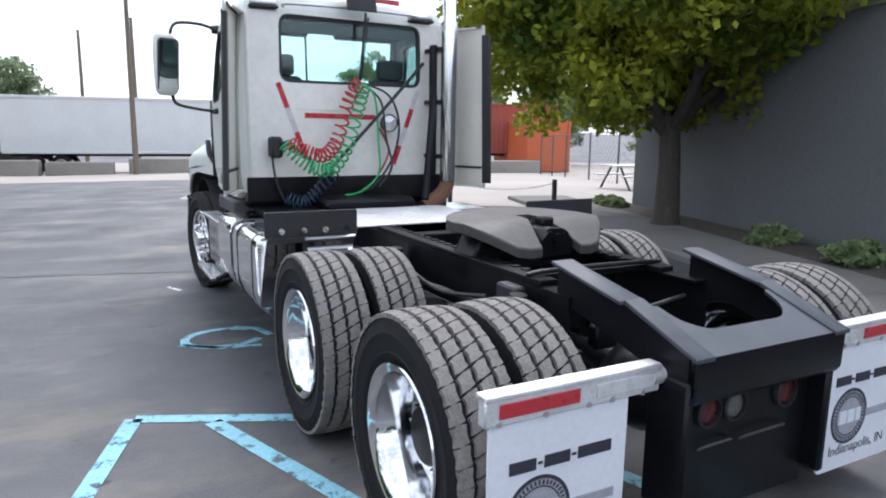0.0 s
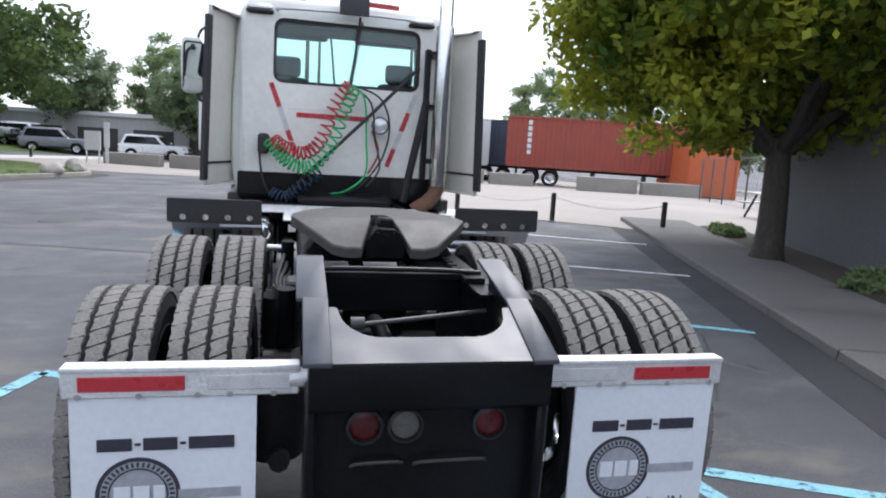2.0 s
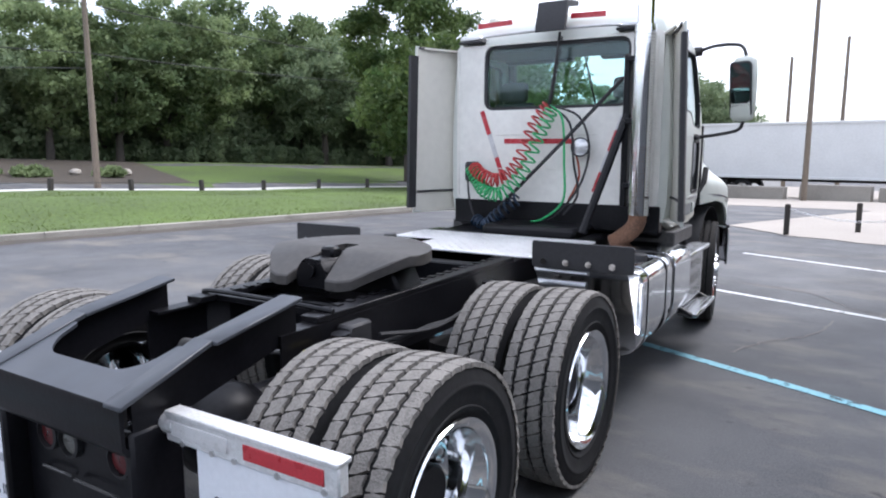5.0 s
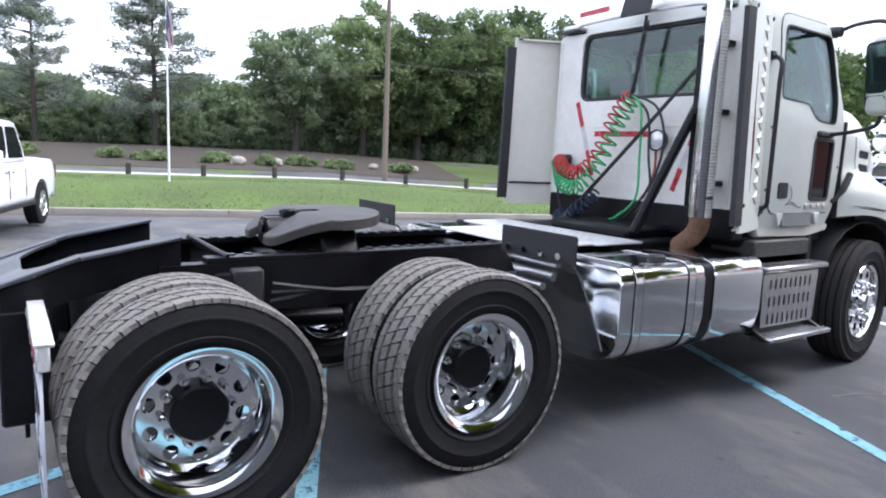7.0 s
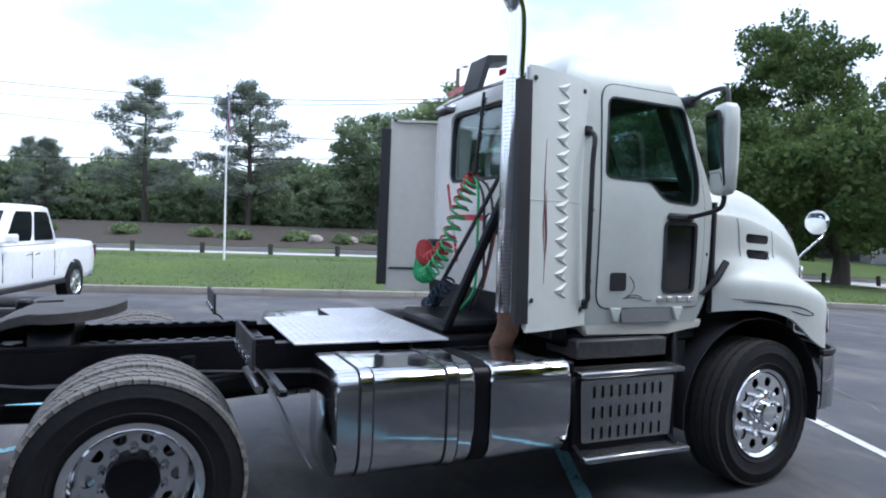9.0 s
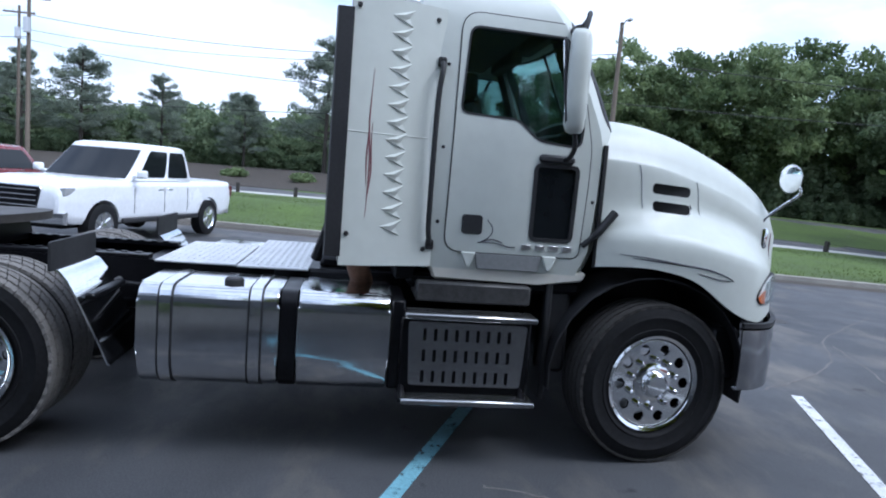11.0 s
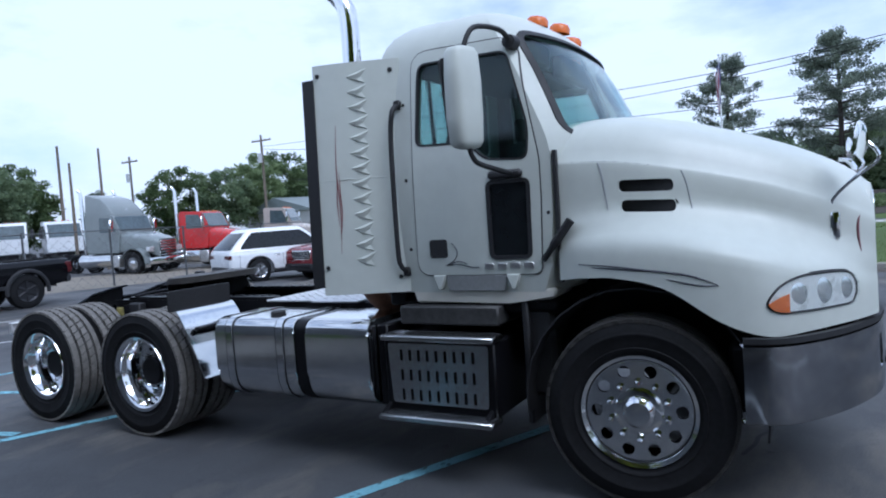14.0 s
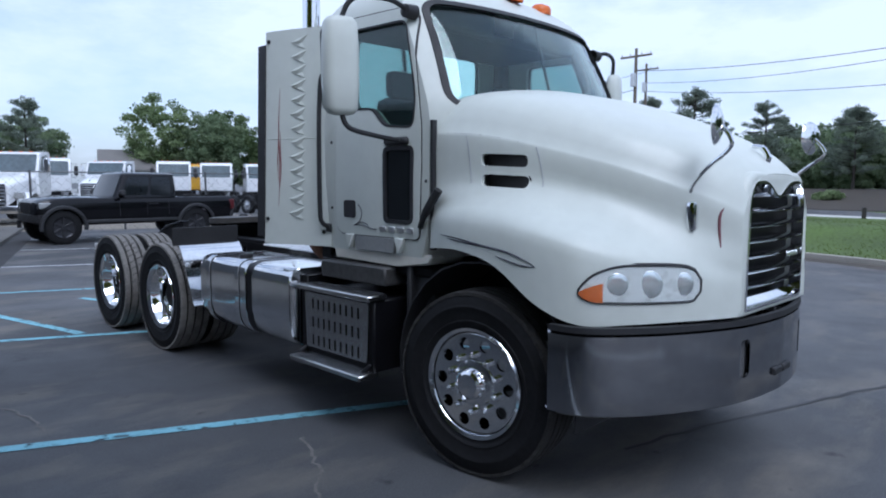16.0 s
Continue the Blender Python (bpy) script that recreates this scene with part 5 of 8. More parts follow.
# bonnet with its wheel arches, ring by ring from the cowl to the nose
HY = [4.90, 5.05, 5.25, 5.50, 5.75, 5.95, 6.12, 6.26, 6.36, 6.43]
HT = [2.14, 2.145, 2.13, 2.075, 1.995, 1.92, 1.845, 1.77, 1.70, 1.63]      # crown
HW = [0.965, 0.962, 0.945, 0.895, 0.81, 0.735, 0.65, 0.565, 0.485, 0.42]   # half width at the shoulder
HS = [1.89, 1.885, 1.865, 1.815, 1.75, 1.69, 1.625, 1.565, 1.515, 1.47]      # shoulder height
HJ = [1.48, 1.50, 1.51, 1.50, 1.455, 1.40, 1.335, 1.28, 1.235, 1.20]   # top of the arch
HX = [1.02, 1.075, 1.12, 1.14, 1.13, 1.07, 0.91, 0.735, 0.585, 0.455]       # outermost
HB = [1.21, 1.225, 1.225, 1.165, 1.00, 0.925, 0.93, 0.94, 0.945, 0.95]   # lower edge


def hood_half(y):
    zt, w, zs, zj, xf, zb = (spline(HY, t, y) for t in (HT, HW, HS, HJ, HX, HB))
    g = max(xf - w, 0.03)
    ctrl = [(0, zt), (w * 0.35, zt - 0.004), (w * 0.68, zt - 0.035), (w * 0.90, zt - 0.10), (w + 0.002, zs - 0.006), (w + 0.016, zs - 0.034), (w + 0.020, zs - 0.30 * (zs - zj)), (w + 0.02, zj + 0.10), (w + 0.02 + g * 0.25, zj + 0.01),
            (w + g * 0.62, zj - 0.045), (w + g * 0.90, zj - 0.10), (xf, zj - 0.17 if zj - 0.17 > zb + 0.05 else zb + 0.05), (xf + 0.004, zb)]
    return [(p.x, p.y) for p in curve_pts([(a, b, 0) for a, b in ctrl], 3)]


ys = [4.90 + (6.43 - 4.90) * i / 40 for i in range(41)]
rows = []
for y in ys:
    h = hood_half(y)
    rows.append([(-x, y, z) for x, z in h[::-1]] + [(x, y, z) for x, z in h[1:]])
hood_bm = thick(B(), rows, -0.02)
hood_cut = B()
VENTS = [rpoly([(5.235, 1.685), (5.515, 1.672), (5.515, 1.737), (5.235, 1.750)], 0.03, 4), rpoly([(5.245, 1.575), (5.525, 1.560), (5.525, 1.625), (5.245, 1.640)], 0.03, 4)]
for v in VENTS:
    for s in (1, -1):
        prism(hood_cut, v, "x", *sorted((s * 0.75, s * 1.1)))
hood = part("hood", carve("hood", hood_bm, [("DIFFERENCE", hood_cut)], M_WHITE, 50), None, truck, "white sloping hood with wheel arches")
for v in VENTS:
    for s in (1, -1):
        bm = B()
        yc = sum(p[0] for p in v) / len(v)
        prism(bm, grow(v, 0.012), "x", *sorted((s * 0.80, s * 0.905)))
        bmesh.ops.transform(bm, matrix=pose(s * 0.022, 0, 0), verts=bm.verts)
        part("hood_vent", bm, M_PLASTIC, hood, "black oval hood vent")
# crease lines, their shade drawn in grey, and the pinstripe on the arch
for s in (1, -1):
    def on_hood(y, t):
        h = hood_half(y)
        u = t * (len(h) - 1)
        k = min(int(u), len(h) - 2)
        w = u - k
        return Vector((s * (h[k][0] * (1 - w) + h[k + 1][0] * w + 0.0225), y, h[k][1] * (1 - w) + h[k + 1][1] * w + 0.004))
    def arch_pt(y, z):
        h = hood_half(y)
        for (xa, za), (xb, zb) in zip(h[::-1], h[-2::-1]):
            if za <= z <= zb:
                return Vector((s * (xa + (xb - xa) * (z - za) / max(zb - za, 1e-6) + 0.0212), y, z))
        return Vector((s * (h[-1][0] + 0.0212), y, z))
    bm = B()
    for pts, rr in (([(5.02, 1.302), (5.20, 1.292), (5.40, 1.268), (5.58, 1.245), (5.70, 1.208), (5.745, 1.185)], 0.0042), ([(5.745, 1.185), (5.66, 1.188), (5.58, 1.203), (5.50, 1.222)], 0.0032), ([(5.10, 1.285), (5.26, 1.275), (5.42, 1.262)], 0.0028)):
        q = curve_pts([(a, b, 0) for a, b in pts], 6)
        tube(bm, [arch_pt(p.x, p.y) for p in q], [0.0012 + rr * math.sin(math.pi * (i + 0.5) / len(q)) for i in range(len(q))], 4)
    part("pinstripe", bm, M_INK, hood, "thin dark pinstripe")
    bm = B()      # thin grey bead along the hood paints the shoulder crease's shade
    tube(bm, [(s * (spline(HY, HW, y) + 0.0305), y, spline(HY, HS, y) - 0.018) for y in [4.93 + 1.40 * i / 24 for i in range(25)]], 0.0028, 5)
    part("shoulder_shade_line", bm, M_SILL, hood, "thin grey line painting the shade of the shoulder crease")
    bm = B()      # pressed ridge from the arch round the front of the lamp
    q = curve_pts([(y, z, 0) for y, z in ((5.54, 1.465), (5.72, 1.443), (5.88, 1.412), (6.03, 1.368), (6.16, 1.318), (6.265, 1.249), (6.33, 1.19), (6.375, 1.10))], 5)
    tube(bm, [arch_pt(p.x, p.y) - Vector((s * 0.004, 0, 0)) for p in q], [0.002 + 0.0055 * math.sin(math.pi * (i + 0.5) / len(q)) for i in range(len(q))], 6)
    part("fender_ridge", bm, M_WHITE, hood, "", 60)
    # grey beads paint the shaded edges of the hollow round the vents
    for y0 in (5.13, 5.555):
        bm = B()
        tube(bm, [on_hood(y0 + 0.006 * i, 0.40 + 0.20 * i / 8) for i in range(9)], 0.0024, 4)
        part("crease_shade_line", bm, M_INK2, hood)
    bm = B()
    tube(bm, [on_hood(6.375 - 0.015 * math.sin(i / 8 * math.pi), 0.42 + 0.22 * i / 8) for i in range(9)], [0.004 + 0.006 * math.sin(math.pi * i / 8) for i in range(9)], 5)
    part("nose_stripe", bm, mat("maroon_nose_stripe", (0.16, 0.06, 0.07), 0.4), hood, "thin maroon nose stripe")
    # rubber hood latch
    bm = B()
    tube(bm, curve_pts([(s * 1.035, 4.80, 1.33), (s * 1.065, 4.88, 1.42), (s * 1.06, 4.98, 1.55)], 4), [0.018] * 4 + [0.026] * 5, 8)
    part("hood_latch", bm, M_PLASTIC, hood, "black rubber hood latch")
    bm = B()
    box(bm, (min(s * 1.0, s * 1.035), 4.885, 1.2), (max(s * 1.0, s * 1.035), 4.905, 1.95))
    part("hood_seam", bm, M_PLASTIC, hood)
    # headlamp: a skin of the hood's corner
    HS_ = [5.94 + 0.385 * (i / 22) for i in range(23)]
    def head_z(y):
        lo = spline([5.94, 5.965, 6.02, 6.28, 6.31, 6.325], [1.075, 1.05, 1.035, 1.035, 1.045, 1.085], y)
        hi = spline([5.94, 5.965, 6.0, 6.06, 6.12, 6.26, 6.305, 6.325], [1.095, 1.135, 1.17, 1.20, 1.21, 1.205, 1.185, 1.14], y)
        return lo, hi
    def hood_x(y, z):
        h = hood_half(y)
        for (xa, za), (xb, zb) in zip(h[::-1], h[-2::-1]):
            if za <= z <= zb:
                w = (z - za) / max(zb - za, 1e-6)
                return xa + (xb - xa) * w
        return h[-1][0]
    def lamp_skin(ys_, lift, grow_, th, top=1.0):
        rows = []
        for y in ys_:
            lo, hi = head_z(y)
            lo, hi = lo - grow_, lo + (hi - lo) * top + grow_
            rows.append([(s * (hood_x(y, 1.12) + lift * 0.75 - 0.25 * (z - 1.05) ** 2), y + lift * 0.65, z) for z in [lo + (hi - lo) * k / 6 for k in range(7)]])
        bm = B()
        return thick(bm, rows, th * s)
    ring_ys = [5.93] + HS_ + [6.335]
    part("lamp_surround", lamp_skin(ring_ys, 0.010, 0.010, 0.006), M_PLASTIC, hood, "dark lamp surround", 60)
    hl = part("headlamp", lamp_skin(HS_, 0.020, 0.0, 0.004), M_LAMPWHITE, hood, "silver headlamp housing", 60)
    part("turn_signal", lamp_skin(HS_[:6], 0.030, -0.002, 0.003, 0.62), M_AMBER, hl, "amber turn signal", 60)
    for y, rr in ((6.072, 0.060), (6.172, 0.070), (6.270, 0.060)):
        bm = B()      # a softly domed reflector
        lathe(bm, [(-0.001, rr), (0.003, rr * 0.90), (0.0055, rr * 0.62), (0.007, rr * 0.3), (0.0072, 0.0001)], 32, pose(s * (hood_x(y, 1.12) + 0.016), y + 0.012, 1.118, 0, 0, 45 if s > 0 else 135))
        part("reflector_bowl", bm, M_LAMPBOWL, hl, "round silver reflector", 80)
    bm = B()      # dark seal round the lens
    rim_pts = []
    for edge, ys_ in ((0, HS_), (1, HS_[::-1])):
        rim_pts += [(s * (hood_x(y, 1.12) + 0.024 * 0.75 - 0.25 * (head_z(y)[edge] - 1.05) ** 2), y + 0.024 * 0.65, head_z(y)[edge]) for y in ys_]
    tube(bm, rim_pts + rim_pts[:1], 0.0065, 6)
    part("lamp_seal", bm, M_PLASTIC, hl, "dark seal round the lens")
    g = part("lamp_lens", lamp_skin(HS_, 0.042, 0.0, 0.003), M_LAMPGLASS, hl, "clear headlamp lens", 60)
    g.visible_shadow = False
    # wheel house liner and splash panel
    rows = []
    for k in range(15):
        a = radians(-12 + k * 200 / 14)
        rows.append([(s * x, AX_F + 0.64 * math.cos(a), 0.52 + 0.64 * math.sin(a)) for x in (0.55, 1.07)])
    bm = B()
    thick(bm, rows, 0.01 * s)
    part("wheel_house", bm, M_PLASTIC, truck, "black wheel house liner")
    bm = B()
    box(bm, (min(s * 0.5, s * 0.99), 4.62, 0.34), (max(s * 0.5, s * 0.99), 4.66, 1.18), 0.01)
    box(bm, (min(s * 0.80, s * 0.94), 4.62, 0.5), (max(s * 0.80, s * 0.94), 4.80, 1.2), 0.03)
    part("splash_panel", bm, M_PLASTIC, truck, "black splash panel")
    bm = B()
    box(bm, (min(s * 0.52, s * 0.56), 4.7, 0.6), (max(s * 0.52, s * 0.56), 6.2, 1.6))
    part("engine_side", bm, M_BLACK, truck)
    # cab mirrors on two arms
    bm = B()
    c = (s * (1.415 if s > 0 else 1.47), 4.55, 2.245)
    swing = Matrix.Translation(c) @ pose(0, 0, 0, 0, 0, -22 * s) @ Matrix.Translation([-k for k in c])
    rows = []
    for k, (zz, sc) in enumerate(((-0.275, 0.35), (-0.265, 0.72), (-0.235, 0.92), (-0.10, 1.0), (0.10, 1.0), (0.235, 0.92), (0.265, 0.72), (0.275, 0.35))):
        sec = rpoly([(-0.115 * sc, -0.055 * sc), (0.115 * sc, -0.055 * sc), (0.095 * sc, 0.06 * sc), (-0.095 * sc, 0.06 * sc)], 0.05 * sc, 5)
        rows.append([(c[0] + x, c[1] + y, c[2] + zz) for x, y in sec])
    loft(bm, rows)
    bmesh.ops.transform(bm, matrix=swing, verts=bm.verts)
    mir = part("mirror_housing", bm, M_WHITE, truck, "white mirror housing", 60)
    bm = B()
    prism(bm, rpoly([(c[0] - 0.10, 2.00), (c[0] + 0.10, 2.00), (c[0] + 0.10, 2.47), (c[0] - 0.10, 2.47)], 0.045, 5), "y", 4.488, 4.500)
    for v in bm.verts:
        v.co.y -= (v.co.z - 2.235) * 0.10
    bmesh.ops.transform(bm, matrix=swing, verts=bm.verts)
    part("mirror_rim", bm, M_PLASTIC, mir, "black mirror rim")
    bm = B()
    prism(bm, rpoly([(c[0] - 0.085, 2.12), (c[0] + 0.085, 2.12), (c[0] + 0.085, 2.45), (c[0] - 0.085, 2.45)], 0.03, 4), "y", 4.483, 4.487)
    prism(bm, rpoly([(c[0] - 0.085, 2.02), (c[0] + 0.085, 2.02), (c[0] + 0.085, 2.105), (c[0] - 0.085, 2.105)], 0.03, 4), "y", 4.483, 4.487)
    for v in bm.verts:
        v.co.y -= (v.co.z - 2.235) * 0.10
    bmesh.ops.transform(bm, matrix=swing, verts=bm.verts)
    part("mirror_glass", bm, M_MIRROR, mir, "mirror glass")
    bm = B()
    tube(bm, curve_pts([(s * 1.0, 4.66, 2.60), (s * 1.15, 4.66, 2.64), (s * 1.36, 4.60, 2.62), (s * 1.42, 4.56, 2.50)], 5), 0.015, 8)
    lathe(bm, [(-0.04, 0.045), (0.04, 0.040), (0.05, 0.0001)], 12, pose(s * 0.99, 4.66, 2.60, 0, 0, 0 if s > 0 else 180))
    part("mirror_arm", bm, M_PLASTIC, mir, "black mirror arm")
    bm = B()
    tube(bm, curve_pts([(s * 1.42, 4.56, 1.98), (s * 1.38, 4.58, 1.90), (s * 1.20, 4.62, 1.86), (s * 1.03, 4.64, 1.84)], 5), 0.015, 8)
    box(bm, (min(s * 1.02, s * 1.06), 4.48, 1.815), (max(s * 1.02, s * 1.06), 4.70, 1.865), 0.015)
    part("mirror_arm", bm, M_PLASTIC, mir, "black mirror arm")
    # round hood mirror on a bent stalk
    bm = B()
    tube(bm, curve_pts([(s * 0.60, 6.24, 1.45), (s * 0.605, 6.25, 1.56), (s * 0.64, 6.34, 1.66), (s * 0.66, 6.45, 1.75), (s * 0.66, 6.45, 1.80), (s * 0.65, 6.40, 1.86)], 5), 0.010, 8)
    box(bm, (s * 0.60 - 0.03, 6.235, 1.36), (s * 0.60 + 0.03, 6.285, 1.505), 0.016, seg=2)
    hm = part("hood_mirror_stalk", bm, M_CHROME, truck, "chromed hood mirror stalk")
    bm = B()
    lathe(bm, [(0.032, 0.0001), (0.029, 0.04), (0.014, 0.085), (0.0, 0.098), (-0.004, 0.09), (-0.006, 0.0001)], 28, pose(s * 0.655, 6.38, 1.86, 0, 0, 102 if s > 0 else 78))
    part("hood_mirror", bm, M_CHROME, hm, "round chromed hood mirror")

# grille in the nose
GY = 6.42
GP = rpoly([(-0.395, 0.965), (0.395, 0.965), (0.385, 1.50), (0.33, 1.60), (0.16, 1.605), (0, 1.515), (-0.16, 1.605), (-0.33, 1.60), (-0.385, 1.50)], [0.03, 0.03, 0.08, 0.06, 0.08, 0.05, 0.08, 0.06, 0.08], 5)
nose = B()
loft(nose, [[(x * kx, y, 1.27 + (z - 1.27) * kz) for x, z in rpoly([(-0.465, 0.93), (0.465, 0.93), (0.445, 1.50), (0.36, 1.655), (-0.36, 1.655), (-0.445, 1.50)], [0.04, 0.04, 0.12, 0.10, 0.10, 0.12], 6)]
            for y, kx, kz in ((GY - 0.10, 1.0, 1.0), (GY - 0.02, 1.0, 1.0), (GY + 0.005, 0.985, 0.99), (GY + 0.02, 0.955, 0.965), (GY + 0.024, 0.92, 0.94))])
nose_me = carve("nose_surround", nose, [("DIFFERENCE", pr(GP, "y", 6.2, 6.6))], M_WHITE, 50)
gr = part("nose_surround", nose_me, None, truck, "white nose surround")
bm = B()
ring = [grow(GP, -0.002), grow(GP, 0.004), grow(GP, -0.010), grow(GP, -0.010)]
grid_sheet(bm, [[(x, y, z) for x, z in r] + [(r[0][0], y, r[0][1])] for r, y in zip(ring, (GY - 0.03, GY + 0.030, GY + 0.032, GY - 0.03))])
part("grille_rim", bm, M_CHROME, gr, "thin chromed grille rim")
bm = B()
prism(bm, grow(GP, -0.004), "y", GY - 0.075, GY - 0.055)
part("grille_mesh", bm, M_BLACK, gr, "black grille backing")
for k in range(8):
    z = 0.998 + k * 0.077
    w = 0.383 if z < 1.45 else 0.378
    h = 0.013 if k else 0.022
    bow = [(x, GY + 0.012 - 0.02 * (x / 0.38) ** 2) for x in (-w, -w * 0.6, -w * 0.2, w * 0.2, w * 0.6, w)]
    if k == 7:
        spans = (bow[:2] + [(-0.10, GY + 0.011)], [(0.10, GY + 0.011)] + bow[-2:])
    else:
        spans = (bow,)
    for sp in spans:
        bm = B()
        rows = [[(x, y + dy, z + dz) for x, y in sp] for dy, dz in ((-0.05, -h * 0.5), (0.004, -h), (0.010, -h * 0.5), (-0.016, h * 0.9), (-0.05, h))]
        loft(bm, [list(c) for c in zip(*rows)])
        part("grille_bar", bm, M_CHROME, gr, "chromed grille bar")
bm = B()
for k in range(5):
    box(bm, (-0.36 + k * 0.036, GY + 0.008, 1.195), (-0.332 + k * 0.036, GY + 0.020, 1.225), 0.004)
part("badge", bm, M_CHROME, gr, "small chromed badge")
bm = B()
tube(bm, curve_pts([(0, 6.36, 1.69), (0, 6.38, 1.73), (0, 6.35, 1.78), (0, 6.30, 1.79)], 4), [0.02] * 5 + [0.016] * 4 + [0.012] * 4, 8)
box(bm, (-0.02, 6.30, 1.68), (0.02, 6.39, 1.71), 0.008)
part("hood_ornament", bm, M_CHROME, truck, "small chromed hood ornament")

# front bumper
plan = curve_pts([(1.17, 5.84, 0), (1.15, 5.97, 0), (1.06, 6.10, 0), (0.82, 6.275, 0), (0.50, 6.42, 0), (0.25, 6.475, 0), (0, 6.495, 0)], 5)
half = [(p.x, p.y) for p in plan]
full = half + [(-x, y) for x, y in half[-2::-1]]
rows = []
for z, o in ((0.515, -0.05), (0.50, -0.02), (0.51, 0.0), (0.62, 0.006), (0.78, 0.006), (0.885, 0.0), (0.897, -0.03)):
    rows.append([(x * (1 + o * 0.4), y + o * (0.4 + 0.6 * abs(1 - abs(x) / 1.2)), z) for x, y in full])
bm = thick(B(), rows, 0.012)
bump_cut = B()
for s in (1, -1):
    prism(bump_cut, rpoly([(s * 0.345, 0.635), (s * 0.42, 0.635), (s * 0.42, 0.825), (s * 0.345, 0.825)], 0.04, 4), "y", 6.2, 6.8)
bumper = part("front_bumper", carve("front_bumper", bm, [("DIFFERENCE", bump_cut)], M_BUMPER, 40), None, truck, "polished steel front bumper")
bm = B()
rows = [[(x * 1.0 + (0.004 if x > 0 else -0.004), y + 0.004, z) for x, y in full] for z in (0.899, 0.928)]
thick(bm, rows, 0.03)
part("bumper_strip", bm, M_PLASTIC, bumper, "black strip above the bumper")
for s in (1, -1):
    # matte dark plate behind the slot, added as its inner shade
    bm = B()
    prism(bm, [(s * 0.30, 6.446), (s * 0.47, 6.408), (s * 0.47, 6.390), (s * 0.30, 6.420)], "z", 0.61, 0.85)
    part("tow_slot_shade", bm, M_SEAT, bumper, "dark plate standing for the shade inside the tow slot")
    bm = B()
    box(bm, (s * 0.06 - 0.05, 6.47, 0.60), (s * 0.06 + 0.05, 6.512, 0.64), 0.006)
    part("tow_plug", bm, M_PLASTIC, bumper)
bm = B()
box(bm, (-0.98, 5.75, 0.5), (0.98, 5.95, 0.86), 0.03)
box(bm, (-0.5, 4.6, 0.62), (0.5, 6.2, 1.5), 0.05)
tube(bm, [(-0.95, AX_F, 0.48), (-0.5, AX_F, 0.42), (0.5, AX_F, 0.42), (0.95, AX_F, 0.48)], 0.06, 10)
box(bm, (-0.42, 3.6, 0.55), (0.42, 4.7, 1.0), 0.05)
part("engine_block", bm, M_BLACK, truck, "dark engine and front axle")
# roof marker lamps
for x, y, z in ((0.72, 4.475, 2.78), (0.36, 4.60, 2.86), (0, 4.63, 2.88), (-0.36, 4.60, 2.86), (-0.72, 4.475, 2.78)):
    zt = z
    bm = B()
    lathe(bm, [(-0.03, 0.075), (0.01, 0.072), (0.03, 0.055), (0.042, 0.0001)], 20, pose(x, y, zt, 0, -78, 90))
    part("roof_marker", bm, M_AMBER, truck, "amber roof marker lamp")
bm = B()
for y in (4.0, 4.3):
    for x in (-0.9, 0.9):
        cyl(bm, (x, y, 2.70), (x * 1.01, y, 2.725), 0.014, 8)
part("roof_screws", bm, M_PLASTIC, truck)


# ---- the lot: r across it, s along it; u and v in the world ----
def LS(r, s, z=0.0):
    return Vector((0.955 * r + 0.296 * s, -0.296 * r + 0.955 * s, z))


def soft(x):
    return 0.0 if x <= 0 else x * x / (x + 3.0)


def gz(r, s):
    """Height of the ground: it falls gently ahead and towards the grass, and rises again past it."""
    ahead = min(0.032 * soft(s - 13), 1.3)
    far_s = 1.0 - 0.75 * min(max((s - 4.0) / 8.0, 0.0), 1.0)
    side = min(0.024 * soft(-r - 3), 0.22) - min(0.05 * max(0.0, -r - 16), 0.42) * far_s
    bank = min(0.10 * max(0.0, -30.0 - r), 1.05)
    return bank - ahead - side


def on_ground(r, s, dz=0.0):
    return LS(r, s, gz(r, s) + dz)


def turn_of(head_r, head_s):
    """Degrees about z for a thing built facing +y to face along (r, s)."""
    d = LS(head_r, head_s)
    return math.degrees(math.atan2(-d.x, d.y))


def steps(a, b, n):
    return [a + (b - a) * i / n for i in range(n + 1)]


def ground_sheet(name, rs, ss, material, dz, label, kind="structure", rough=0.0, category=""):
    bm = B()
    rows = []
    for s in ss:
        rows.append([on_ground(r, s, dz + (noise.noise(LS(r, s) * 0.35) * rough if rough else 0)) for r in rs])
    grid_sheet(bm, rows)
    return solo(name, bm, material, label, category, kind=kind, angle=60)


def line_strip(bm, pts, w, dz=0.005):
    """A flat band along world points, on the ground."""
    pts = [Vector((*p, 0)) for p in pts]
    rows = []
    for i, p in enumerate(pts):
        d = (pts[min(i + 1, len(pts) - 1)] - pts[max(i - 1, 0)]).normalized()
        a = Vector((-d.y, d.x, 0)) * w / 2
        row = []
        for q in (p - a, p + a):
            r, s = 0.955 * q.x - 0.296 * q.y, 0.296 * q.x + 0.955 * q.y
            row.append((q.x, q.y, gz(r, s) + dz))
        rows.append(row)
    grid_sheet(bm, rows)


def fine(a, b, n=16):
    return [(a[0] + (b[0] - a[0]) * i / n, a[1] + (b[1] - a[1]) * i / n) for i in range(n + 1)]


far = [-900, -400, -200, -120, -90, -70]
mid = list(range(-60, 61, 4))
near = [x for x in range(-16, 17, 1)]
axis = sorted(set(far + [-f for f in far] + mid + near))
ground_sheet("ground", axis, axis, M_ASPHALT, 0.0, "worn dark grey asphalt of the truck lot")

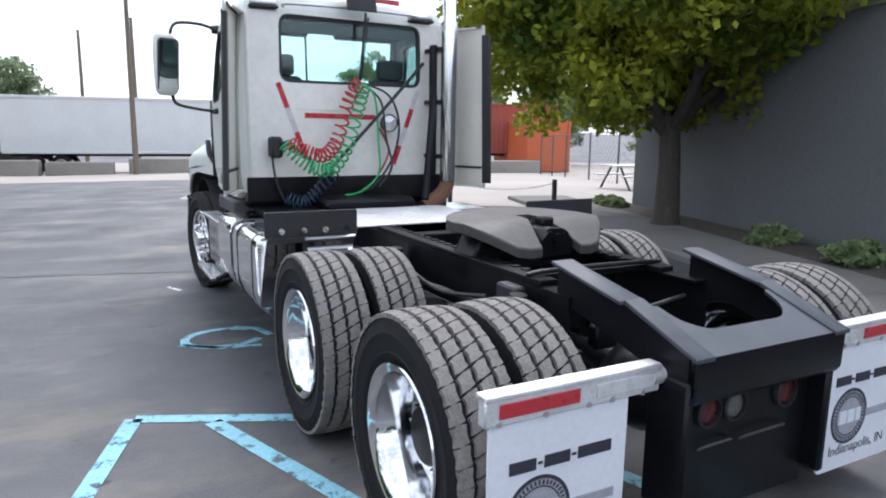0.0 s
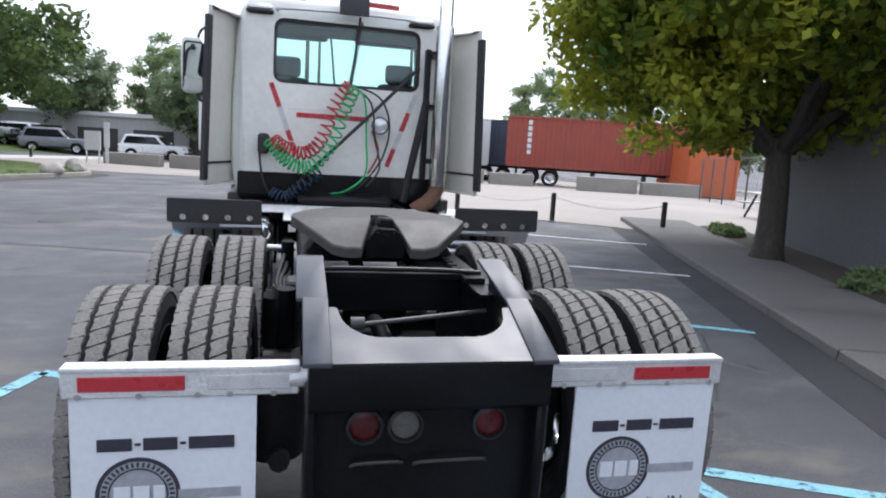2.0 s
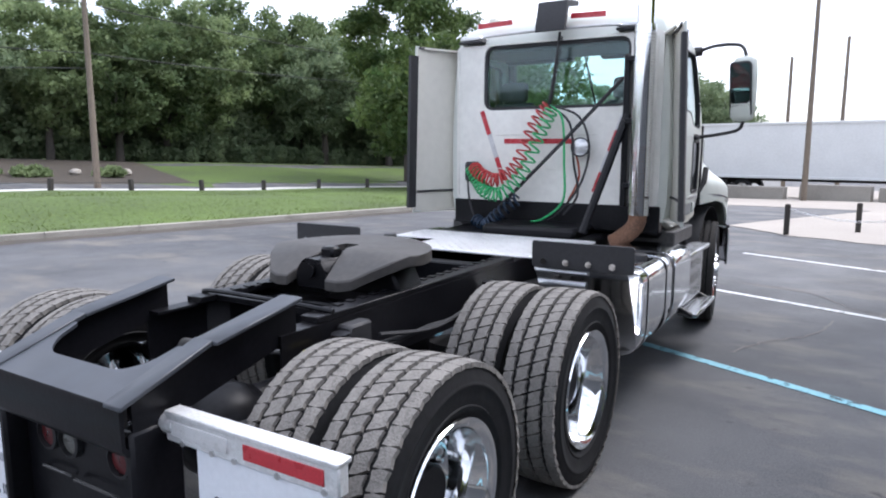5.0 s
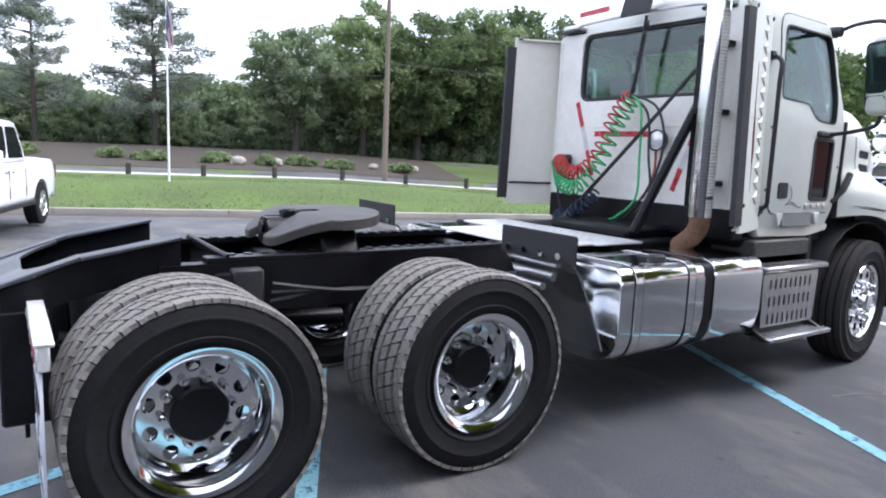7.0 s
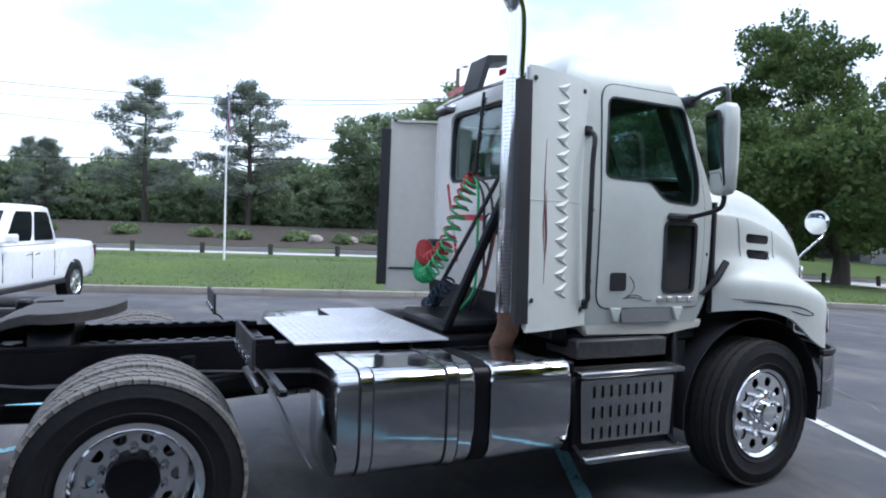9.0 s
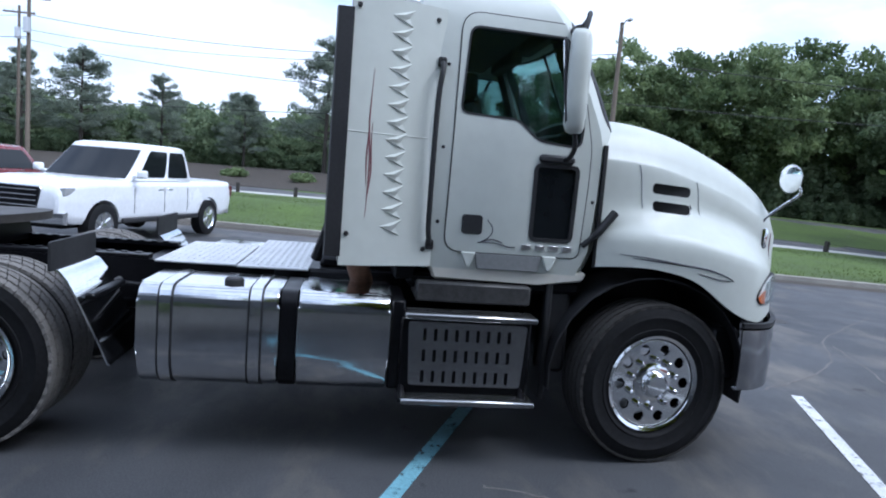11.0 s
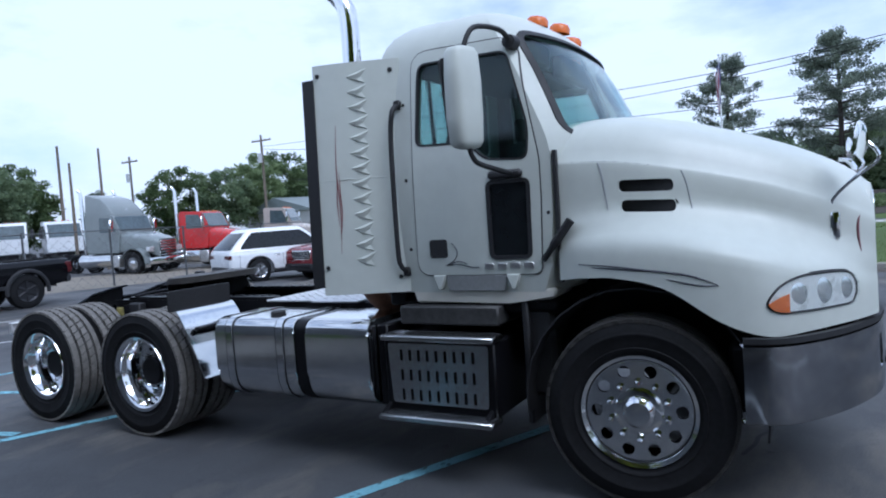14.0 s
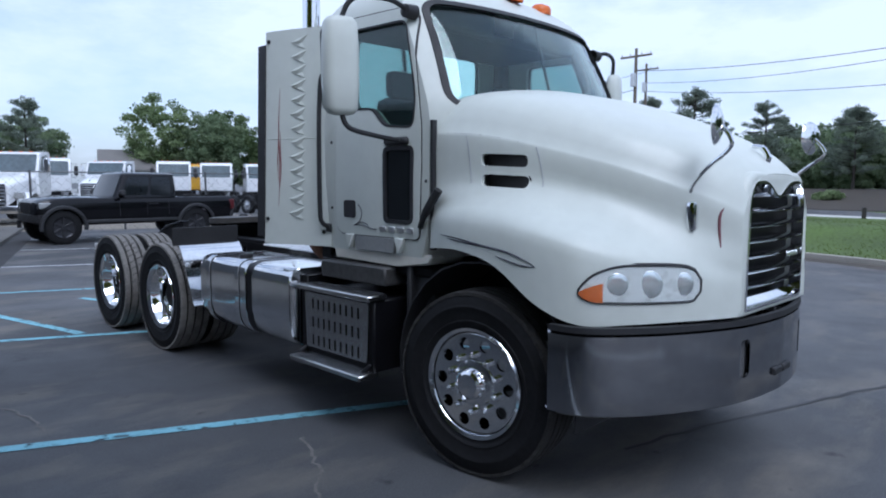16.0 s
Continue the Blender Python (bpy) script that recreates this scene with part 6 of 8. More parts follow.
# painted bays
for k, (a, b, c, w) in enumerate((((-2.04, 1.90), (3.05, -0.45), M_BLUE, 0.10), ((0.0, 4.42), (3.9, 2.68), M_BLUE, 0.10), ((-2.04, 1.90), (-3.15, -1.45), M_BLUE, 0.10),
                                  ((-1.64, 1.66), (-0.82, -0.62), M_BLUE, 0.10), ((-0.2, 0.95), (0.85, -2.25), M_BLUE, 0.10), ((1.55, 0.12), (2.30, -2.95), M_BLUE, 0.10), ((-3.2, -1.45), (1.95, -3.65), M_BLUE, 0.10),
                                  ((-2.46, 1.07), (-2.28, 0.55), M_BLUE, 0.10), ((-0.35, 7.40), (4.9, 5.35), M_WLINE, 0.10), ((0.75, 10.35), (5.8, 8.15), M_WLINE, 0.10),
                                  ((-3.4, -4.9), (0.85, -6.85), M_WLINE, 0.10), ((-4.4, -8.3), (-0.2, -10.2), M_WLINE, 0.10), ((-5.4, -11.6), (-1.2, -13.6), M_WLINE, 0.10))):
    bm = B()
    line_strip(bm, fine(a, b), w)
    solo("bay_line", bm, c, "worn light blue bay line on asphalt" if c is M_BLUE else "worn white bay line on asphalt", "road marking", "bay lines")
bm = B()
c0 = Vector((-1.28, 3.28))
line_strip(bm, [(c0.x + 0.30 * math.cos(radians(a)), c0.y + 0.24 * math.sin(radians(a))) for a in range(40, 330, 12)], 0.07)
line_strip(bm, [(-1.15, 3.55), (-0.98, 3.42), (-0.92, 3.2)], 0.07)
line_strip(bm, [(-1.62, 3.22), (-1.35, 3.02), (-1.05, 2.96)], 0.06)
solo("bay_symbol", bm, M_BLUE, "worn light blue painted wheelchair bay symbol", "road marking")
bm = B()
line_strip(bm, [(-1.48, 5.35), (-1.38, 5.12)], 0.05)
solo("paint_tick", bm, M_WLINE, "short worn white paint mark", "road marking")


def crack(pts, w, m=M_PATCH):
    bm = B()
    out = []
    for p in curve_pts([(*q, 0) for q in pts], 10):
        out.append((p.x + random.uniform(-0.02, 0.02), p.y + random.uniform(-0.02, 0.02)))
    line_strip(bm, out, w, 0.004)
    return solo("asphalt_crack", bm, m, "thin crack in the asphalt", "crack", "asphalt cracks")


M_PALECRACK = mat("pale_crack", (0.16, 0.15, 0.14), 0.95, var=0.3, coarse=6, fine=60)
crack([(-8.5, 9.0), (-5.5, 7.6), (-3.1, 6.7), (-1.4, 6.15), (0.2, 5.7)], 0.03)
crack([(2.2, 5.9), (2.05, 5.2), (1.7, 4.7), (1.5, 4.2)], 0.02, M_PALECRACK)
crack([(3.0, 6.4), (2.4, 6.6), (1.9, 7.3), (0.9, 7.7), (-0.6, 8.6), (-2.5, 9.4)], 0.02, M_PALECRACK)
crack([(-0.5, 7.2), (-1.5, 8.6), (-3.0, 9.7), (-5.0, 12.0)], 0.02, M_PALECRACK)
crack([(3.2, 1.6), (2.7, 2.3), (2.6, 3.0)], 0.016, M_PALECRACK)
crack([(2.4, 1.1), (3.0, 2.0), (3.4, 3.1), (3.3, 4.2)], 0.018)
bm = B()
prism(bm, rpoly([(-0.32, -0.32), (0.32, -0.32), (0.32, 0.32), (-0.32, 0.32)], 0.3, 6), "z", -0.02, 0.006)
solo("manhole_cover", bm, M_PLATE, "round worn metal manhole cover in the asphalt", "manhole cover", m=Matrix.Translation(on_ground(-6.9, 7.9)))

# pale yard ahead, and the road beyond the grass
def yard_edge(r):
    """The ragged near edge of the gravel, a little before the bollards."""
    line = ((-4.6, 14.2), (-2.9, 13.1), (-0.53, 12.85), (1.65, 12.27), (3.93, 11.62), (5.6, 11.2), (7.5, 13.0), (60, 13.0))
    for (r0, s0), (r1, s1) in zip(line, line[1:]):
        if r <= r1:
            return s0 + (s1 - s0) * (r - r0) / (r1 - r0) + 0.10 * noise.noise(Vector((r * 1.7, 3.0, 0)))
    return 13.0


bm = B()
yard_rs = steps(-4.6, 8, 60) + steps(9, 60, 20)
grid_sheet(bm, [[on_ground(r, yard_edge(r) + (60 - yard_edge(r)) * (k / 16) ** 2, 0.010) for r in yard_rs] for k in range(17)])
solo("yard", bm, M_YARD, "pale dusty gravel yard", kind="structure", angle=60)
ground_sheet("yard_apron", steps(-28.7, -4.6, 16), [24.4, 25.5, 27, 30, 34, 38, 44, 52, 60], M_YARD, 0.009, "pale dusty concrete apron")
ground_sheet("road", [-28.4, -27, -25.8, -24.6], steps(-90, 60, 70), M_CONCP, 0.012, "pale concrete road beyond the grass")
# chained bollards along the gravel
bm = B()
cyl(bm, (0, 0, 0), (0, 0, 0.60), 0.055, 14)
lathe(bm, [(0.60, 0.058), (0.625, 0.050), (0.64, 0.0001)], 14, pose(0, 0, 0, 0, -90, 0))
me_post = mesh_of("bollard", bm, M_DARKPOST)
BOL = [(-2.9, 13.2), (-0.53, 12.99), (1.65, 12.4), (3.93, 11.75)]
for i, (r, s) in enumerate(BOL):
    solo("bollard", me_post, None, "short dark bollard with a hanging chain", "bollard", "chained bollards", m=Matrix.Translation(on_ground(r, s, 0.0)))
for (r0, s0), (r1, s1) in zip(BOL, BOL[1:]):
    a, b = on_ground(r0, s0, 0.55), on_ground(r1, s1, 0.55)
    pts = [a.lerp(b, i / 24) - Vector((0, 0, 0.17 * (1 - (2 * i / 24 - 1) ** 2))) for i in range(25)]
    bm = B()
    for i, (p, q) in enumerate(zip(pts, pts[1:])):
        d = (q - p)
        n = Vector((0, 0, 0.011)) if i % 2 else Vector((-d.y, d.x, 0)).normalized() * 0.011
        tube(bm, [p - d * 0.1 + n, p + d * 0.5 + n * 1.6, q + d * 0.1 + n, q + d * 0.1 - n, p + d * 0.5 - n * 1.6, p - d * 0.1 - n, p - d * 0.1 + n], 0.005, 4, False)
    solo("bollard_chain", bm, M_STEEL, "sagging steel chain between bollards", "chain", "bollard chains")
solo("bollard", me_post, None, "short dark bollard standing alone", "bollard", m=Matrix.Translation(on_ground(-2.13, 14.95)))

# grass strip with its kerb
GR, GS0, GS1 = -14.1, -70, 24.0


def tip(s):
    """The strip narrows to a rounded end."""
    return GR - (0 if s < 19 else (s - 19) ** 2 * 0.12)


def mound(r, s):
    """The lawn swells before the road, most where the flagpole stands."""
    return 0.36 * math.exp(-((r + 18.4) / 2.4) ** 2) * (1.0 - 0.8 * min(max((s - 4.0) / 8.0, 0.0), 1.0))


bm = B()
rows = []
for s in steps(GS0, GS1, 90):
    r1 = tip(s) - 0.18
    row = []
    for k in range(19):
        r = -24.5 + (r1 + 24.5) * k / 18
        row.append(on_ground(r, s, 0.115 + mound(r, s) * min(1.0, (r1 - r) / 2.0) + 0.03 * math.sin(math.pi * k / 18) + 0.02 * noise.noise(LS(r, s) * 0.7)))
    rows.append(row)
grid_sheet(bm, rows)
solo("lawn", bm, M_GRASS_G, "mown green grass strip beside the lot", kind="structure", angle=60)
for i in range(47):
    s0, s1 = GS1 - (i + 1) * 2.0, GS1 - i * 2.0
    bm = B()
    rows = []
    for s in steps(s0 + 0.012, s1 - 0.012, 4):
        r = tip(s)
        rows.append([on_ground(r, s, -0.03), on_ground(r - 0.008, s, 0.125), on_ground(r - 0.03, s, 0.14), on_ground(r - 0.17, s, 0.14), on_ground(r - 0.18, s, -0.03)])
    grid_sheet(bm, rows)
    if i == 0:
        lawn_kerb = thing("lawn_kerb", "weathered concrete kerb along the grass", "kerb", kind="structure")
    part("kerb_stone", bm, M_CURB, lawn_kerb, angle=25)
bm = B()
grid_sheet(bm, [[on_ground(tip(s) + 0.02, s, 0.012), on_ground(tip(s) + 0.35, s, 0.008), on_ground(tip(s) + 0.75 + 0.2 * noise.noise(Vector((s * 0.6, 0, 0))), s, 0.004)] for s in steps(-60, 22.5, 120)])
solo("gutter_dirt", bm, M_DIRT, "strip of brown dirt along the lawn kerb", kind="structure")
rng = np.random.default_rng(4)
N = 42000
gs = rng.uniform(-24, 23, N)
gr = np.array([rng.uniform(-23.5, tip(s) - 0.2) for s in gs])
verts, faces = [], []
for r, s in zip(gr, gs):
    base = on_ground(r, s, 0.12 + mound(r, s) * min(1.0, (tip(s) - 0.18 - r) / 2.0))
    a, h, w, le = rng.uniform(0, 6.28), rng.uniform(0.02, 0.055), rng.uniform(0.01, 0.022), rng.uniform(-0.05, 0.05)
    dx, dy = math.cos(a) * w, math.sin(a) * w
    b = len(verts)
    verts += [(base.x - dx, base.y - dy, base.z), (base.x + dx, base.y + dy, base.z), (base.x + le, base.y + le * math.sin(a), base.z + h)]
    faces.append((b, b + 1, b + 2))
tagged(new("grass_blades", raw_mesh("grass_blades", verts, faces, M_GRASS)), "short mown grass blades on the lawn", "grass", kind="stuff")
# dry stones at the tip and in the bed
def rock(r, s, size, sq=0.65):
    bm = B()
    bmesh.ops.create_icosphere(bm, subdivisions=3, radius=1.0)
    off = Vector((r * 3.1, s * 1.7, size))
    for v in bm.verts:
        k = 1 + 0.28 * noise.noise(v.co * 1.3 + off) + 0.08 * noise.noise(v.co * 4 + off)
        v.co = Vector((v.co.x * k * size, v.co.y * k * size * 0.8, v.co.z * k * size * sq))
    return solo("boulder", bm, M_ROCK, "rounded tan field stone on the grass", "rock", "landscape stones", m=Matrix.Translation(on_ground(r, s, 0.1 + size * sq * 0.45)) @ pose(0, 0, 0, 0, 0, r * 40))


for r, s, z in ((-14.4, 18.6, 0.42), (-15.2, 21.2, 0.36), (-16.6, 23.2, 0.4), (-33.2, -0.1, 0.42), (-33.3, 1.9, 0.36), (-34, 9.5, 0.3), (-34, 7.2, 0.26)):
    rock(r, s, z)

# low posts with a cable along the road
bm = B()
box(bm, (-0.075, -0.075, 0), (0.075, 0.075, 0.46), 0.012)
me_rp = mesh_of("roadside_post", bm, M_DARKPOST)
posts = [(-24.4, 31.4 - 2.72 * i) for i in range(29)]
for r, s in posts:
    solo("roadside_post", me_rp, None, "short dark wooden roadside post", "post", "roadside posts", m=Matrix.Translation(on_ground(r, s, 0.08)) @ pose(0, 0, 0, random.uniform(-3, 3), random.uniform(-3, 3), 17))
bm = B()
for (r0, s0), (r1, s1) in zip(posts, posts[1:]):
    tube(bm, [on_ground(r0 - 0.08, s0, 0.42), on_ground(r0 - 0.08, (s0 + s1) / 2, 0.39), on_ground(r1 - 0.08, s1, 0.42)], 0.008, 4, False)
solo("post_cable", bm, M_WIRE, "thin cable strung along the roadside posts", "cable")

# pavement, bed and the grey building on the off side
KR = 3.35
M_GUTTER = mat("dark_gutter_patch", (0.032, 0.032, 0.034), 0.9, var=0.3, coarse=1.5, fine=70, bump=0.3)
ground_sheet("gutter", [KR - 0.5, KR - 0.25, KR + 0.01], steps(-18, 12.8, 40), M_GUTTER, 0.004, "dark patched asphalt gutter")
pavement = thing("pavement", "grey concrete pavement slabs beside the building", "pavement", kind="structure")
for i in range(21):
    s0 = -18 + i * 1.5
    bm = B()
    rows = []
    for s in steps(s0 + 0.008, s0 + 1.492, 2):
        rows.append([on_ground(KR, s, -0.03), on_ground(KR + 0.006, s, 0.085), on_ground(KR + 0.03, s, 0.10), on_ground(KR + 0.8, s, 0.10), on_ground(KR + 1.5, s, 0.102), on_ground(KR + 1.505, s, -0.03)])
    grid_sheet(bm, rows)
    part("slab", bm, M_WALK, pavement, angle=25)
bm = B()
rows = []
for s in steps(-18, 12.6, 60):
    rows.append([on_ground(KR + 1.49 + 1.0 * k / 5, s, 0.07 + 0.05 * math.sin(math.pi * k / 5) + 0.02 * noise.noise(LS(k, s) * 3)) for k in range(6)])
grid_sheet(bm, rows)
solo("planting_bed", bm, M_MULCH, "dark mulch bed along the building wall", kind="structure")
WR, WS0, WS1, WH = 5.85, -18.0, 11.75, 3.38
bld = thing("grey_building", "low grey painted block building with a flat roof", "building")


def lot_box(r0, r1, s0, s1, z0, z1, bev=0.0):
    bm = B()
    box(bm, (r0, s0, z0), (r1, s1, z1), bev)
    bmesh.ops.transform(bm, matrix=Matrix(((0.955, 0.296, 0, 0), (-0.296, 0.955, 0, 0), (0, 0, 1, 0), (0, 0, 0, 1))), verts=bm.verts)
    return bm


part("wall", lot_box(WR, WR + 0.2, WS0, WS1, -0.3, WH), M_WALL, bld)
part("wall", lot_box(WR + 0.2, 16, WS1 - 0.2, WS1, -0.3, WH), M_WALL, bld)
part("wall", lot_box(WR + 0.2, 16, WS0, WS0 + 0.2, -0.3, WH), M_WALL, bld)
part("wall", lot_box(15.8, 16, WS0 + 0.2, WS1 - 0.2, -0.3, WH), M_WALL, bld)
part("roof", lot_box(WR - 0.05, 16.05, WS0 - 0.05, WS1 + 0.05, WH, WH + 0.14, 0.01), M_STEEL, bld, "grey metal roof edge")


# ---- trees ----
def limb(bm, p, d, ln, r, depth, rng, ends, gnarl=0.25):
    pts, rs = [Vector(p)], [r]
    d = Vector(d).normalized()
    n = 5
    for i in range(n):
        d = (d + Vector((rng.uniform(-gnarl, gnarl), rng.uniform(-gnarl, gnarl), rng.uniform(-0.05, gnarl * 0.8)))).normalized()
        pts.append(pts[-1] + d * ln / n)
        rs.append(r * (1 - 0.62 * (i + 1) / n))
    tube(bm, pts, rs, 7 if r > 0.05 else 5)
    ends.append((pts[-1], ln))
    ends.append((pts[-3], ln))
    if depth:
        for k in range(3):
            a = rng.uniform(0, 6.28)
            nd = (d + Vector((math.cos(a), math.sin(a), rng.uniform(-0.1, 0.5))) * 0.9).normalized()
            limb(bm, pts[2 + k], nd, ln * rng.uniform(0.5, 0.72), rs[2 + k] * 0.7, depth - 1, rng, ends, gnarl)


def leaves(centres, spread, count, size, rng, keep=None):
    """Small four-sided leaves strewn in clumps round the centres."""
    C = np.array([[*c] for c in centres])
    idx = rng.integers(0, len(C), count)
    v = rng.normal(size=(count, 3))
    v /= np.linalg.norm(v, axis=1)[:, None]
    rad = spread * rng.uniform(0.15, 1.0, count) ** 0.6
    P = C[idx] + v * (rad * rng.uniform(0.75, 1.2, count))[:, None] * np.array([1, 1, 0.7])
    if keep is not None:
        P = P[keep(P)]
    n = len(P)
    a = rng.normal(size=(n, 3)) + np.array([0, 0, 0.25])
    a /= np.linalg.norm(a, axis=1)[:, None]
    b = np.cross(a, rng.normal(size=(n, 3)))
    b /= np.linalg.norm(b, axis=1)[:, None]
    sz = size * rng.uniform(0.6, 1.35, n)[:, None]
    V = np.stack([P - a * sz, P + b * sz * 0.55, P + a * sz, P - b * sz * 0.55], 1).reshape(-1, 3)
    return V.tolist(), [(4 * i, 4 * i + 1, 4 * i + 2, 4 * i + 3) for i in range(n)]


def broad_tree(seed, height, trunk_h, r_trunk, crown_c, crown_r, clumps, spread, count, size, leaf, keep=None, low=0.0):
    rng = np.random.default_rng(seed)
    bm = B()
    tube(bm, [(0, 0, -0.1), (0.02, 0, 0.15), (0.03, 0.02, trunk_h * 0.55), (0, 0.05, trunk_h)], [r_trunk * 1.5, r_trunk * 1.1, r_trunk * 0.92, r_trunk * 0.8], 12)
    ends = []
    for k in range(7):
        a = k * 2.4 + rng.uniform(-0.4, 0.4)
        limb(bm, (0, 0.05, trunk_h * rng.uniform(0.8, 1.0)), (math.cos(a), math.sin(a), rng.uniform(0.5, 1.3)), crown_r[0] * rng.uniform(0.65, 0.95), r_trunk * 0.5, 1, rng, ends)
    me_t = mesh_of("trunk", bm, M_BARK, 60)
    cs = []
    while len(cs) < clumps:
        v = rng.normal(size=3)
        v /= np.linalg.norm(v)
        rad = rng.uniform(0.25, 1.0) ** 0.45
        bump = 1 + 0.22 * noise.noise(Vector(v) * 2.1 + Vector((seed, 0, 0)))
        p = np.array(crown_c) + v * np.array(crown_r) * rad * bump
        if p[2] > low:
            cs.append(p)
    cs += [np.array(e[0]) for e in ends if np.linalg.norm((np.array(e[0]) - crown_c) / crown_r) < 1.1]
    V, F = leaves(cs, spread, count, size, rng, keep)
    return me_t, raw_mesh("crown", V, F, leaf)


def put_tree(name, meshes, m, label, group=""):
    t = thing(name, label, "tree", group, m)
    part("trunk", meshes[0], None, t)
    part("crown", meshes[1], None, t)
    return t


# the yellow end of the leaf colour paints the crown's highlights
M_LEAF_NEAR = leaf_mat("maple_leaves", (0.060, 0.120, 0.018), (0.42, 0.43, 0.045), 0.5)
# A and B: distance haze is mixed into these paler, greyer greens
M_LEAF_A = leaf_mat("hazed_deep_leaves", (0.115, 0.165, 0.09), (0.25, 0.31, 0.175), 0.5)
M_LEAF_B = leaf_mat("hazed_mid_leaves", (0.14, 0.195, 0.09), (0.30, 0.37, 0.18), 0.5)
M_LEAF_C = leaf_mat("wood_leaves", (0.065, 0.105, 0.045), (0.17, 0.22, 0.095), 0.45)
M_LEAF_D = leaf_mat("deep_green_leaves", (0.045, 0.085, 0.025), (0.13, 0.18, 0.055), 0.4)
# needles lightened and greyed to carry the haze of distance
M_LEAF_P = leaf_mat("hazed_pine_needles", (0.15, 0.185, 0.15), (0.28, 0.32, 0.24), 0.5)

me_near = broad_tree(3, 6.5, 1.9, 0.21, (0.55, 0.75, 4.3), (4.2, 3.9, 2.8), 230, 0.66, 84000, 0.085, M_LEAF_NEAR, lambda P: P[:, 2] > 1.75 + 0.25 * np.sin(P[:, 0] * 2.1) + 0.9 * (P[:, 1] < -1.2) - 0.25 * (P[:, 0] > 0.2), 1.7)
put_tree("shade_tree", me_near, Matrix.Translation((6.95, 6.45, 0.08)), "leafy green tree by the wall, yellow highlights put into its leaf colour")
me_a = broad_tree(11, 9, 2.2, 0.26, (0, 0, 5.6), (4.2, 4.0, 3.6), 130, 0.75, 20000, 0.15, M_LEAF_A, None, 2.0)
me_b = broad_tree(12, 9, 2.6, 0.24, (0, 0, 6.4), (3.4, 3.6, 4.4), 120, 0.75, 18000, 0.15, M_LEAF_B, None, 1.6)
me_c = broad_tree(13, 9, 2.0, 0.26, (0, 0, 6.2), (4.6, 4.2, 4.6), 120, 0.85, 20000, 0.16, M_LEAF_C, None, 0.6)


def pine(seed, h, leaf):
    rng = np.random.default_rng(seed)
    bm = B()
    tube(bm, [(0, 0, -0.2), (0.05, 0, h * 0.4), (-0.05, 0.05, h * 0.97)], [0.22, 0.16, 0.03], 9)
    cs = []
    for k in range(15):
        z = h * (0.20 + 0.78 * k / 15)
        ln = (h * 0.31) * (1 - (k / 15) ** 2.6) * rng.uniform(0.65, 1.15) + 0.6
        for j in range(5):
            if rng.uniform() < 0.16:
                continue
            a = rng.uniform(0, 6.28)
            d = Vector((math.cos(a), math.sin(a), rng.uniform(0.05, 0.30)))
            p = Vector((0, 0, z + rng.uniform(-0.2, 0.2)))
            l2 = ln * rng.uniform(0.6, 1.1)
            tube(bm, [p, p + d * l2 * 0.5, p + d * l2 + Vector((0, 0, 0.1 * l2))], [0.045, 0.03, 0.012], 5)
            for u in (0.45, 0.62, 0.78, 0.92, 1.02):
                cs.append(np.array(p + d * l2 * u + Vector((0, 0, 0.1))) + rng.normal(size=3) * 0.12)
    cs.append(np.array((0, 0, h)))
    V, F = leaves(cs, 0.52, 26000, 0.085, rng)
    return mesh_of("trunk", bm, M_BARK, 60), raw_mesh("crown", V, F, leaf)


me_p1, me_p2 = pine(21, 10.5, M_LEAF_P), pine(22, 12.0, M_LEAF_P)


def plant(meshes, r, s, sc, rot, name="tree", label="leafy green tree beyond the road", group="roadside trees", zoff=0.0):
    put_tree(name, meshes, Matrix.Translation(on_ground(r, s, zoff)) @ pose(0, 0, 0, 0, 0, rot) @ Matrix.Scale(sc, 4), label, group)


# the lone tree on the lawn and the woods across the road
me_tall = broad_tree(17, 13, 3.4, 0.34, (0, 0, 9.4), (3.9, 4.1, 5.9), 170, 0.85, 30000, 0.15, M_LEAF_D, None, 3.0)
plant(me_tall, -31.2, 25.8, 0.95, 120, "tall_tree", "tall full leafy tree at the edge of the road", "")
me_lawn = broad_tree(19, 7, 1.5, 0.34, (0, 0, 4.3), (5.4, 5.4, 2.9), 150, 0.8, 30000, 0.14, M_LEAF_D, None, 1.5)
plant(me_lawn, -22.9, 22.9, 1.06, 40, "lawn_tree", "broad dark green tree with a short trunk on the lawn", "")
for i, (r, s, sc, k) in enumerate(((-43.5, 12.0, 0.94, 2), (-45, 15.5, 0.98, 2), (-45, 18.5, 1.0, 1), (-49, 23, 1.15, 2), (-44, 27.5, 1.05, 0), (-52, 6, 0.8, 1), (-41.5, 3.4, 0.86, 0), (-56, 12, 1.05, 2), (-55, 20, 1.2, 1),
                                    (-43, 33, 1.1, 0), (-42, 40, 1.2, 2), (-52, 34, 1.2, 1), (-43, 8.0, 0.95, 1), (-50, 0.2, 0.5, 1), (-47, 12, 0.9, 0), (-50, 29, 1.1, 2))):
    plant((me_a, me_b, me_c)[k], r, s, sc, 57 * i)
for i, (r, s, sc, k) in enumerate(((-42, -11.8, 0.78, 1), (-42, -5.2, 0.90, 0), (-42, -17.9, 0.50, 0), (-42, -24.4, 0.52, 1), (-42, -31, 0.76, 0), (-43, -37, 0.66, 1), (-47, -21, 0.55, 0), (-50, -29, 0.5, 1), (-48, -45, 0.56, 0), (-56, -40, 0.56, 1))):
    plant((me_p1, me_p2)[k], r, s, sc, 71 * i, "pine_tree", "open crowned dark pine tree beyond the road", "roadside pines")
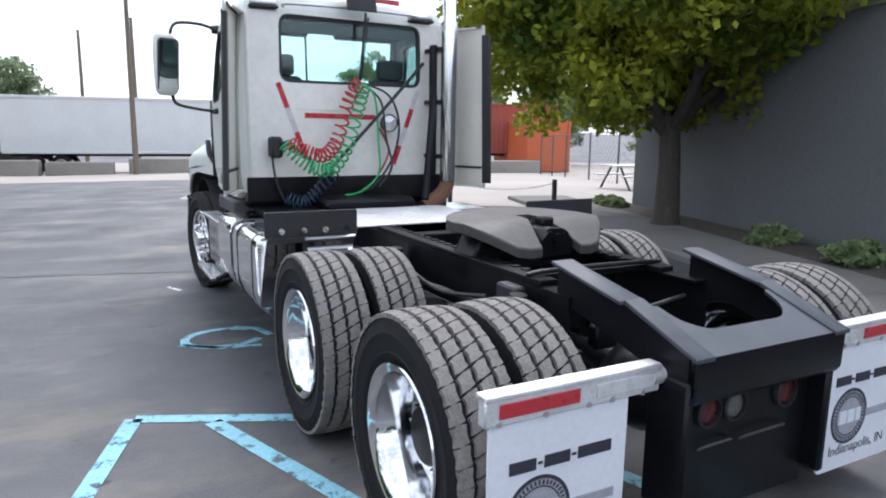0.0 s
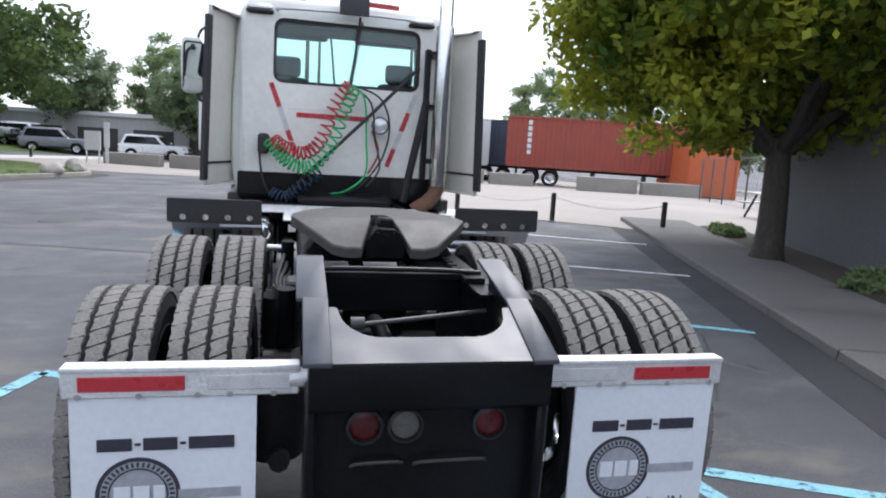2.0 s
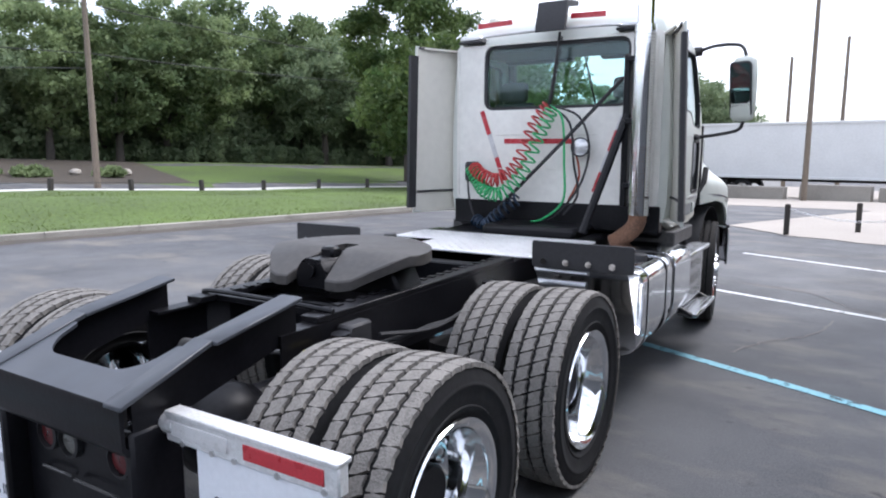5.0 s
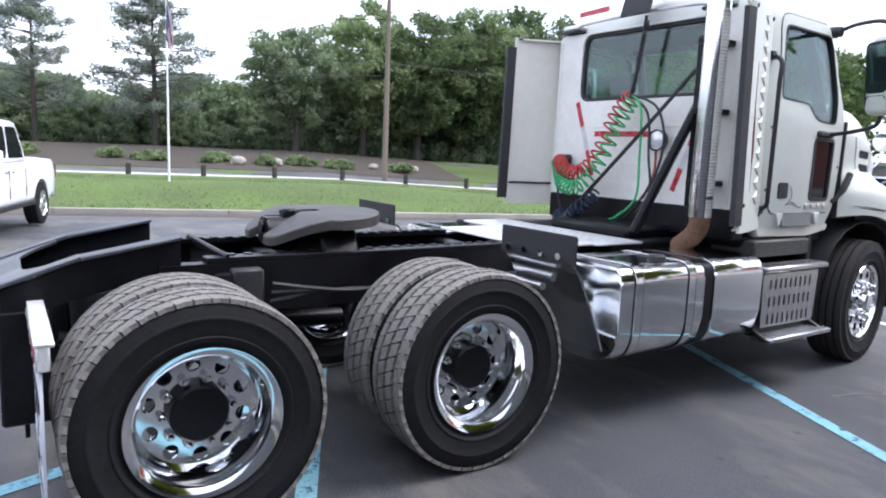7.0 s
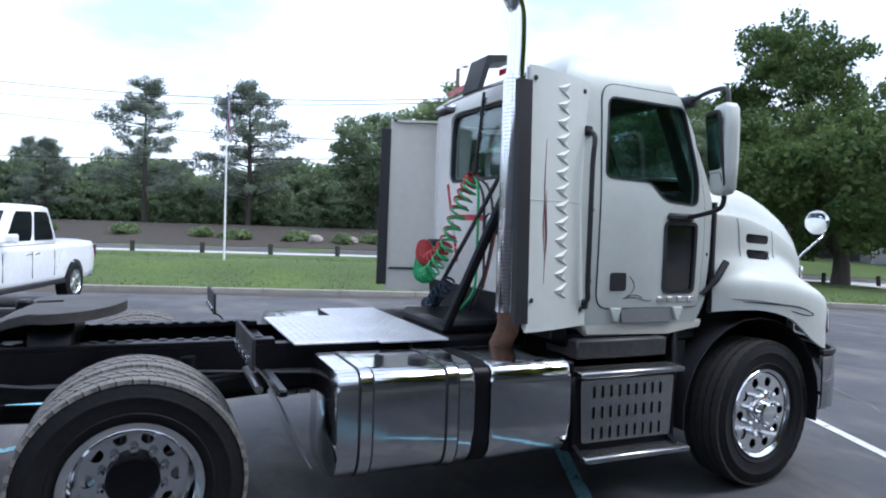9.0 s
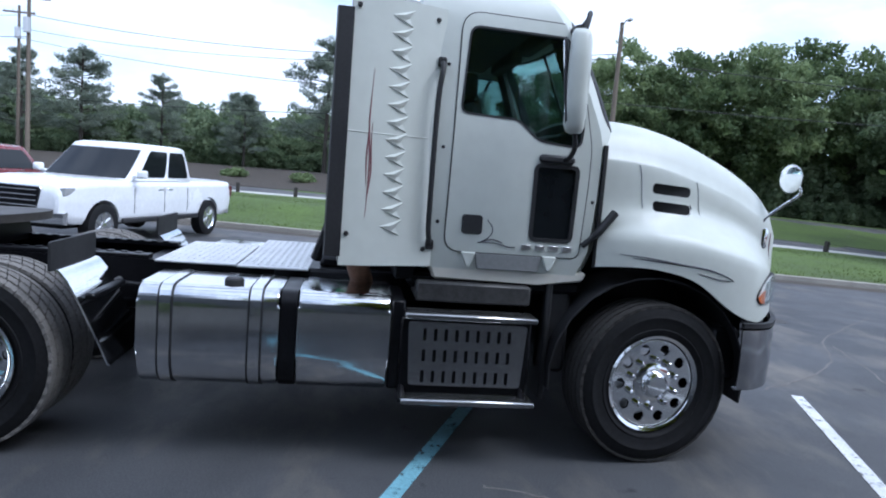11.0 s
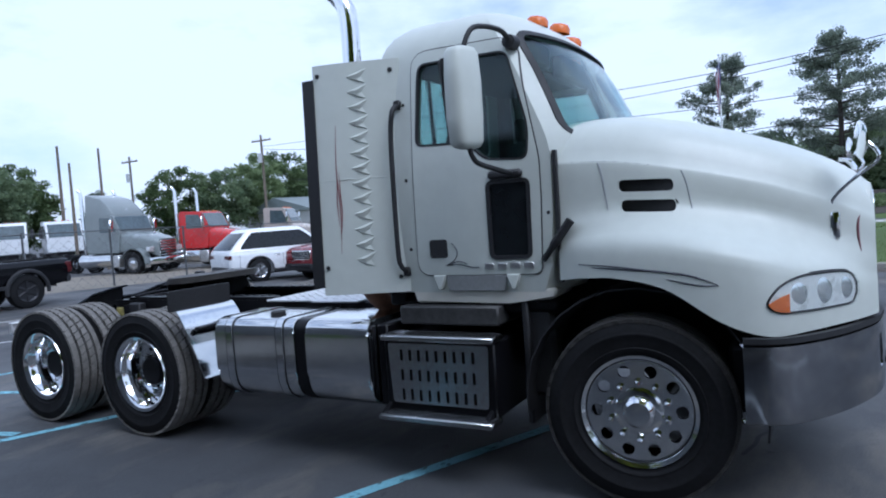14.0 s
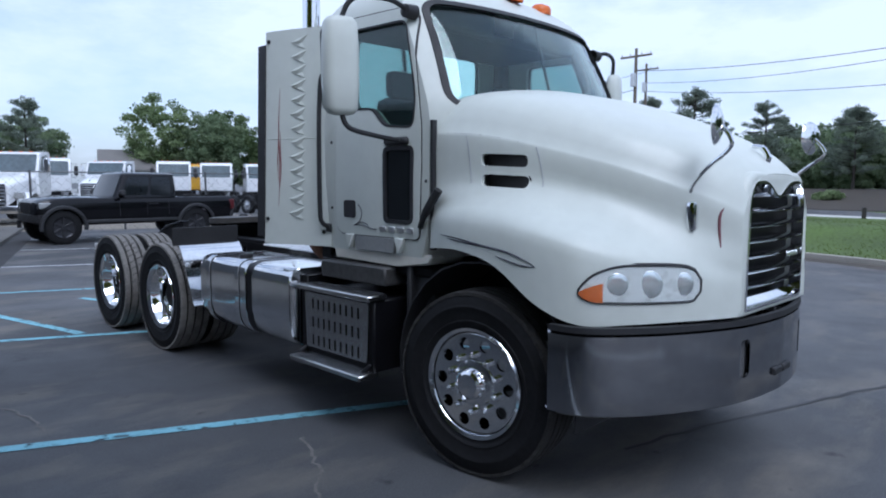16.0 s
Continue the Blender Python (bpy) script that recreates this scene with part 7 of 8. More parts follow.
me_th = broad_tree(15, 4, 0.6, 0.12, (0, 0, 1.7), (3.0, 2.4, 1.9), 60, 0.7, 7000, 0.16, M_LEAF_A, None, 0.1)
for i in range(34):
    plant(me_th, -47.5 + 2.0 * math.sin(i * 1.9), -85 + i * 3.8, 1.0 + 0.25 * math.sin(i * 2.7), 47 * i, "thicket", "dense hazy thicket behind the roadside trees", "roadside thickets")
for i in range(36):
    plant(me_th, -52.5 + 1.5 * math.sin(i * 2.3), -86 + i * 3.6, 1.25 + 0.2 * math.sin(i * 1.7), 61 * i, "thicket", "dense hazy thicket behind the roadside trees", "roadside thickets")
# shrubs and hedges: one mesh a bush
rng = np.random.default_rng(9)
V, F = leaves([(rng.uniform(-0.8, 0.8), rng.uniform(-0.5, 0.5), rng.uniform(0.15, 0.9)) for _ in range(34)], 0.34, 3600, 0.10, rng)
me_bush = raw_mesh("shrub", V, F, M_LEAF_A)
V, F = leaves([(rng.uniform(-0.8, 0.8), rng.uniform(-0.5, 0.5), rng.uniform(0.1, 0.5)) for _ in range(26)], 0.3, 2600, 0.09, rng)
me_bush2 = raw_mesh("shrub", V, F, M_LEAF_B)


def shrub(r, s, sc, rot=0, me=None, label="dense green shrub in the roadside bed", z=0.0):
    tagged(new("shrub", me or me_bush), label, "shrub", "shrubs").matrix_basis = Matrix.Translation(on_ground(r, s, z)) @ pose(0, 0, 0, 0, 0, rot) @ Matrix.Scale(sc, 4)


ground_sheet("roadside_verge", [-75, -60, -54, -50, -47, -44, -41, -38, -35, -32, -28.6], steps(-90, 60, 60), M_GRASS_G, 0.013, "rough grass verge across the road", rough=0.03)
ground_sheet("roadside_bed", [-41.5, -40, -38, -36, -34, -32, -30.2], steps(-44, 12, 28), M_MULCH, 0.06, "bare brown planting bed across the road", rough=0.05)
for i in range(66):
    shrub(-44.5 + 0.5 * math.sin(i * 1.7), -62 + i * 1.6, 1.1 + 0.3 * math.sin(i * 2.3), 73 + 20 * math.sin(i), None, "dense dark hedge bush across the road")
for i, (r, s) in enumerate(((-34.5, -6.4), (-33.8, -4.4), (-34, -1.2), (-33.5, 1.4), (-33.6, 3.2), (-33.2, 5.2), (-35, -10.5), (-33.5, 8.6), (-35, -15))):
    shrub(r, s, 0.9, 50 * i, me_bush2)
for i, (r, s, sc) in enumerate(((5.0, 10.9, 0.32), (5.15, 11.5, 0.36), (5.3, 4.5, 0.5), (5.3, 3.0, 0.55), (5.35, 1.4, 0.5), (5.4, -0.4, 0.5), (5.2, 6.0, 0.45))):
    shrub(r, s, sc, 100 + 40 * i, me_bush2, "low green shrub in the bed by the wall", 0.08)


# ---- parked vehicles ----
def paint(name, col, rough=0.25):
    return mat(name, col, rough, var=0.05, coarse=1.5, fine=12, coat=0.4)


P_WHITE, P_RED, P_BLACK = paint("car_white", (0.80, 0.81, 0.82)), paint("car_red", (0.17, 0.012, 0.016)), mat("car_black", (0.003, 0.003, 0.0045), 0.16, var=0.2, coarse=1.5, fine=12, spec=0.35)
P_SILVER, P_TRED, P_TAN, P_GREY = paint("truck_silver", (0.21, 0.235, 0.235)), paint("truck_red", (0.52, 0.03, 0.03)), paint("truck_tan", (0.42, 0.37, 0.33)), paint("car_grey", (0.22, 0.23, 0.25))
P_YELLOW = paint("loader_yellow", (0.60, 0.33, 0.03))
_b = B()
lathe(_b, [(-0.12, 0.24), (-0.125, 0.33), (-0.10, 0.385), (0.10, 0.385), (0.125, 0.33), (0.12, 0.24)], 32)
ME_CTYRE = mesh_of("tyre", _b, M_RUBBER, 40)
_b = B()
lathe(_b, [(0.118, 0.245), (0.10, 0.235), (0.085, 0.22), (0.08, 0.20), (0.085, 0.0001)], 28)
for _k in range(6):
    _t = 2 * math.pi * _k / 6
    box(_b, (0.075, -0.03, 0.05), (0.105, 0.03, 0.225), 0.008, pose(0, 0, 0, math.degrees(_t), 0, 0))
lathe(_b, [(0.08, 0.07), (0.115, 0.06), (0.12, 0.0001)], 16)
ME_CRIM = mesh_of("rim", _b, M_TANK, 35)
ME_CRIM_D = ME_CRIM.copy()
ME_CRIM_D.materials.clear()
ME_CRIM_D.materials.append(mat("dark_alloy", (0.05, 0.05, 0.055), 0.3, 0.6, var=0.2))


def car_wheel(parent, x, y, r, dark=False):
    k = r / 0.385
    m = pose(x, y, r) @ (Matrix.Identity(4) if x > 0 else pose(0, 0, 0, 0, 0, 180)) @ Matrix.Scale(k, 4)
    w = part("wheel", ME_CRIM_D if dark else ME_CRIM, None, parent)
    w.matrix_basis = m
    part("tyre", ME_CTYRE, None, w)


def car(name, label, m, body, L, W, H, low, belt, hood, cowl, roof, axles, wr, bed=None, dark_trim=False, big_grille=False, flare=0.0, top_k=0.78, bulge=0.10, slim_tail=False):
    """Facing +y. roof: (rear base, rear top, front top) of the cabin; bed: (from, to, floor) for a pickup."""
    t = thing(name, label, "pickup truck" if bed else "car", "", m)
    w, h = W / 2, L / 2
    trim = M_PLASTIC if dark_trim or not bed else M_CHROME
    # lower body: sections from the tail to the nose
    tail_z = belt if bed else belt + 0.02
    ty = [-h, -h + 0.04, -h + 0.14, -h + 0.45, roof[0], cowl, cowl + 0.35, (cowl + h) / 2, h - 0.35, h - 0.12, h - 0.03, h]
    tz = [tail_z - 0.10, tail_z - 0.02, tail_z, tail_z, belt, belt, belt - 0.005, (belt + hood) / 2 + 0.02, hood + 0.01, hood - 0.04, hood - 0.12, hood - 0.20]
    tw = [0.90, 0.945, 0.975, 0.99, 1.0, 1.0, 0.995, 0.99, 0.965, 0.925, 0.885, 0.84]
    tb = [low + 0.18, low + 0.10, low + 0.03, low, low, low, low, low, low + 0.02, low + 0.08, low + 0.14, low + 0.20]
    rings = []
    for y, zt, k, zb in zip(ty, tz, tw, tb):
        x, zm = w * k, zb + (zt - zb) * 0.52
        sec = [(-x * 0.93, zb), (x * 0.93, zb), (x * 0.985, zb + 0.12), (x, zm), (x * 0.985, zt - 0.13), (x * 0.93, zt - 0.03), (x * 0.6, zt + 0.004), (-x * 0.6, zt + 0.004), (-x * 0.93, zt - 0.03), (-x * 0.985, zt - 0.13), (-x, zm), (-x * 0.985, zb + 0.12)]
        rings.append([(a, y, b) for a, b in rpoly(sec, 0.035, 3)])
    bm = B()
    loft(bm, rings)
    cut = B()
    for y in axles:
        for s in (1, -1):
            cyl(cut, (s * (w - 0.30), y, wr), (s * (w + 0.2), y, wr), wr + 0.065, 28)
    steps_ = [("DIFFERENCE", cut)]
    if bed:
        c2 = B()
        box(c2, (-w + 0.12, bed[0], bed[2]), (w - 0.12, bed[1], belt + 0.5))
        steps_.append(("DIFFERENCE", c2))
    part("body", carve("body", bm, steps_, body, 30), None, t)
    bm = B()
    box(bm, (-w + 0.28, -h + 0.3, low - 0.06), (w - 0.28, h - 0.3, low + 0.25))
    part("underbody", bm, M_BLACK, t)
    # cabin: painted shell with panes let into it
    wb, wt = w * 0.95, w * top_k
    def half_w(u):
        return wb + (wt - wb) * u ** 1.25
    def y_rear(u):
        return roof[0] + (roof[1] - roof[0]) * u ** 1.15
    def y_front(u):
        return cowl + (roof[2] - cowl) * u ** 0.94
    def front_y(u, x):
        return y_front(u) + bulge * (1 - (x / half_w(u)) ** 2)
    def rear_y(u, x):
        return y_rear(u) - bulge * 0.6 * (1 - (x / half_w(u)) ** 2)
    rings = []
    for u in (0.0, 0.25, 0.5, 0.75, 0.90, 0.97):
        x = half_w(u)
        fx = [x * k for k in (0.93, 0.8, 0.5, 0.0, -0.5, -0.8, -0.93)]
        pts = [(-a, rear_y(u, a)) for a in fx] + [(x, y_rear(u) + 0.08), (x, y_front(u) - 0.08)] + [(a, front_y(u, a)) for a in fx] + [(-x, y_front(u) - 0.08), (-x, y_rear(u) + 0.08)]
        rings.append([(a, b, belt - 0.03 + (H - belt + 0.03) * u) for a, b in pts])
    cx = (roof[1] + roof[2]) / 2
    for k, ky, z in ((0.955, 0.97, H - 0.005), (0.84, 0.90, H + 0.022), (0.45, 0.6, H + 0.04)):
        rings.append([(a * k, cx + (b - cx) * ky, z) for a, b, _ in rings[5]])
    bm = B()
    loft(bm, rings)
    part("cabin", bm, body, t, "", 50)
    def zz(u):
        return belt - 0.03 + (H - belt + 0.03) * u
    us = [0.10 + 0.76 * i / 6 for i in range(7)]
    for nm, fn, sg in (("windshield", front_y, 1), ("rear_window", rear_y, -1)):
        bm = B()
        thick(bm, [[(half_w(u) * 0.90 * q, fn(u, half_w(u) * 0.90 * q) + sg * 0.010, zz(u)) for q in (-1, -0.8, -0.4, 0, 0.4, 0.8, 1)] for u in ([0.05] + us if sg > 0 else us)], 0.006 * sg)
        part(nm, bm, M_CARGLASS, t, "dark window glass", 60)
    split = 0.46 if bed else 0.44
    for s in (1, -1):
        for q0, q1 in (((0.05, split - 0.025), (split + 0.025, 0.93)) if bed else ((0.05, 0.95),)):
            rows = []
            for i, u in enumerate(us):
                ya, yb_ = y_rear(u) + 0.08, y_front(u) - 0.05
                pinch = 0.03 * (i in (0, 6))
                y0, y1 = ya + (yb_ - ya) * q0 + pinch, ya + (yb_ - ya) * q1 - pinch
                rows.append([(s * (half_w(u) + 0.007), y0 + (y1 - y0) * j / 4, zz(u)) for j in range(5)])
            bm = B()
            thick(bm, rows, 0.006 * s)
            part("side_window", bm, M_CARGLASS, t, "dark window glass", 60)
        bm = B()
        loft(bm, [[(s * (w + 0.12 + a) , cowl - 0.16 + b, belt + 0.10 + c) for a, c in rpoly([(-0.10 * k, -0.085 * k), (0.10 * k, -0.07 * k), (0.09 * k, 0.085 * k), (-0.09 * k, 0.08 * k)], 0.03 * k, 3)] for b, k in ((-0.04, 0.92), (0.0, 1.0), (0.06, 0.85), (0.09, 0.5))])
        box(bm, (min(s * w * 0.93, s * (w + 0.05)), cowl - 0.17, belt + 0.02), (max(s * w * 0.93, s * (w + 0.05)), cowl - 0.11, belt + 0.07), 0.01)
        part("door_mirror", bm, M_PLASTIC if dark_trim else body, t)
        for yd in ((roof[0] + 0.25, (roof[0] + cowl) / 2, cowl - 0.12)):
            bm = B()
            box(bm, (s * w * 0.997 - 0.006, yd - 0.004, low + 0.18), (s * w * 0.997 + 0.004, yd + 0.004, belt - 0.16))
            part("door_gap", bm, M_PLASTIC, t)
        for yd in ((roof[0] + cowl) / 2 - 0.2, cowl - 1.0):
            bm = B()
            box(bm, (s * w * 0.99 - 0.01, yd - 0.1, belt - 0.22), (s * w * 0.99 + 0.024, yd + 0.1, belt - 0.185), 0.01)
            part("door_handle", bm, M_CHROME if not dark_trim else M_PLASTIC, t)
        bm = B()
        box(bm, (s * w - 0.03, axles[0] + wr + 0.1, low - 0.01), (s * w + 0.03, axles[1] - wr - 0.1, low + 0.09), 0.02)
        part("side_sill", bm, M_PLASTIC, t)
        for y in axles:
            car_wheel(t, s * (w - 0.12), y, wr, dark_trim)
            if flare:
                bm = B()
                tube(bm, [(s * (w + flare * 0.6), y + (wr + 0.09) * math.cos(radians(a)), wr + (wr + 0.08) * math.sin(radians(a))) for a in range(-8, 189, 14)], flare, 6)
                part("fender_flare", bm, M_PLASTIC, t)
        # lamps wrap round the corners
        bm = B()
        prism(bm, rpoly([(s * w * 0.60, hood - 0.30), (s * w * 0.93, hood - 0.26), (s * w * 0.955, hood - 0.11), (s * w * 0.62, hood - 0.15)], 0.03, 3), "y", h - 0.26, h - 0.02, 0.012)
        for v in bm.verts:
            v.co.y -= 0.22 * max(0.0, abs(v.co.x) / w - 0.6)
        part("headlamp", bm, M_LENS, t)
        bm = B()
        z1 = belt - 0.10
        poly = [(s * w * 0.45, z1 - 0.13), (s * w * 0.955, z1 - 0.17), (s * w * 0.965, z1 - 0.03), (s * w * 0.55, z1 - 0.03)] if slim_tail else [(s * w * 0.74, z1 - 0.30), (s * w * 0.965, z1 - 0.30), (s * w * 0.965, z1 - 0.02), (s * w * 0.80, z1)]
        prism(bm, rpoly(poly, 0.025, 3), "y", -h - 0.006, -h + 0.18, 0.012)
        part("tail_lamp", bm, M_REDL, t)
    gw, g0 = (w * 0.56, hood - 0.50) if big_grille else (w * 0.50, hood - 0.36)
    sur = rpoly([(-gw * 0.86, g0), (gw * 0.86, g0), (gw, hood - 0.14), (-gw, hood - 0.14)], 0.06, 3)
    bm = B()
    prism(bm, grow(sur, 0.03), "y", h - 0.12, h + 0.004, 0.012)
    gr_ = part("grille", bm, M_CHROME if not dark_trim else M_PLASTIC, t, "" if dark_trim else "chromed grille surround")
    bm = B()
    prism(bm, sur, "y", h - 0.05, h + 0.010)
    part("grille_mesh", bm, M_BLACK, gr_)
    for k in range(4):
        bm = B()
        z = g0 + 0.05 + k * (hood - 0.20 - g0) / 3.4
        box(bm, (-gw * 0.86, h + 0.006, z - 0.006), (gw * 0.86, h + 0.016, z + 0.006), 0.003)
        part("grille_bar", bm, M_STEEL if not dark_trim else M_PLASTIC, gr_)
    for nm, sg in (("front_bumper", 1), ("rear_bumper", -1)):
        bm = B()
        loft(bm, [[(x, sg * (h + 0.05 - 0.11 * (abs(x) / w) ** 3 - d), z) for d, z in ((0.10, low + 0.02), (0.0, low + 0.05), (-0.01, low + 0.14), (0.0, low + 0.23), (0.10, low + 0.25))] for x in [w * 0.955 * (i / 5 - 1) for i in range(11)]])
        part(nm, bm, trim, t)
        if not bed:
            bm = B()
            box(bm, (-w * 0.5, sg * h - 0.03, low + 0.10), (w * 0.5, sg * h + 0.03 + 0.04 * sg, low + 0.20), 0.02)
            part("lower_vent", bm, M_BLACK, t)
    return t


def at_lot(r, s, hr, hs, dz=0.0):
    return Matrix.Translation(on_ground(r, s, dz)) @ pose(0, 0, 0, 0, 0, turn_of(hr, hs))


car("white_pickup", "white crew cab pickup parked nose out by the kerb", at_lot(-9.2, -4.4, 1, 0.0), P_WHITE, 5.9, 2.04, 1.94, 0.44, 1.27, 1.22, 1.16, (-1.10, -0.98, 0.40), (-1.80, 1.92), 0.41, (-2.85, -1.16, 0.72), big_grille=True, top_k=0.82)
car("red_suv", "dark red sport utility car parked nose out", at_lot(-10.6, -10.4, 1, 0.04), P_RED, 4.9, 1.98, 1.74, 0.34, 1.12, 1.08, 1.12, (-2.40, -1.95, 0.25), (-1.42, 1.45), 0.39, flare=0.022, top_k=0.74)
car("white_suv", "white compact sport utility car parked nose in", at_lot(-9.1, -12.7, -1, 0.1), P_WHITE, 4.6, 1.88, 1.66, 0.30, 1.04, 0.98, 1.12, (-2.24, -1.55, 0.22), (-1.36, 1.38), 0.37, flare=0.022, top_k=0.72, slim_tail=True)
car("black_pickup", "black off road crew cab pickup with flared arches", at_lot(0.30, -12.6, 0.95, 0.32), P_BLACK, 5.33, 1.88, 1.82, 0.52, 1.20, 1.17, 0.80, (-0.90, -0.86, 0.52), (-1.445, 2.065), 0.43, (-2.56, -0.96, 0.72), True, False, 0.055, 0.86, 0.04)
for i, (r, s, p, nm) in enumerate(((-36.3, 43.0, P_SILVER, "grey"), (-33.8, 44.5, P_WHITE, "white"), (-24.6, 45.0, P_WHITE, "white"), (-31.0, 43.5, P_GREY, "dark grey"))):
    car("parked_car", "far off " + nm + " car in the yard by the sheds", at_lot(r, s, 1, 0.1 * i), p, 4.8, 1.95, 1.75, 0.40, 1.10, 1.06, 0.95, (-2.2, -1.9, 0.25), (-1.42, 1.42), 0.38)


def hauler(name, label, m, body, fairing=True, sleeper=0.6, boxy=False, stacks=True):
    """A parked conventional truck, facing +y, its front axle at y = 0."""
    t = thing(name, label, "truck", "parked trucks", m)
    bm = B()
    if boxy:
        prism(bm, rpoly([(-0.55, 1.0), (0.55, 1.0), (0.62, 1.95), (0.30, 2.95), (-0.62, 3.0), (-0.75, 1.9)], 0.14, 4), "x", -1.05, 1.05, 0.05, 2)
    else:
        prism(bm, rpoly([(-2.1 - sleeper, 1.05), (-0.75, 1.0), (-0.66, 1.95), (-1.0, 2.72), (-2.1 - sleeper, 2.78)], 0.10, 4), "x", -1.06, 1.06, 0.06, 2)
    part("cab", bm, body, t)
    if not boxy:
        rows = []
        for y, w, zt, zb in ((-0.75, 0.98, 1.95, 1.0), (-0.3, 0.92, 1.88, 1.05), (0.3, 0.82, 1.76, 1.08), (0.85, 0.68, 1.62, 0.80), (1.02, 0.60, 1.52, 0.72)):
            rows.append([(x, y, z) for x, z in rpoly([(-w, zb), (w, zb), (w, zt - 0.12), (w * 0.6, zt), (-w * 0.6, zt), (-w, zt - 0.12)], 0.10, 3)])
        bm = B()
        loft(bm, rows)
        part("hood", bm, body, t)
        for s in (1, -1):
            rows = []
            for k in range(9):
                a = radians(-5 + k * 165 / 8)
                rows.append([(s * x, 0.05 + 0.66 * math.cos(a), 0.50 + 0.66 * math.sin(a)) for x in (0.72, 0.95, 1.12, 1.15)])
            bm = thick(B(), rows, 0.03 * s)
            part("fender", bm, body, t, angle=60)
            bm = B()
            prism(bm, rpoly([(s * 0.72, 0.95), (s * 1.06, 0.98), (s * 1.04, 1.2), (s * 0.74, 1.22)], 0.05, 3), "y", 0.72, 0.93, 0.02)
            part("headlamp", bm, M_LENS, t)
        bm = B()
        box(bm, (-0.50, 0.98, 0.72), (0.50, 1.06, 1.50), 0.04)
        g_ = part("grille", bm, M_BLACK, t)
        for k in range(6):
            bm = B()
            box(bm, (-0.50, 1.05, 0.78 + k * 0.12), (0.50, 1.085, 0.835 + k * 0.12), 0.01)
            part("grille_bar", bm, M_CHROME, g_)
    yf = 0.62 if boxy else 1.08
    bm = B()
    box(bm, (-1.15, yf - 0.1, 0.42), (1.15, yf + 0.1, 0.72), 0.06, seg=2)
    part("bumper", bm, M_CHROME if not boxy else M_PLASTIC, t)
    # windows
    bm = B()
    if boxy:
        pr0 = [(-0.93, 1.98), (0.93, 1.98), (0.90, 2.75), (-0.90, 2.75)]
        rows = [[(x, 0.62 - (z - 1.95) * 0.32 + 0.012, z) for x in (-0.93, 0, 0.93)] for z in (1.98, 2.4, 2.78)]
    else:
        rows = [[(x, -0.655 - (z - 1.95) * 0.44 + 0.012, z) for x in (-0.96, 0, 0.96)] for z in (2.0, 2.3, 2.64)]
    thick(bm, rows, 0.012)
    part("windshield", bm, M_TGLASS, t, "windshield with the sky's reflection in its grey green colour")
    for s in (1, -1):
        bm = B()
        if boxy:
            pw = [(-0.5, 1.95), (0.46, 1.95), (0.25, 2.72), (-0.45, 2.75)]
        else:
            pw = [(-1.78, 1.95), (-0.86, 1.95), (-1.10, 2.58), (-1.75, 2.62)]
        prism(bm, rpoly(pw, 0.06, 3), "x", *sorted((s * 1.05, s * 1.069)))
        part("side_window", bm, M_TGLASS, t, "side window with the sky's reflection in its grey green colour")
        bm = B()
        y0 = 0.5 if boxy else -0.85
        tube(bm, [(s * 1.05, y0, 2.6), (s * 1.32, y0 + 0.05, 2.62), (s * 1.32, y0 + 0.05, 1.85), (s * 1.05, y0, 1.85)], 0.018, 6)
        box(bm, (s * 1.32 - 0.11, y0, 1.95), (s * 1.32 + 0.11, y0 + 0.09, 2.5), 0.04)
        part("mirror", bm, M_CHROME if not boxy else M_PLASTIC, t)
        for y in (0.0, -3.9 - sleeper, -5.2 - sleeper) if not boxy else (0.0, -3.4):
            rim = part("wheel", ME_DISC_F, None, t)
            rim.matrix_basis = pose(s * 1.0, y, 0.50) @ (Matrix.Identity(4) if s > 0 else pose(0, 0, 0, 0, 0, 180))
            part("tyre", ME_TYRE_F, None, rim)
            part("hub", ME_HUB_F, None, rim)
        if not boxy:
            bm = B()
            cyl(bm, (s * 0.92, -1.15, 0.68), (s * 0.92, -2.5 - sleeper, 0.68), 0.31, 20)
            part("fuel_tank", bm, M_TANK, t)
            bm = B()
            box(bm, (s * 0.95 - 0.2, -1.15, 0.35), (s * 0.95 + 0.2, -0.72, 0.9), 0.03)
            part("step", bm, M_STEEL, t)
            if stacks:
                bm = B()
                tube(bm, [(s * 1.0, -2.25 - sleeper, 0.9), (s * 1.0, -2.25 - sleeper, 3.75), (s * 1.0, -2.38 - sleeper, 3.95)], 0.075, 14)
                part("exhaust_pipe", bm, M_CHROME, t)
    if fairing:
        rows = []
        for y, z in ((-1.02, 2.74), (-1.35, 3.15), (-1.75, 3.5), (-2.1 - sleeper, 3.72)):
            rows.append([(x, y, zz) for x, zz in rpoly([(-1.0, 2.68), (1.0, 2.68), (0.92, max(z, 2.72)), (-0.92, max(z, 2.72))], 0.08, 3)])
        bm = B()
        loft(bm, rows)
        part("roof_fairing", bm, body, t)
    for x in (-0.7, -0.35, 0, 0.35, 0.7):
        bm = B()
        if boxy:
            box(bm, (x - 0.05, 0.1, 2.98), (x + 0.05, 0.2, 3.03), 0.015)
        else:
            box(bm, (x - 0.05, -1.16, 2.72), (x + 0.05, -1.06, 2.77), 0.015)
        part("marker_lamp", bm, M_AMBER, t)
    bm = B()
    for x in (-0.42, 0.42):
        box(bm, (x - 0.04, -6.2 - sleeper if not boxy else -4.2, 0.75), (x + 0.04, 0.5, 1.0))
    box(bm, (-0.5, -1.0, 0.6), (0.5, 0.5, 1.1), 0.05)
    part("frame", bm, M_BLACK, t)
    return t


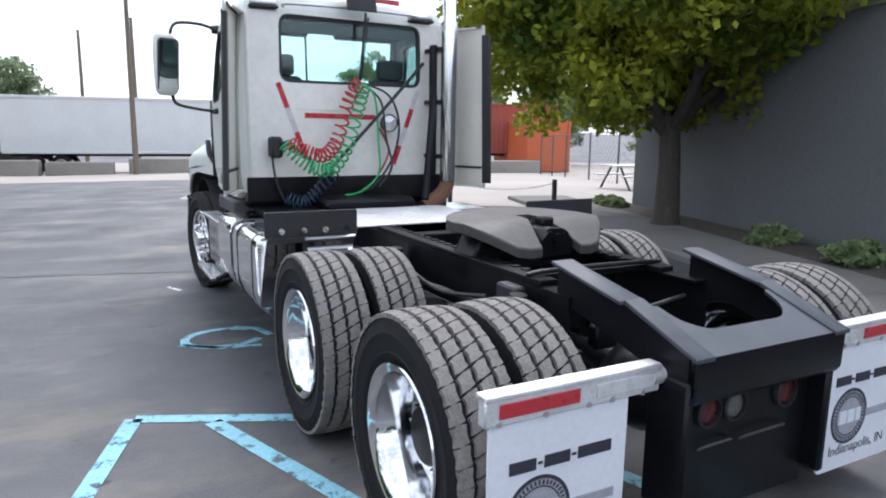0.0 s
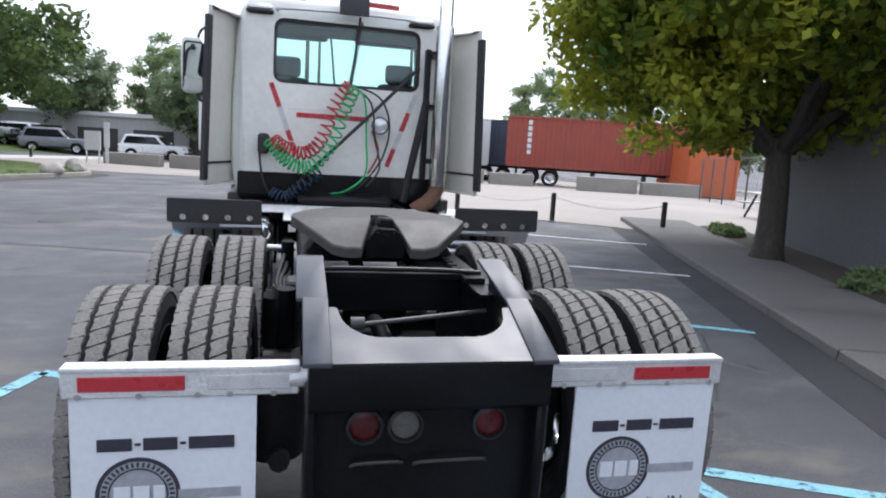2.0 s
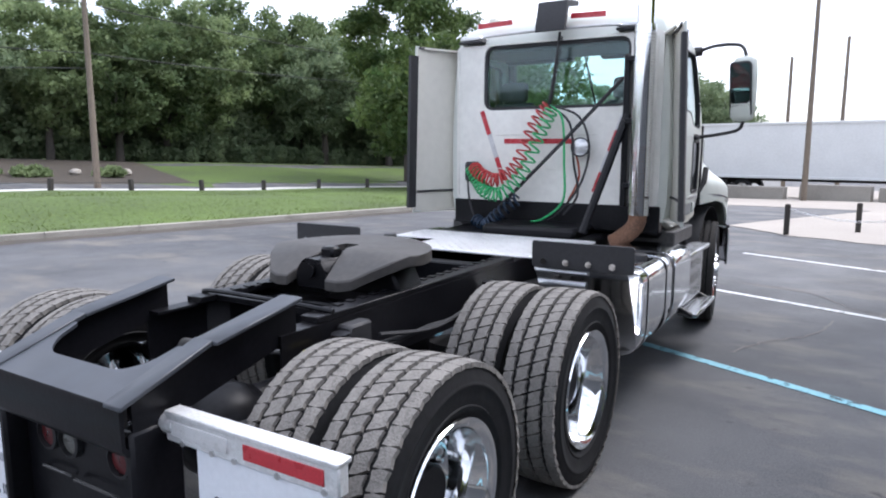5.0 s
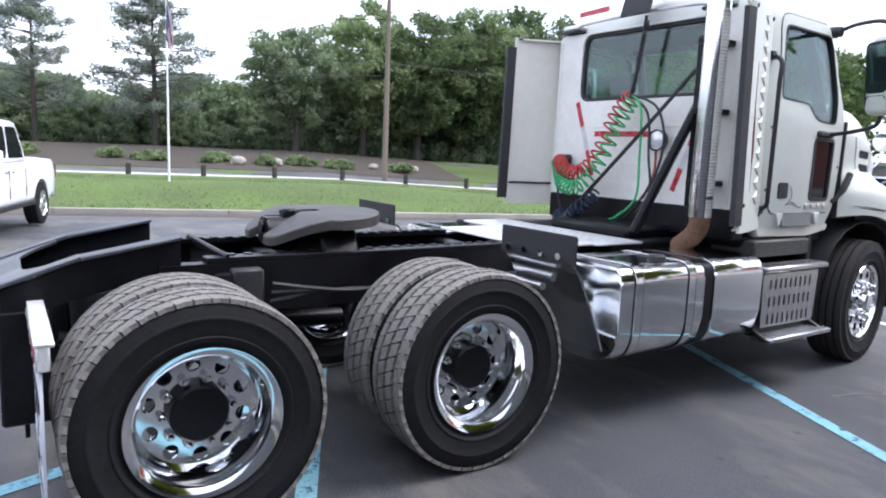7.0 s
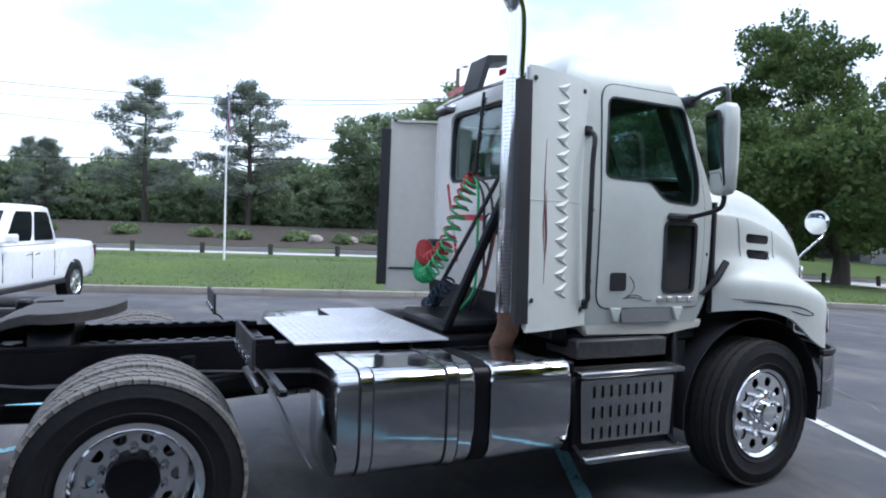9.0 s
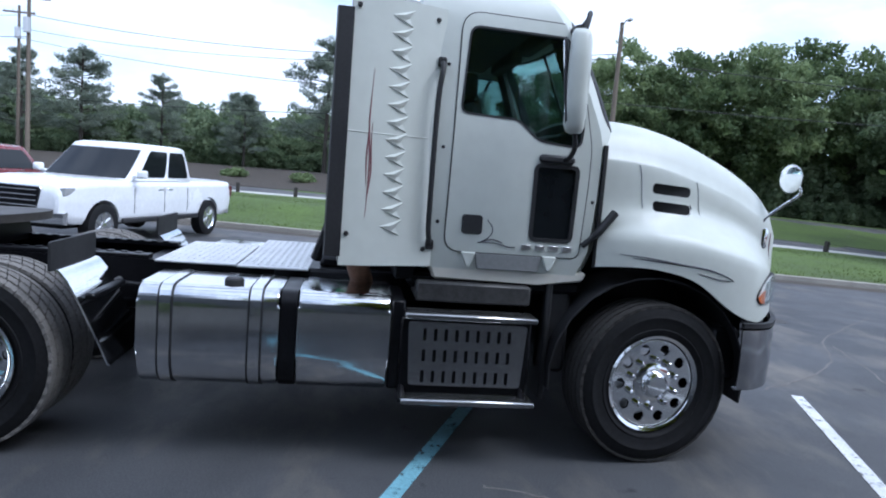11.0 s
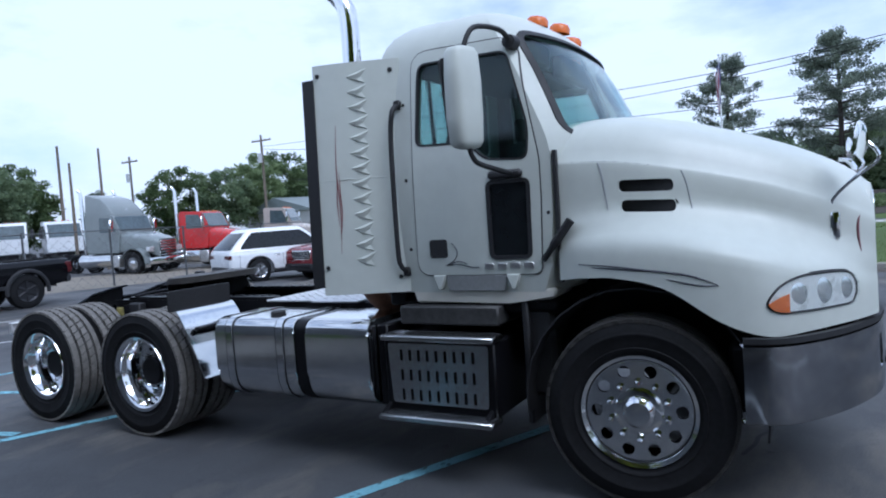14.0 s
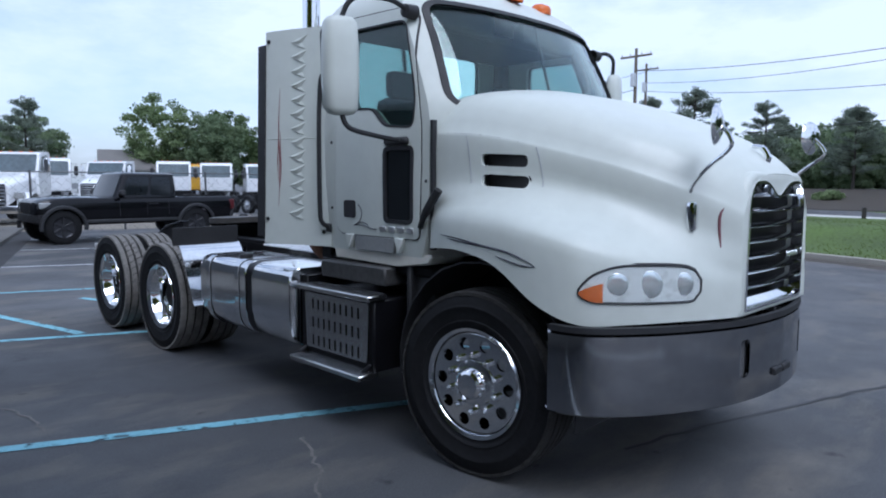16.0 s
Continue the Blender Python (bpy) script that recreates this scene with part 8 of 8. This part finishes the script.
hauler("highway_tractor", "silver highway tractor with tall roof fairing and chrome stacks", at_lot(-8.9, -24.4, -0.45, 0.88), P_SILVER, True, 0.5)
hauler("red_tractor", "bright red day cab tractor with chrome stacks", at_lot(-12.4, -23.2, -0.62, 0.80), P_TRED, False, 0.0)
hauler("tan_tractor", "dull tan tractor parked in the truck row", at_lot(-17.2, -24.0, -0.7, 0.72), P_TAN, False, 0.0, stacks=False)
hauler("white_tractor", "white tractor parked in the truck row", at_lot(-21.1, -25.0, -0.7, 0.72), P_WHITE, False, 0.0, stacks=False)
hauler("white_day_cab", "white day cab tractor behind the fence", at_lot(4.3, -21.5, 0.25, 1), P_WHITE, False, 0.0, stacks=False)
hauler("white_conventional", "white tractor parked behind the fence", at_lot(0.95, -33.0, 0.5, 1), P_WHITE, False, 0.0, stacks=False)
for i, (r, s) in enumerate(((3.4, -37), (-3.6, -40), (-6.5, -41), (-9.3, -40), (6.8, -38))):
    hauler("yard_tractor", "white cab over truck parked in the back row", at_lot(r, s, 0.12 * (i % 3), 1), P_WHITE, False, boxy=True, stacks=False)
hauler("yellow_truck", "yellow cab over truck parked in the back row", at_lot(-5.2, -46.0, 0.1, 1), P_YELLOW, False, boxy=True, stacks=False)


# ---- trailers, containers and walls across the yard ----
M_TRAIL = mat("trailer_white", (0.62, 0.63, 0.63), 0.5, var=0.06, coarse=0.8, fine=10, bump=0.05)
M_CRED = mat("container_red", (0.27, 0.055, 0.035), 0.6, var=0.15, coarse=1.0, fine=15)
M_CORANGE = mat("container_orange", (0.45, 0.10, 0.03), 0.6, var=0.1, coarse=1.0, fine=15)
M_CBLUE = mat("container_blue", (0.035, 0.05, 0.08), 0.6, var=0.2, coarse=1.0, fine=15)
M_BLOCK = mat("concrete_block", (0.25, 0.235, 0.21), 0.92, var=0.2, coarse=1.0, fine=25, bump=0.3)
M_SIDING = mat("pale_siding", (0.42, 0.42, 0.41), 0.7, var=0.1, coarse=0.5, fine=12, stretch=(8, 1, 1))


def rib_box(length, width, z0, z1, rib, depth):
    """A box, long in x, with upright ribs on its long sides."""
    bm = B()
    n = int(length / rib)
    for s in (1, -1):
        top = []
        for i in range(n):
            x = -length / 2 + i * rib
            for dx, d in ((0, 0), (0.25, 0), (0.4, depth), (0.85, depth)):
                top.append((x + dx * rib, s * (width / 2 - d)))
        top.append((length / 2, s * width / 2))
        grid_sheet(bm, [[(x, y, z) for x, y in top] for z in (z0, z1)])
    box(bm, (-length / 2, -width / 2 + depth + 0.03, z0), (length / 2, width / 2 - depth - 0.03, z1))
    return bm


def container(name, label, m, material, length, rib=0.28, depth=0.022, z0=1.15, z1=3.95, marks=0, cat="container", wheels=True):
    t = thing(name, label, cat, "", m)
    part("box", rib_box(length, 2.44, z0, z1, rib, depth), material, t, angle=20)
    for z in (z0, z1):
        for s in (1, -1):
            bm = B()
            box(bm, (-length / 2, s * 1.22 - 0.05, z - 0.06), (length / 2, s * 1.22 + 0.02, z + 0.07), 0.01)
            part("edge_rail", bm, material, t)
    for x in (-length / 2, length / 2):
        for s in (1, -1):
            bm = B()
            box(bm, (x - 0.07, s * 1.18 - 0.07, z0), (x + 0.07, s * 1.18 + 0.07, z1), 0.01)
            part("corner_post", bm, material, t)
    for k in range(marks):
        bm = B()
        box(bm, (-length / 2 + 1.15, -1.245, 3.55 - k * 0.34), (-length / 2 + 1.38, -1.225, 3.80 - k * 0.34))
        part("print_bar", bm, M_TRAIL, t)
    if wheels:
        bm = B()
        for s in (-0.45, 0.45):
            box(bm, (-length / 2 + 0.2, s - 0.06, z0 - 0.22), (length / 2 - 0.2, s + 0.06, z0))
        part("chassis_beam", bm, M_BLACK, t)
        for x in (-length / 2 + 1.4, -length / 2 + 2.6):
            for s in (1, -1):
                w = part("wheel", ME_RIM_O, None, t)
                w.matrix_basis = pose(x, s * 1.05, 0.51, 0, 0, 90 * s)
                part("tyre", ME_TYRE_R, None, w)
        bm = B()
        for s in (-0.6, 0.6):
            box(bm, (length / 2 - 2.6, s - 0.06, 0.05), (length / 2 - 2.45, s + 0.06, z0))
        part("landing_leg", bm, M_BLACK, t)
    return t


def yard_m(r0, s0, r1, s1, dz=0.0):
    a, b = on_ground(r0, s0), on_ground(r1, s1)
    c = (a + b) / 2
    d = b - a
    return Matrix.Translation((c.x, c.y, min(a.z, b.z) + dz)) @ pose(0, 0, 0, 0, 0, math.degrees(math.atan2(d.y, d.x)))


container("white_trailer", "long white box trailer parked across the yard", yard_m(-17.0, 36.3, -1.4, 38.3), M_TRAIL, 15.6, 1.2, 0.006, cat="trailer")
container("white_trailer", "white box trailer parked behind another", yard_m(-7.5, 41.9, -0.3, 41.6), M_TRAIL, 7.2, 1.2, 0.006, cat="trailer")
container("blue_container", "dark blue shipping container between trailers", yard_m(-1.4, 43.2, 3.6, 43.1), M_CBLUE, 6.0)
container("red_container", "rust red shipping container on a chassis", yard_m(0.95, 38.8, 13.1, 37.6), M_CRED, 12.2, marks=6)
container("orange_container", "orange shipping container behind the fence", yard_m(11.45, 33.2, 11.25, 39.3), M_CORANGE, 6.1, z0=0.25, z1=2.95, wheels=False)
for i, (r, s, ln) in enumerate(((-20, 32.8, 3), (-16.5, 33.2, 3), (-13.2, 33.5, 3), (-9.5, 33.9, 3), (-6.2, 34.2, 3), (-2.4, 34.0, 3), (0.6, 34.4, 2.4), (5.5, 32.6, 3), (8.7, 32.4, 3))):
    bm = B()
    box(bm, (-ln / 2, -0.35, 0), (ln / 2, 0.35, 0.66 + 0.1 * (i % 2)), 0.03)
    solo("concrete_block", bm, M_BLOCK, "weathered concrete barrier block in the yard", "barrier block", "yard barrier blocks", m=yard_m(r, s, r + 1, s + 0.12))
# sign boards by the trailer
for r, s, w, h, z in ((-21.5, 31.5, 0.9, 1.0, 0.7), (-20.9, 31.8, 0.3, 1.3, 0.9)):
    bm = B()
    box(bm, (-w / 2, -0.03, z), (w / 2, 0.03, z + h), 0.01)
    cyl(bm, (-w / 2 + 0.1, 0, 0), (-w / 2 + 0.1, 0, z), 0.04, 8)
    cyl(bm, (w / 2 - 0.1, 0, 0), (w / 2 - 0.1, 0, z), 0.04, 8)
    solo("sign_board", bm, M_TRAIL, "blank pale sign board on two posts", "sign", m=yard_m(r, s, r + 1, s))


def shed(name, label, m, L, D, H, wall, roofm, ridge=0.0, doors=0):
    t = thing(name, label, "building", "", m)
    bm = B()
    box(bm, (-L / 2, -D / 2, -1), (L / 2, D / 2, H))
    part("wall", bm, wall, t)
    bm = B()
    if ridge:
        prism(bm, [(-D / 2 - 0.3, H), (D / 2 + 0.3, H), (D / 2 + 0.3, H + 0.12), (0, H + ridge), (-D / 2 - 0.3, H + 0.12)], "x", -L / 2 - 0.3, L / 2 + 0.3)
    else:
        box(bm, (-L / 2 - 0.25, -D / 2 - 0.25, H), (L / 2 + 0.25, D / 2 + 0.25, H + 0.3), 0.02)
    part("roof", bm, roofm, t)
    # bays are dark sheets on the solid wall, painting the shade inside
    for k in range(doors):
        x = -L / 2 + (k + 0.5) * L / doors
        bm = B()
        box(bm, (x - L / doors * 0.36, -D / 2 - 0.05, 0), (x + L / doors * 0.36, -D / 2 + 0.02, H * 0.72))
        part("bay_shade_panel", bm, M_TRIM, t, "dark panel standing for the shade in an open bay")
    return t


shed("low_shed", "long low pale shed with dark open bays", yard_m(-48, 50, -22, 52), 30, 8, 3.2, M_SIDING, M_TRAIL, 0, 7)
shed("grey_shed", "low grey shed behind the trees", yard_m(-52, 40, -40, 41), 14, 8, 3.4, mat("grey_siding", (0.26, 0.26, 0.25), 0.8, var=0.2), M_BLOCK, 0, 2)
shed("grey_barn", "grey metal barn with a pitched roof far behind the trucks", yard_m(-38, -46, -28, -46), 10, 11, 2.6, M_SIDING, mat("grey_roofing", (0.20, 0.23, 0.23), 0.6, var=0.15), 1.3)
shed("grey_house", "grey pitched roof house behind the truck row", yard_m(2, -58, -8, -58), 7, 7, 2.6, M_SIDING, mat("brown_roofing", (0.16, 0.15, 0.14), 0.8, var=0.2), 1.9)

# ---- fence at the back and by the yard ----
M_FENCE = mat("fence_steel", (0.10, 0.105, 0.11), 0.5, 0.5, var=0.2, coarse=4, fine=40)


def chain_fence(name, pts, h, gap, label, mesh_step=0.32):
    t = thing(name, label, "fence")
    path = []
    for (r0, s0), (r1, s1) in zip(pts, pts[1:]):
        n = max(1, round(math.hypot(r1 - r0, s1 - s0) / gap))
        path += [(r0 + (r1 - r0) * i / n, s0 + (s1 - s0) * i / n) for i in range(n)]
    path.append(pts[-1])
    bm = B()
    cyl(bm, (0, 0, -0.1), (0, 0, h + 0.05), 0.035, 8)
    me = mesh_of("post", bm, M_FENCE)
    for r, s in path:
        p = part("post", me, None, t)
        p.matrix_basis = Matrix.Translation(on_ground(r, s))
    for (r0, s0), (r1, s1) in zip(path, path[1:]):
        bm = B()
        cyl(bm, on_ground(r0, s0, h), on_ground(r1, s1, h), 0.022, 6)
        part("top_rail", bm, M_FENCE, t)
    bm = B()
    for (r0, s0), (r1, s1) in zip(path, path[1:]):
        ln = math.hypot(r1 - r0, s1 - s0)
        k = int((ln + h) / mesh_step)
        for i in range(k):
            for sg in (0, 1):
                x0 = i * mesh_step - h
                a, b = (max(x0, 0), max(0, -x0)), (min(x0 + h, ln), min(h, ln - x0))
                if b[0] - a[0] < 0.02:
                    continue
                q = []
                for x, z in (a, b):
                    u = x / ln if not sg else 1 - x / ln
                    q.append(on_ground(r0 + (r1 - r0) * u, s0 + (s1 - s0) * u, z))
                tube(bm, q, 0.0035, 3, False)
    part("wire_mesh", bm, M_FENCE, t)
    return t


chain_fence("back_fence", [(8, -15.2), (3.0, -16.2), (-7.6, -17.4), (-14.5, -18.4)], 1.9, 2.8, "chain link fence before the parked trucks")
chain_fence("yard_fence", [(13.0, 18.6), (9.6, 20.5), (9.7, 26.0), (10.1, 30.5)], 1.9, 2.4, "chain link fence at the edge of the yard")
ground_sheet("dirt_strip", steps(-30, 14, 20), [-26, -22, -19, -16.6], mat("dry_dirt", (0.20, 0.175, 0.14), 0.95, var=0.2, coarse=0.6, fine=30, bump=0.4), 0.006, "dry dirt under the parked trucks")


def picnic(m):
    t = thing("picnic_table", "weathered grey picnic table by the yard fence", "table", "", m)
    for k in range(4):
        bm = B()
        box(bm, (-0.9, -0.36 + k * 0.19, 0.73), (0.9, -0.19 + k * 0.19, 0.77), 0.006)
        part("plank", bm, M_STEEL, t)
    for s in (1, -1):
        bm = B()
        box(bm, (-0.9, s * 0.72 - 0.13, 0.43), (0.9, s * 0.72 + 0.13, 0.47), 0.006)
        part("bench_seat", bm, M_STEEL, t)
        for x in (-0.65, 0.65):
            bm = B()
            tube(bm, [(x, s * 0.75, 0.02), (x, s * 0.22, 0.74)], 0.035, 6)
            part("leg", bm, M_DARKPOST, t)
    return t


picnic(yard_m(8.0, 17.0, 9.0, 17.2))
picnic(yard_m(10.2, 18.0, 11.2, 18.4))


# ---- poles, wires, flag ----
def util_pole(r, s, h, arms=1, lamp=False, z=0.0, rad=0.14, label="weathered wooden utility pole"):
    t = thing("utility_pole", label, "utility pole", "utility poles", Matrix.Translation(on_ground(r, s, z)))
    bm = B()
    tube(bm, [(0, 0, -0.2), (0, 0, h * 0.5), (0, 0, h)], [rad, rad * 0.85, rad * 0.65], 10)
    part("shaft", bm, M_WOOD, t)
    for k in range(arms):
        bm = B()
        box(bm, (-0.06, -1.1, h - 0.55 - k * 0.9), (0.06, 1.1, h - 0.43 - k * 0.9), 0.01)
        part("crossarm", bm, M_WOOD, t)
        for y in (-1.0, -0.4, 0.4, 1.0):
            bm = B()
            lathe(bm, [(0, 0.02), (0.05, 0.05), (0.12, 0.05), (0.16, 0.0001)], 8, pose(0, y, h - 0.43 - k * 0.9, 0, -90, 0))
            part("insulator", bm, M_TRAIL, t)
    if arms:
        bm = B()
        cyl(bm, (0.28, 0, h - 2.4), (0.28, 0, h - 1.6), 0.18, 12)
        part("transformer", bm, M_STEEL, t)
    if lamp:
        bm = B()
        tube(bm, curve_pts([(0, 0, h - 0.3), (0.4, 0, h), (0.8, 0, h)], 4), 0.025, 6)
        box(bm, (0.7, -0.1, h - 0.12), (1.05, 0.1, h), 0.03)
        part("lamp_head", bm, M_STEEL, t)
    return t


POLES = [(-28.6, 6.8, 9.2, 0, True), (-9.9, 32.6, 9.5, 0, True), (-30, -25, 10.0, 1, False), (-27, -46, 9.4, 1, False), (-41, -35.5, 10.5, 1, False), (-20, -58, 9, 1, False), (-12, -50, 9, 0, False), (-6, 44, 10, 0, False), (-12.5, 44.5, 9.5, 0, False), (-15.5, 44, 8.6, 0, False)]
for r, s, h, a, l in POLES:
    util_pole(r, s, h, a, l)
util_pole(-9.4, -32.0, 6.6, 0, False, 0, 0.09, "bare dark steel pole behind the trucks")
util_pole(-7.5, -30.5, 5.6, 0, False, 0, 0.09, "bare dark steel pole behind the trucks")
for a, b, za, zb, sag in (((-28.6, 6.8), (-41, -35.5), 7.6, 8.9, 1.0), ((-28.6, 6.8), (-41, -35.5), 5.6, 8.2, 0.8), ((-41, -35.5), (-27, -46), 9.8, 8.4, 0.4), ((-30, -25), (-27, -46), 7.4, 8.2, 0.6), ((-30, -25), (-28.6, 6.8), 8.6, 7.8, 0.9), ((-28.6, 6.8), (-40, 60), 7.6, 10, 1.2), ((-28.6, 6.8), (-34, 60), 5.6, 9, 1.0), ((-28.6, 6.8), (-34, -60), 5.0, 6.5, 1.6)):
    p, q = on_ground(*a, za), on_ground(*b, zb)
    bm = B()
    tube(bm, [p.lerp(q, i / 20) - Vector((0, 0, sag * (1 - (2 * i / 20 - 1) ** 2))) for i in range(21)], 0.017, 4, False)
    solo("overhead_wire", bm, M_WIRE, "thin overhead wire between poles", "wire", "overhead wires")

flag = thing("flagpole", "white flagpole with a limp striped flag", "flagpole", "", Matrix.Translation(on_ground(-18.3, -1.85, 0.36)) @ Matrix.Scale(0.60, 4))
bm = B()
tube(bm, [(0, 0, 0), (0, 0, 4), (0, 0, 9.4)], [0.06, 0.05, 0.03], 10)
part("pole", bm, M_POLEW, flag)
bm = B()
lathe(bm, [(0, 0.0001), (0.04, 0.06), (0.10, 0.06), (0.13, 0.0001)], 12, pose(0, 0, 9.4, 0, -90, 0))
part("finial", bm, M_STEEL, flag)
M_FRED, M_FBLUE, M_FPALE = mat("flag_red", (0.28, 0.06, 0.08), 0.8, var=0.15), mat("flag_blue", (0.07, 0.08, 0.20), 0.8, var=0.15), mat("flag_pale", (0.42, 0.38, 0.42), 0.8, var=0.1)
for k in range(9):       # limp folds, stripe by stripe
    rows = []
    for j in range(9):
        z = 9.15 - j * 0.24
        u = 0.05 + k * 0.12 + 0.03 * math.sin(j * 0.9 + k)
        rows.append([(u + d * 0.12, 0.07 * math.sin(k * 1.4 + j * 0.5 + d), z - 0.10 * (k + d)) for d in (0, 1)])
    bm = thick(B(), rows, 0.006)
    part("flag_fold", bm, M_FBLUE if k < 4 else (M_FRED if k % 2 else M_FPALE), flag)

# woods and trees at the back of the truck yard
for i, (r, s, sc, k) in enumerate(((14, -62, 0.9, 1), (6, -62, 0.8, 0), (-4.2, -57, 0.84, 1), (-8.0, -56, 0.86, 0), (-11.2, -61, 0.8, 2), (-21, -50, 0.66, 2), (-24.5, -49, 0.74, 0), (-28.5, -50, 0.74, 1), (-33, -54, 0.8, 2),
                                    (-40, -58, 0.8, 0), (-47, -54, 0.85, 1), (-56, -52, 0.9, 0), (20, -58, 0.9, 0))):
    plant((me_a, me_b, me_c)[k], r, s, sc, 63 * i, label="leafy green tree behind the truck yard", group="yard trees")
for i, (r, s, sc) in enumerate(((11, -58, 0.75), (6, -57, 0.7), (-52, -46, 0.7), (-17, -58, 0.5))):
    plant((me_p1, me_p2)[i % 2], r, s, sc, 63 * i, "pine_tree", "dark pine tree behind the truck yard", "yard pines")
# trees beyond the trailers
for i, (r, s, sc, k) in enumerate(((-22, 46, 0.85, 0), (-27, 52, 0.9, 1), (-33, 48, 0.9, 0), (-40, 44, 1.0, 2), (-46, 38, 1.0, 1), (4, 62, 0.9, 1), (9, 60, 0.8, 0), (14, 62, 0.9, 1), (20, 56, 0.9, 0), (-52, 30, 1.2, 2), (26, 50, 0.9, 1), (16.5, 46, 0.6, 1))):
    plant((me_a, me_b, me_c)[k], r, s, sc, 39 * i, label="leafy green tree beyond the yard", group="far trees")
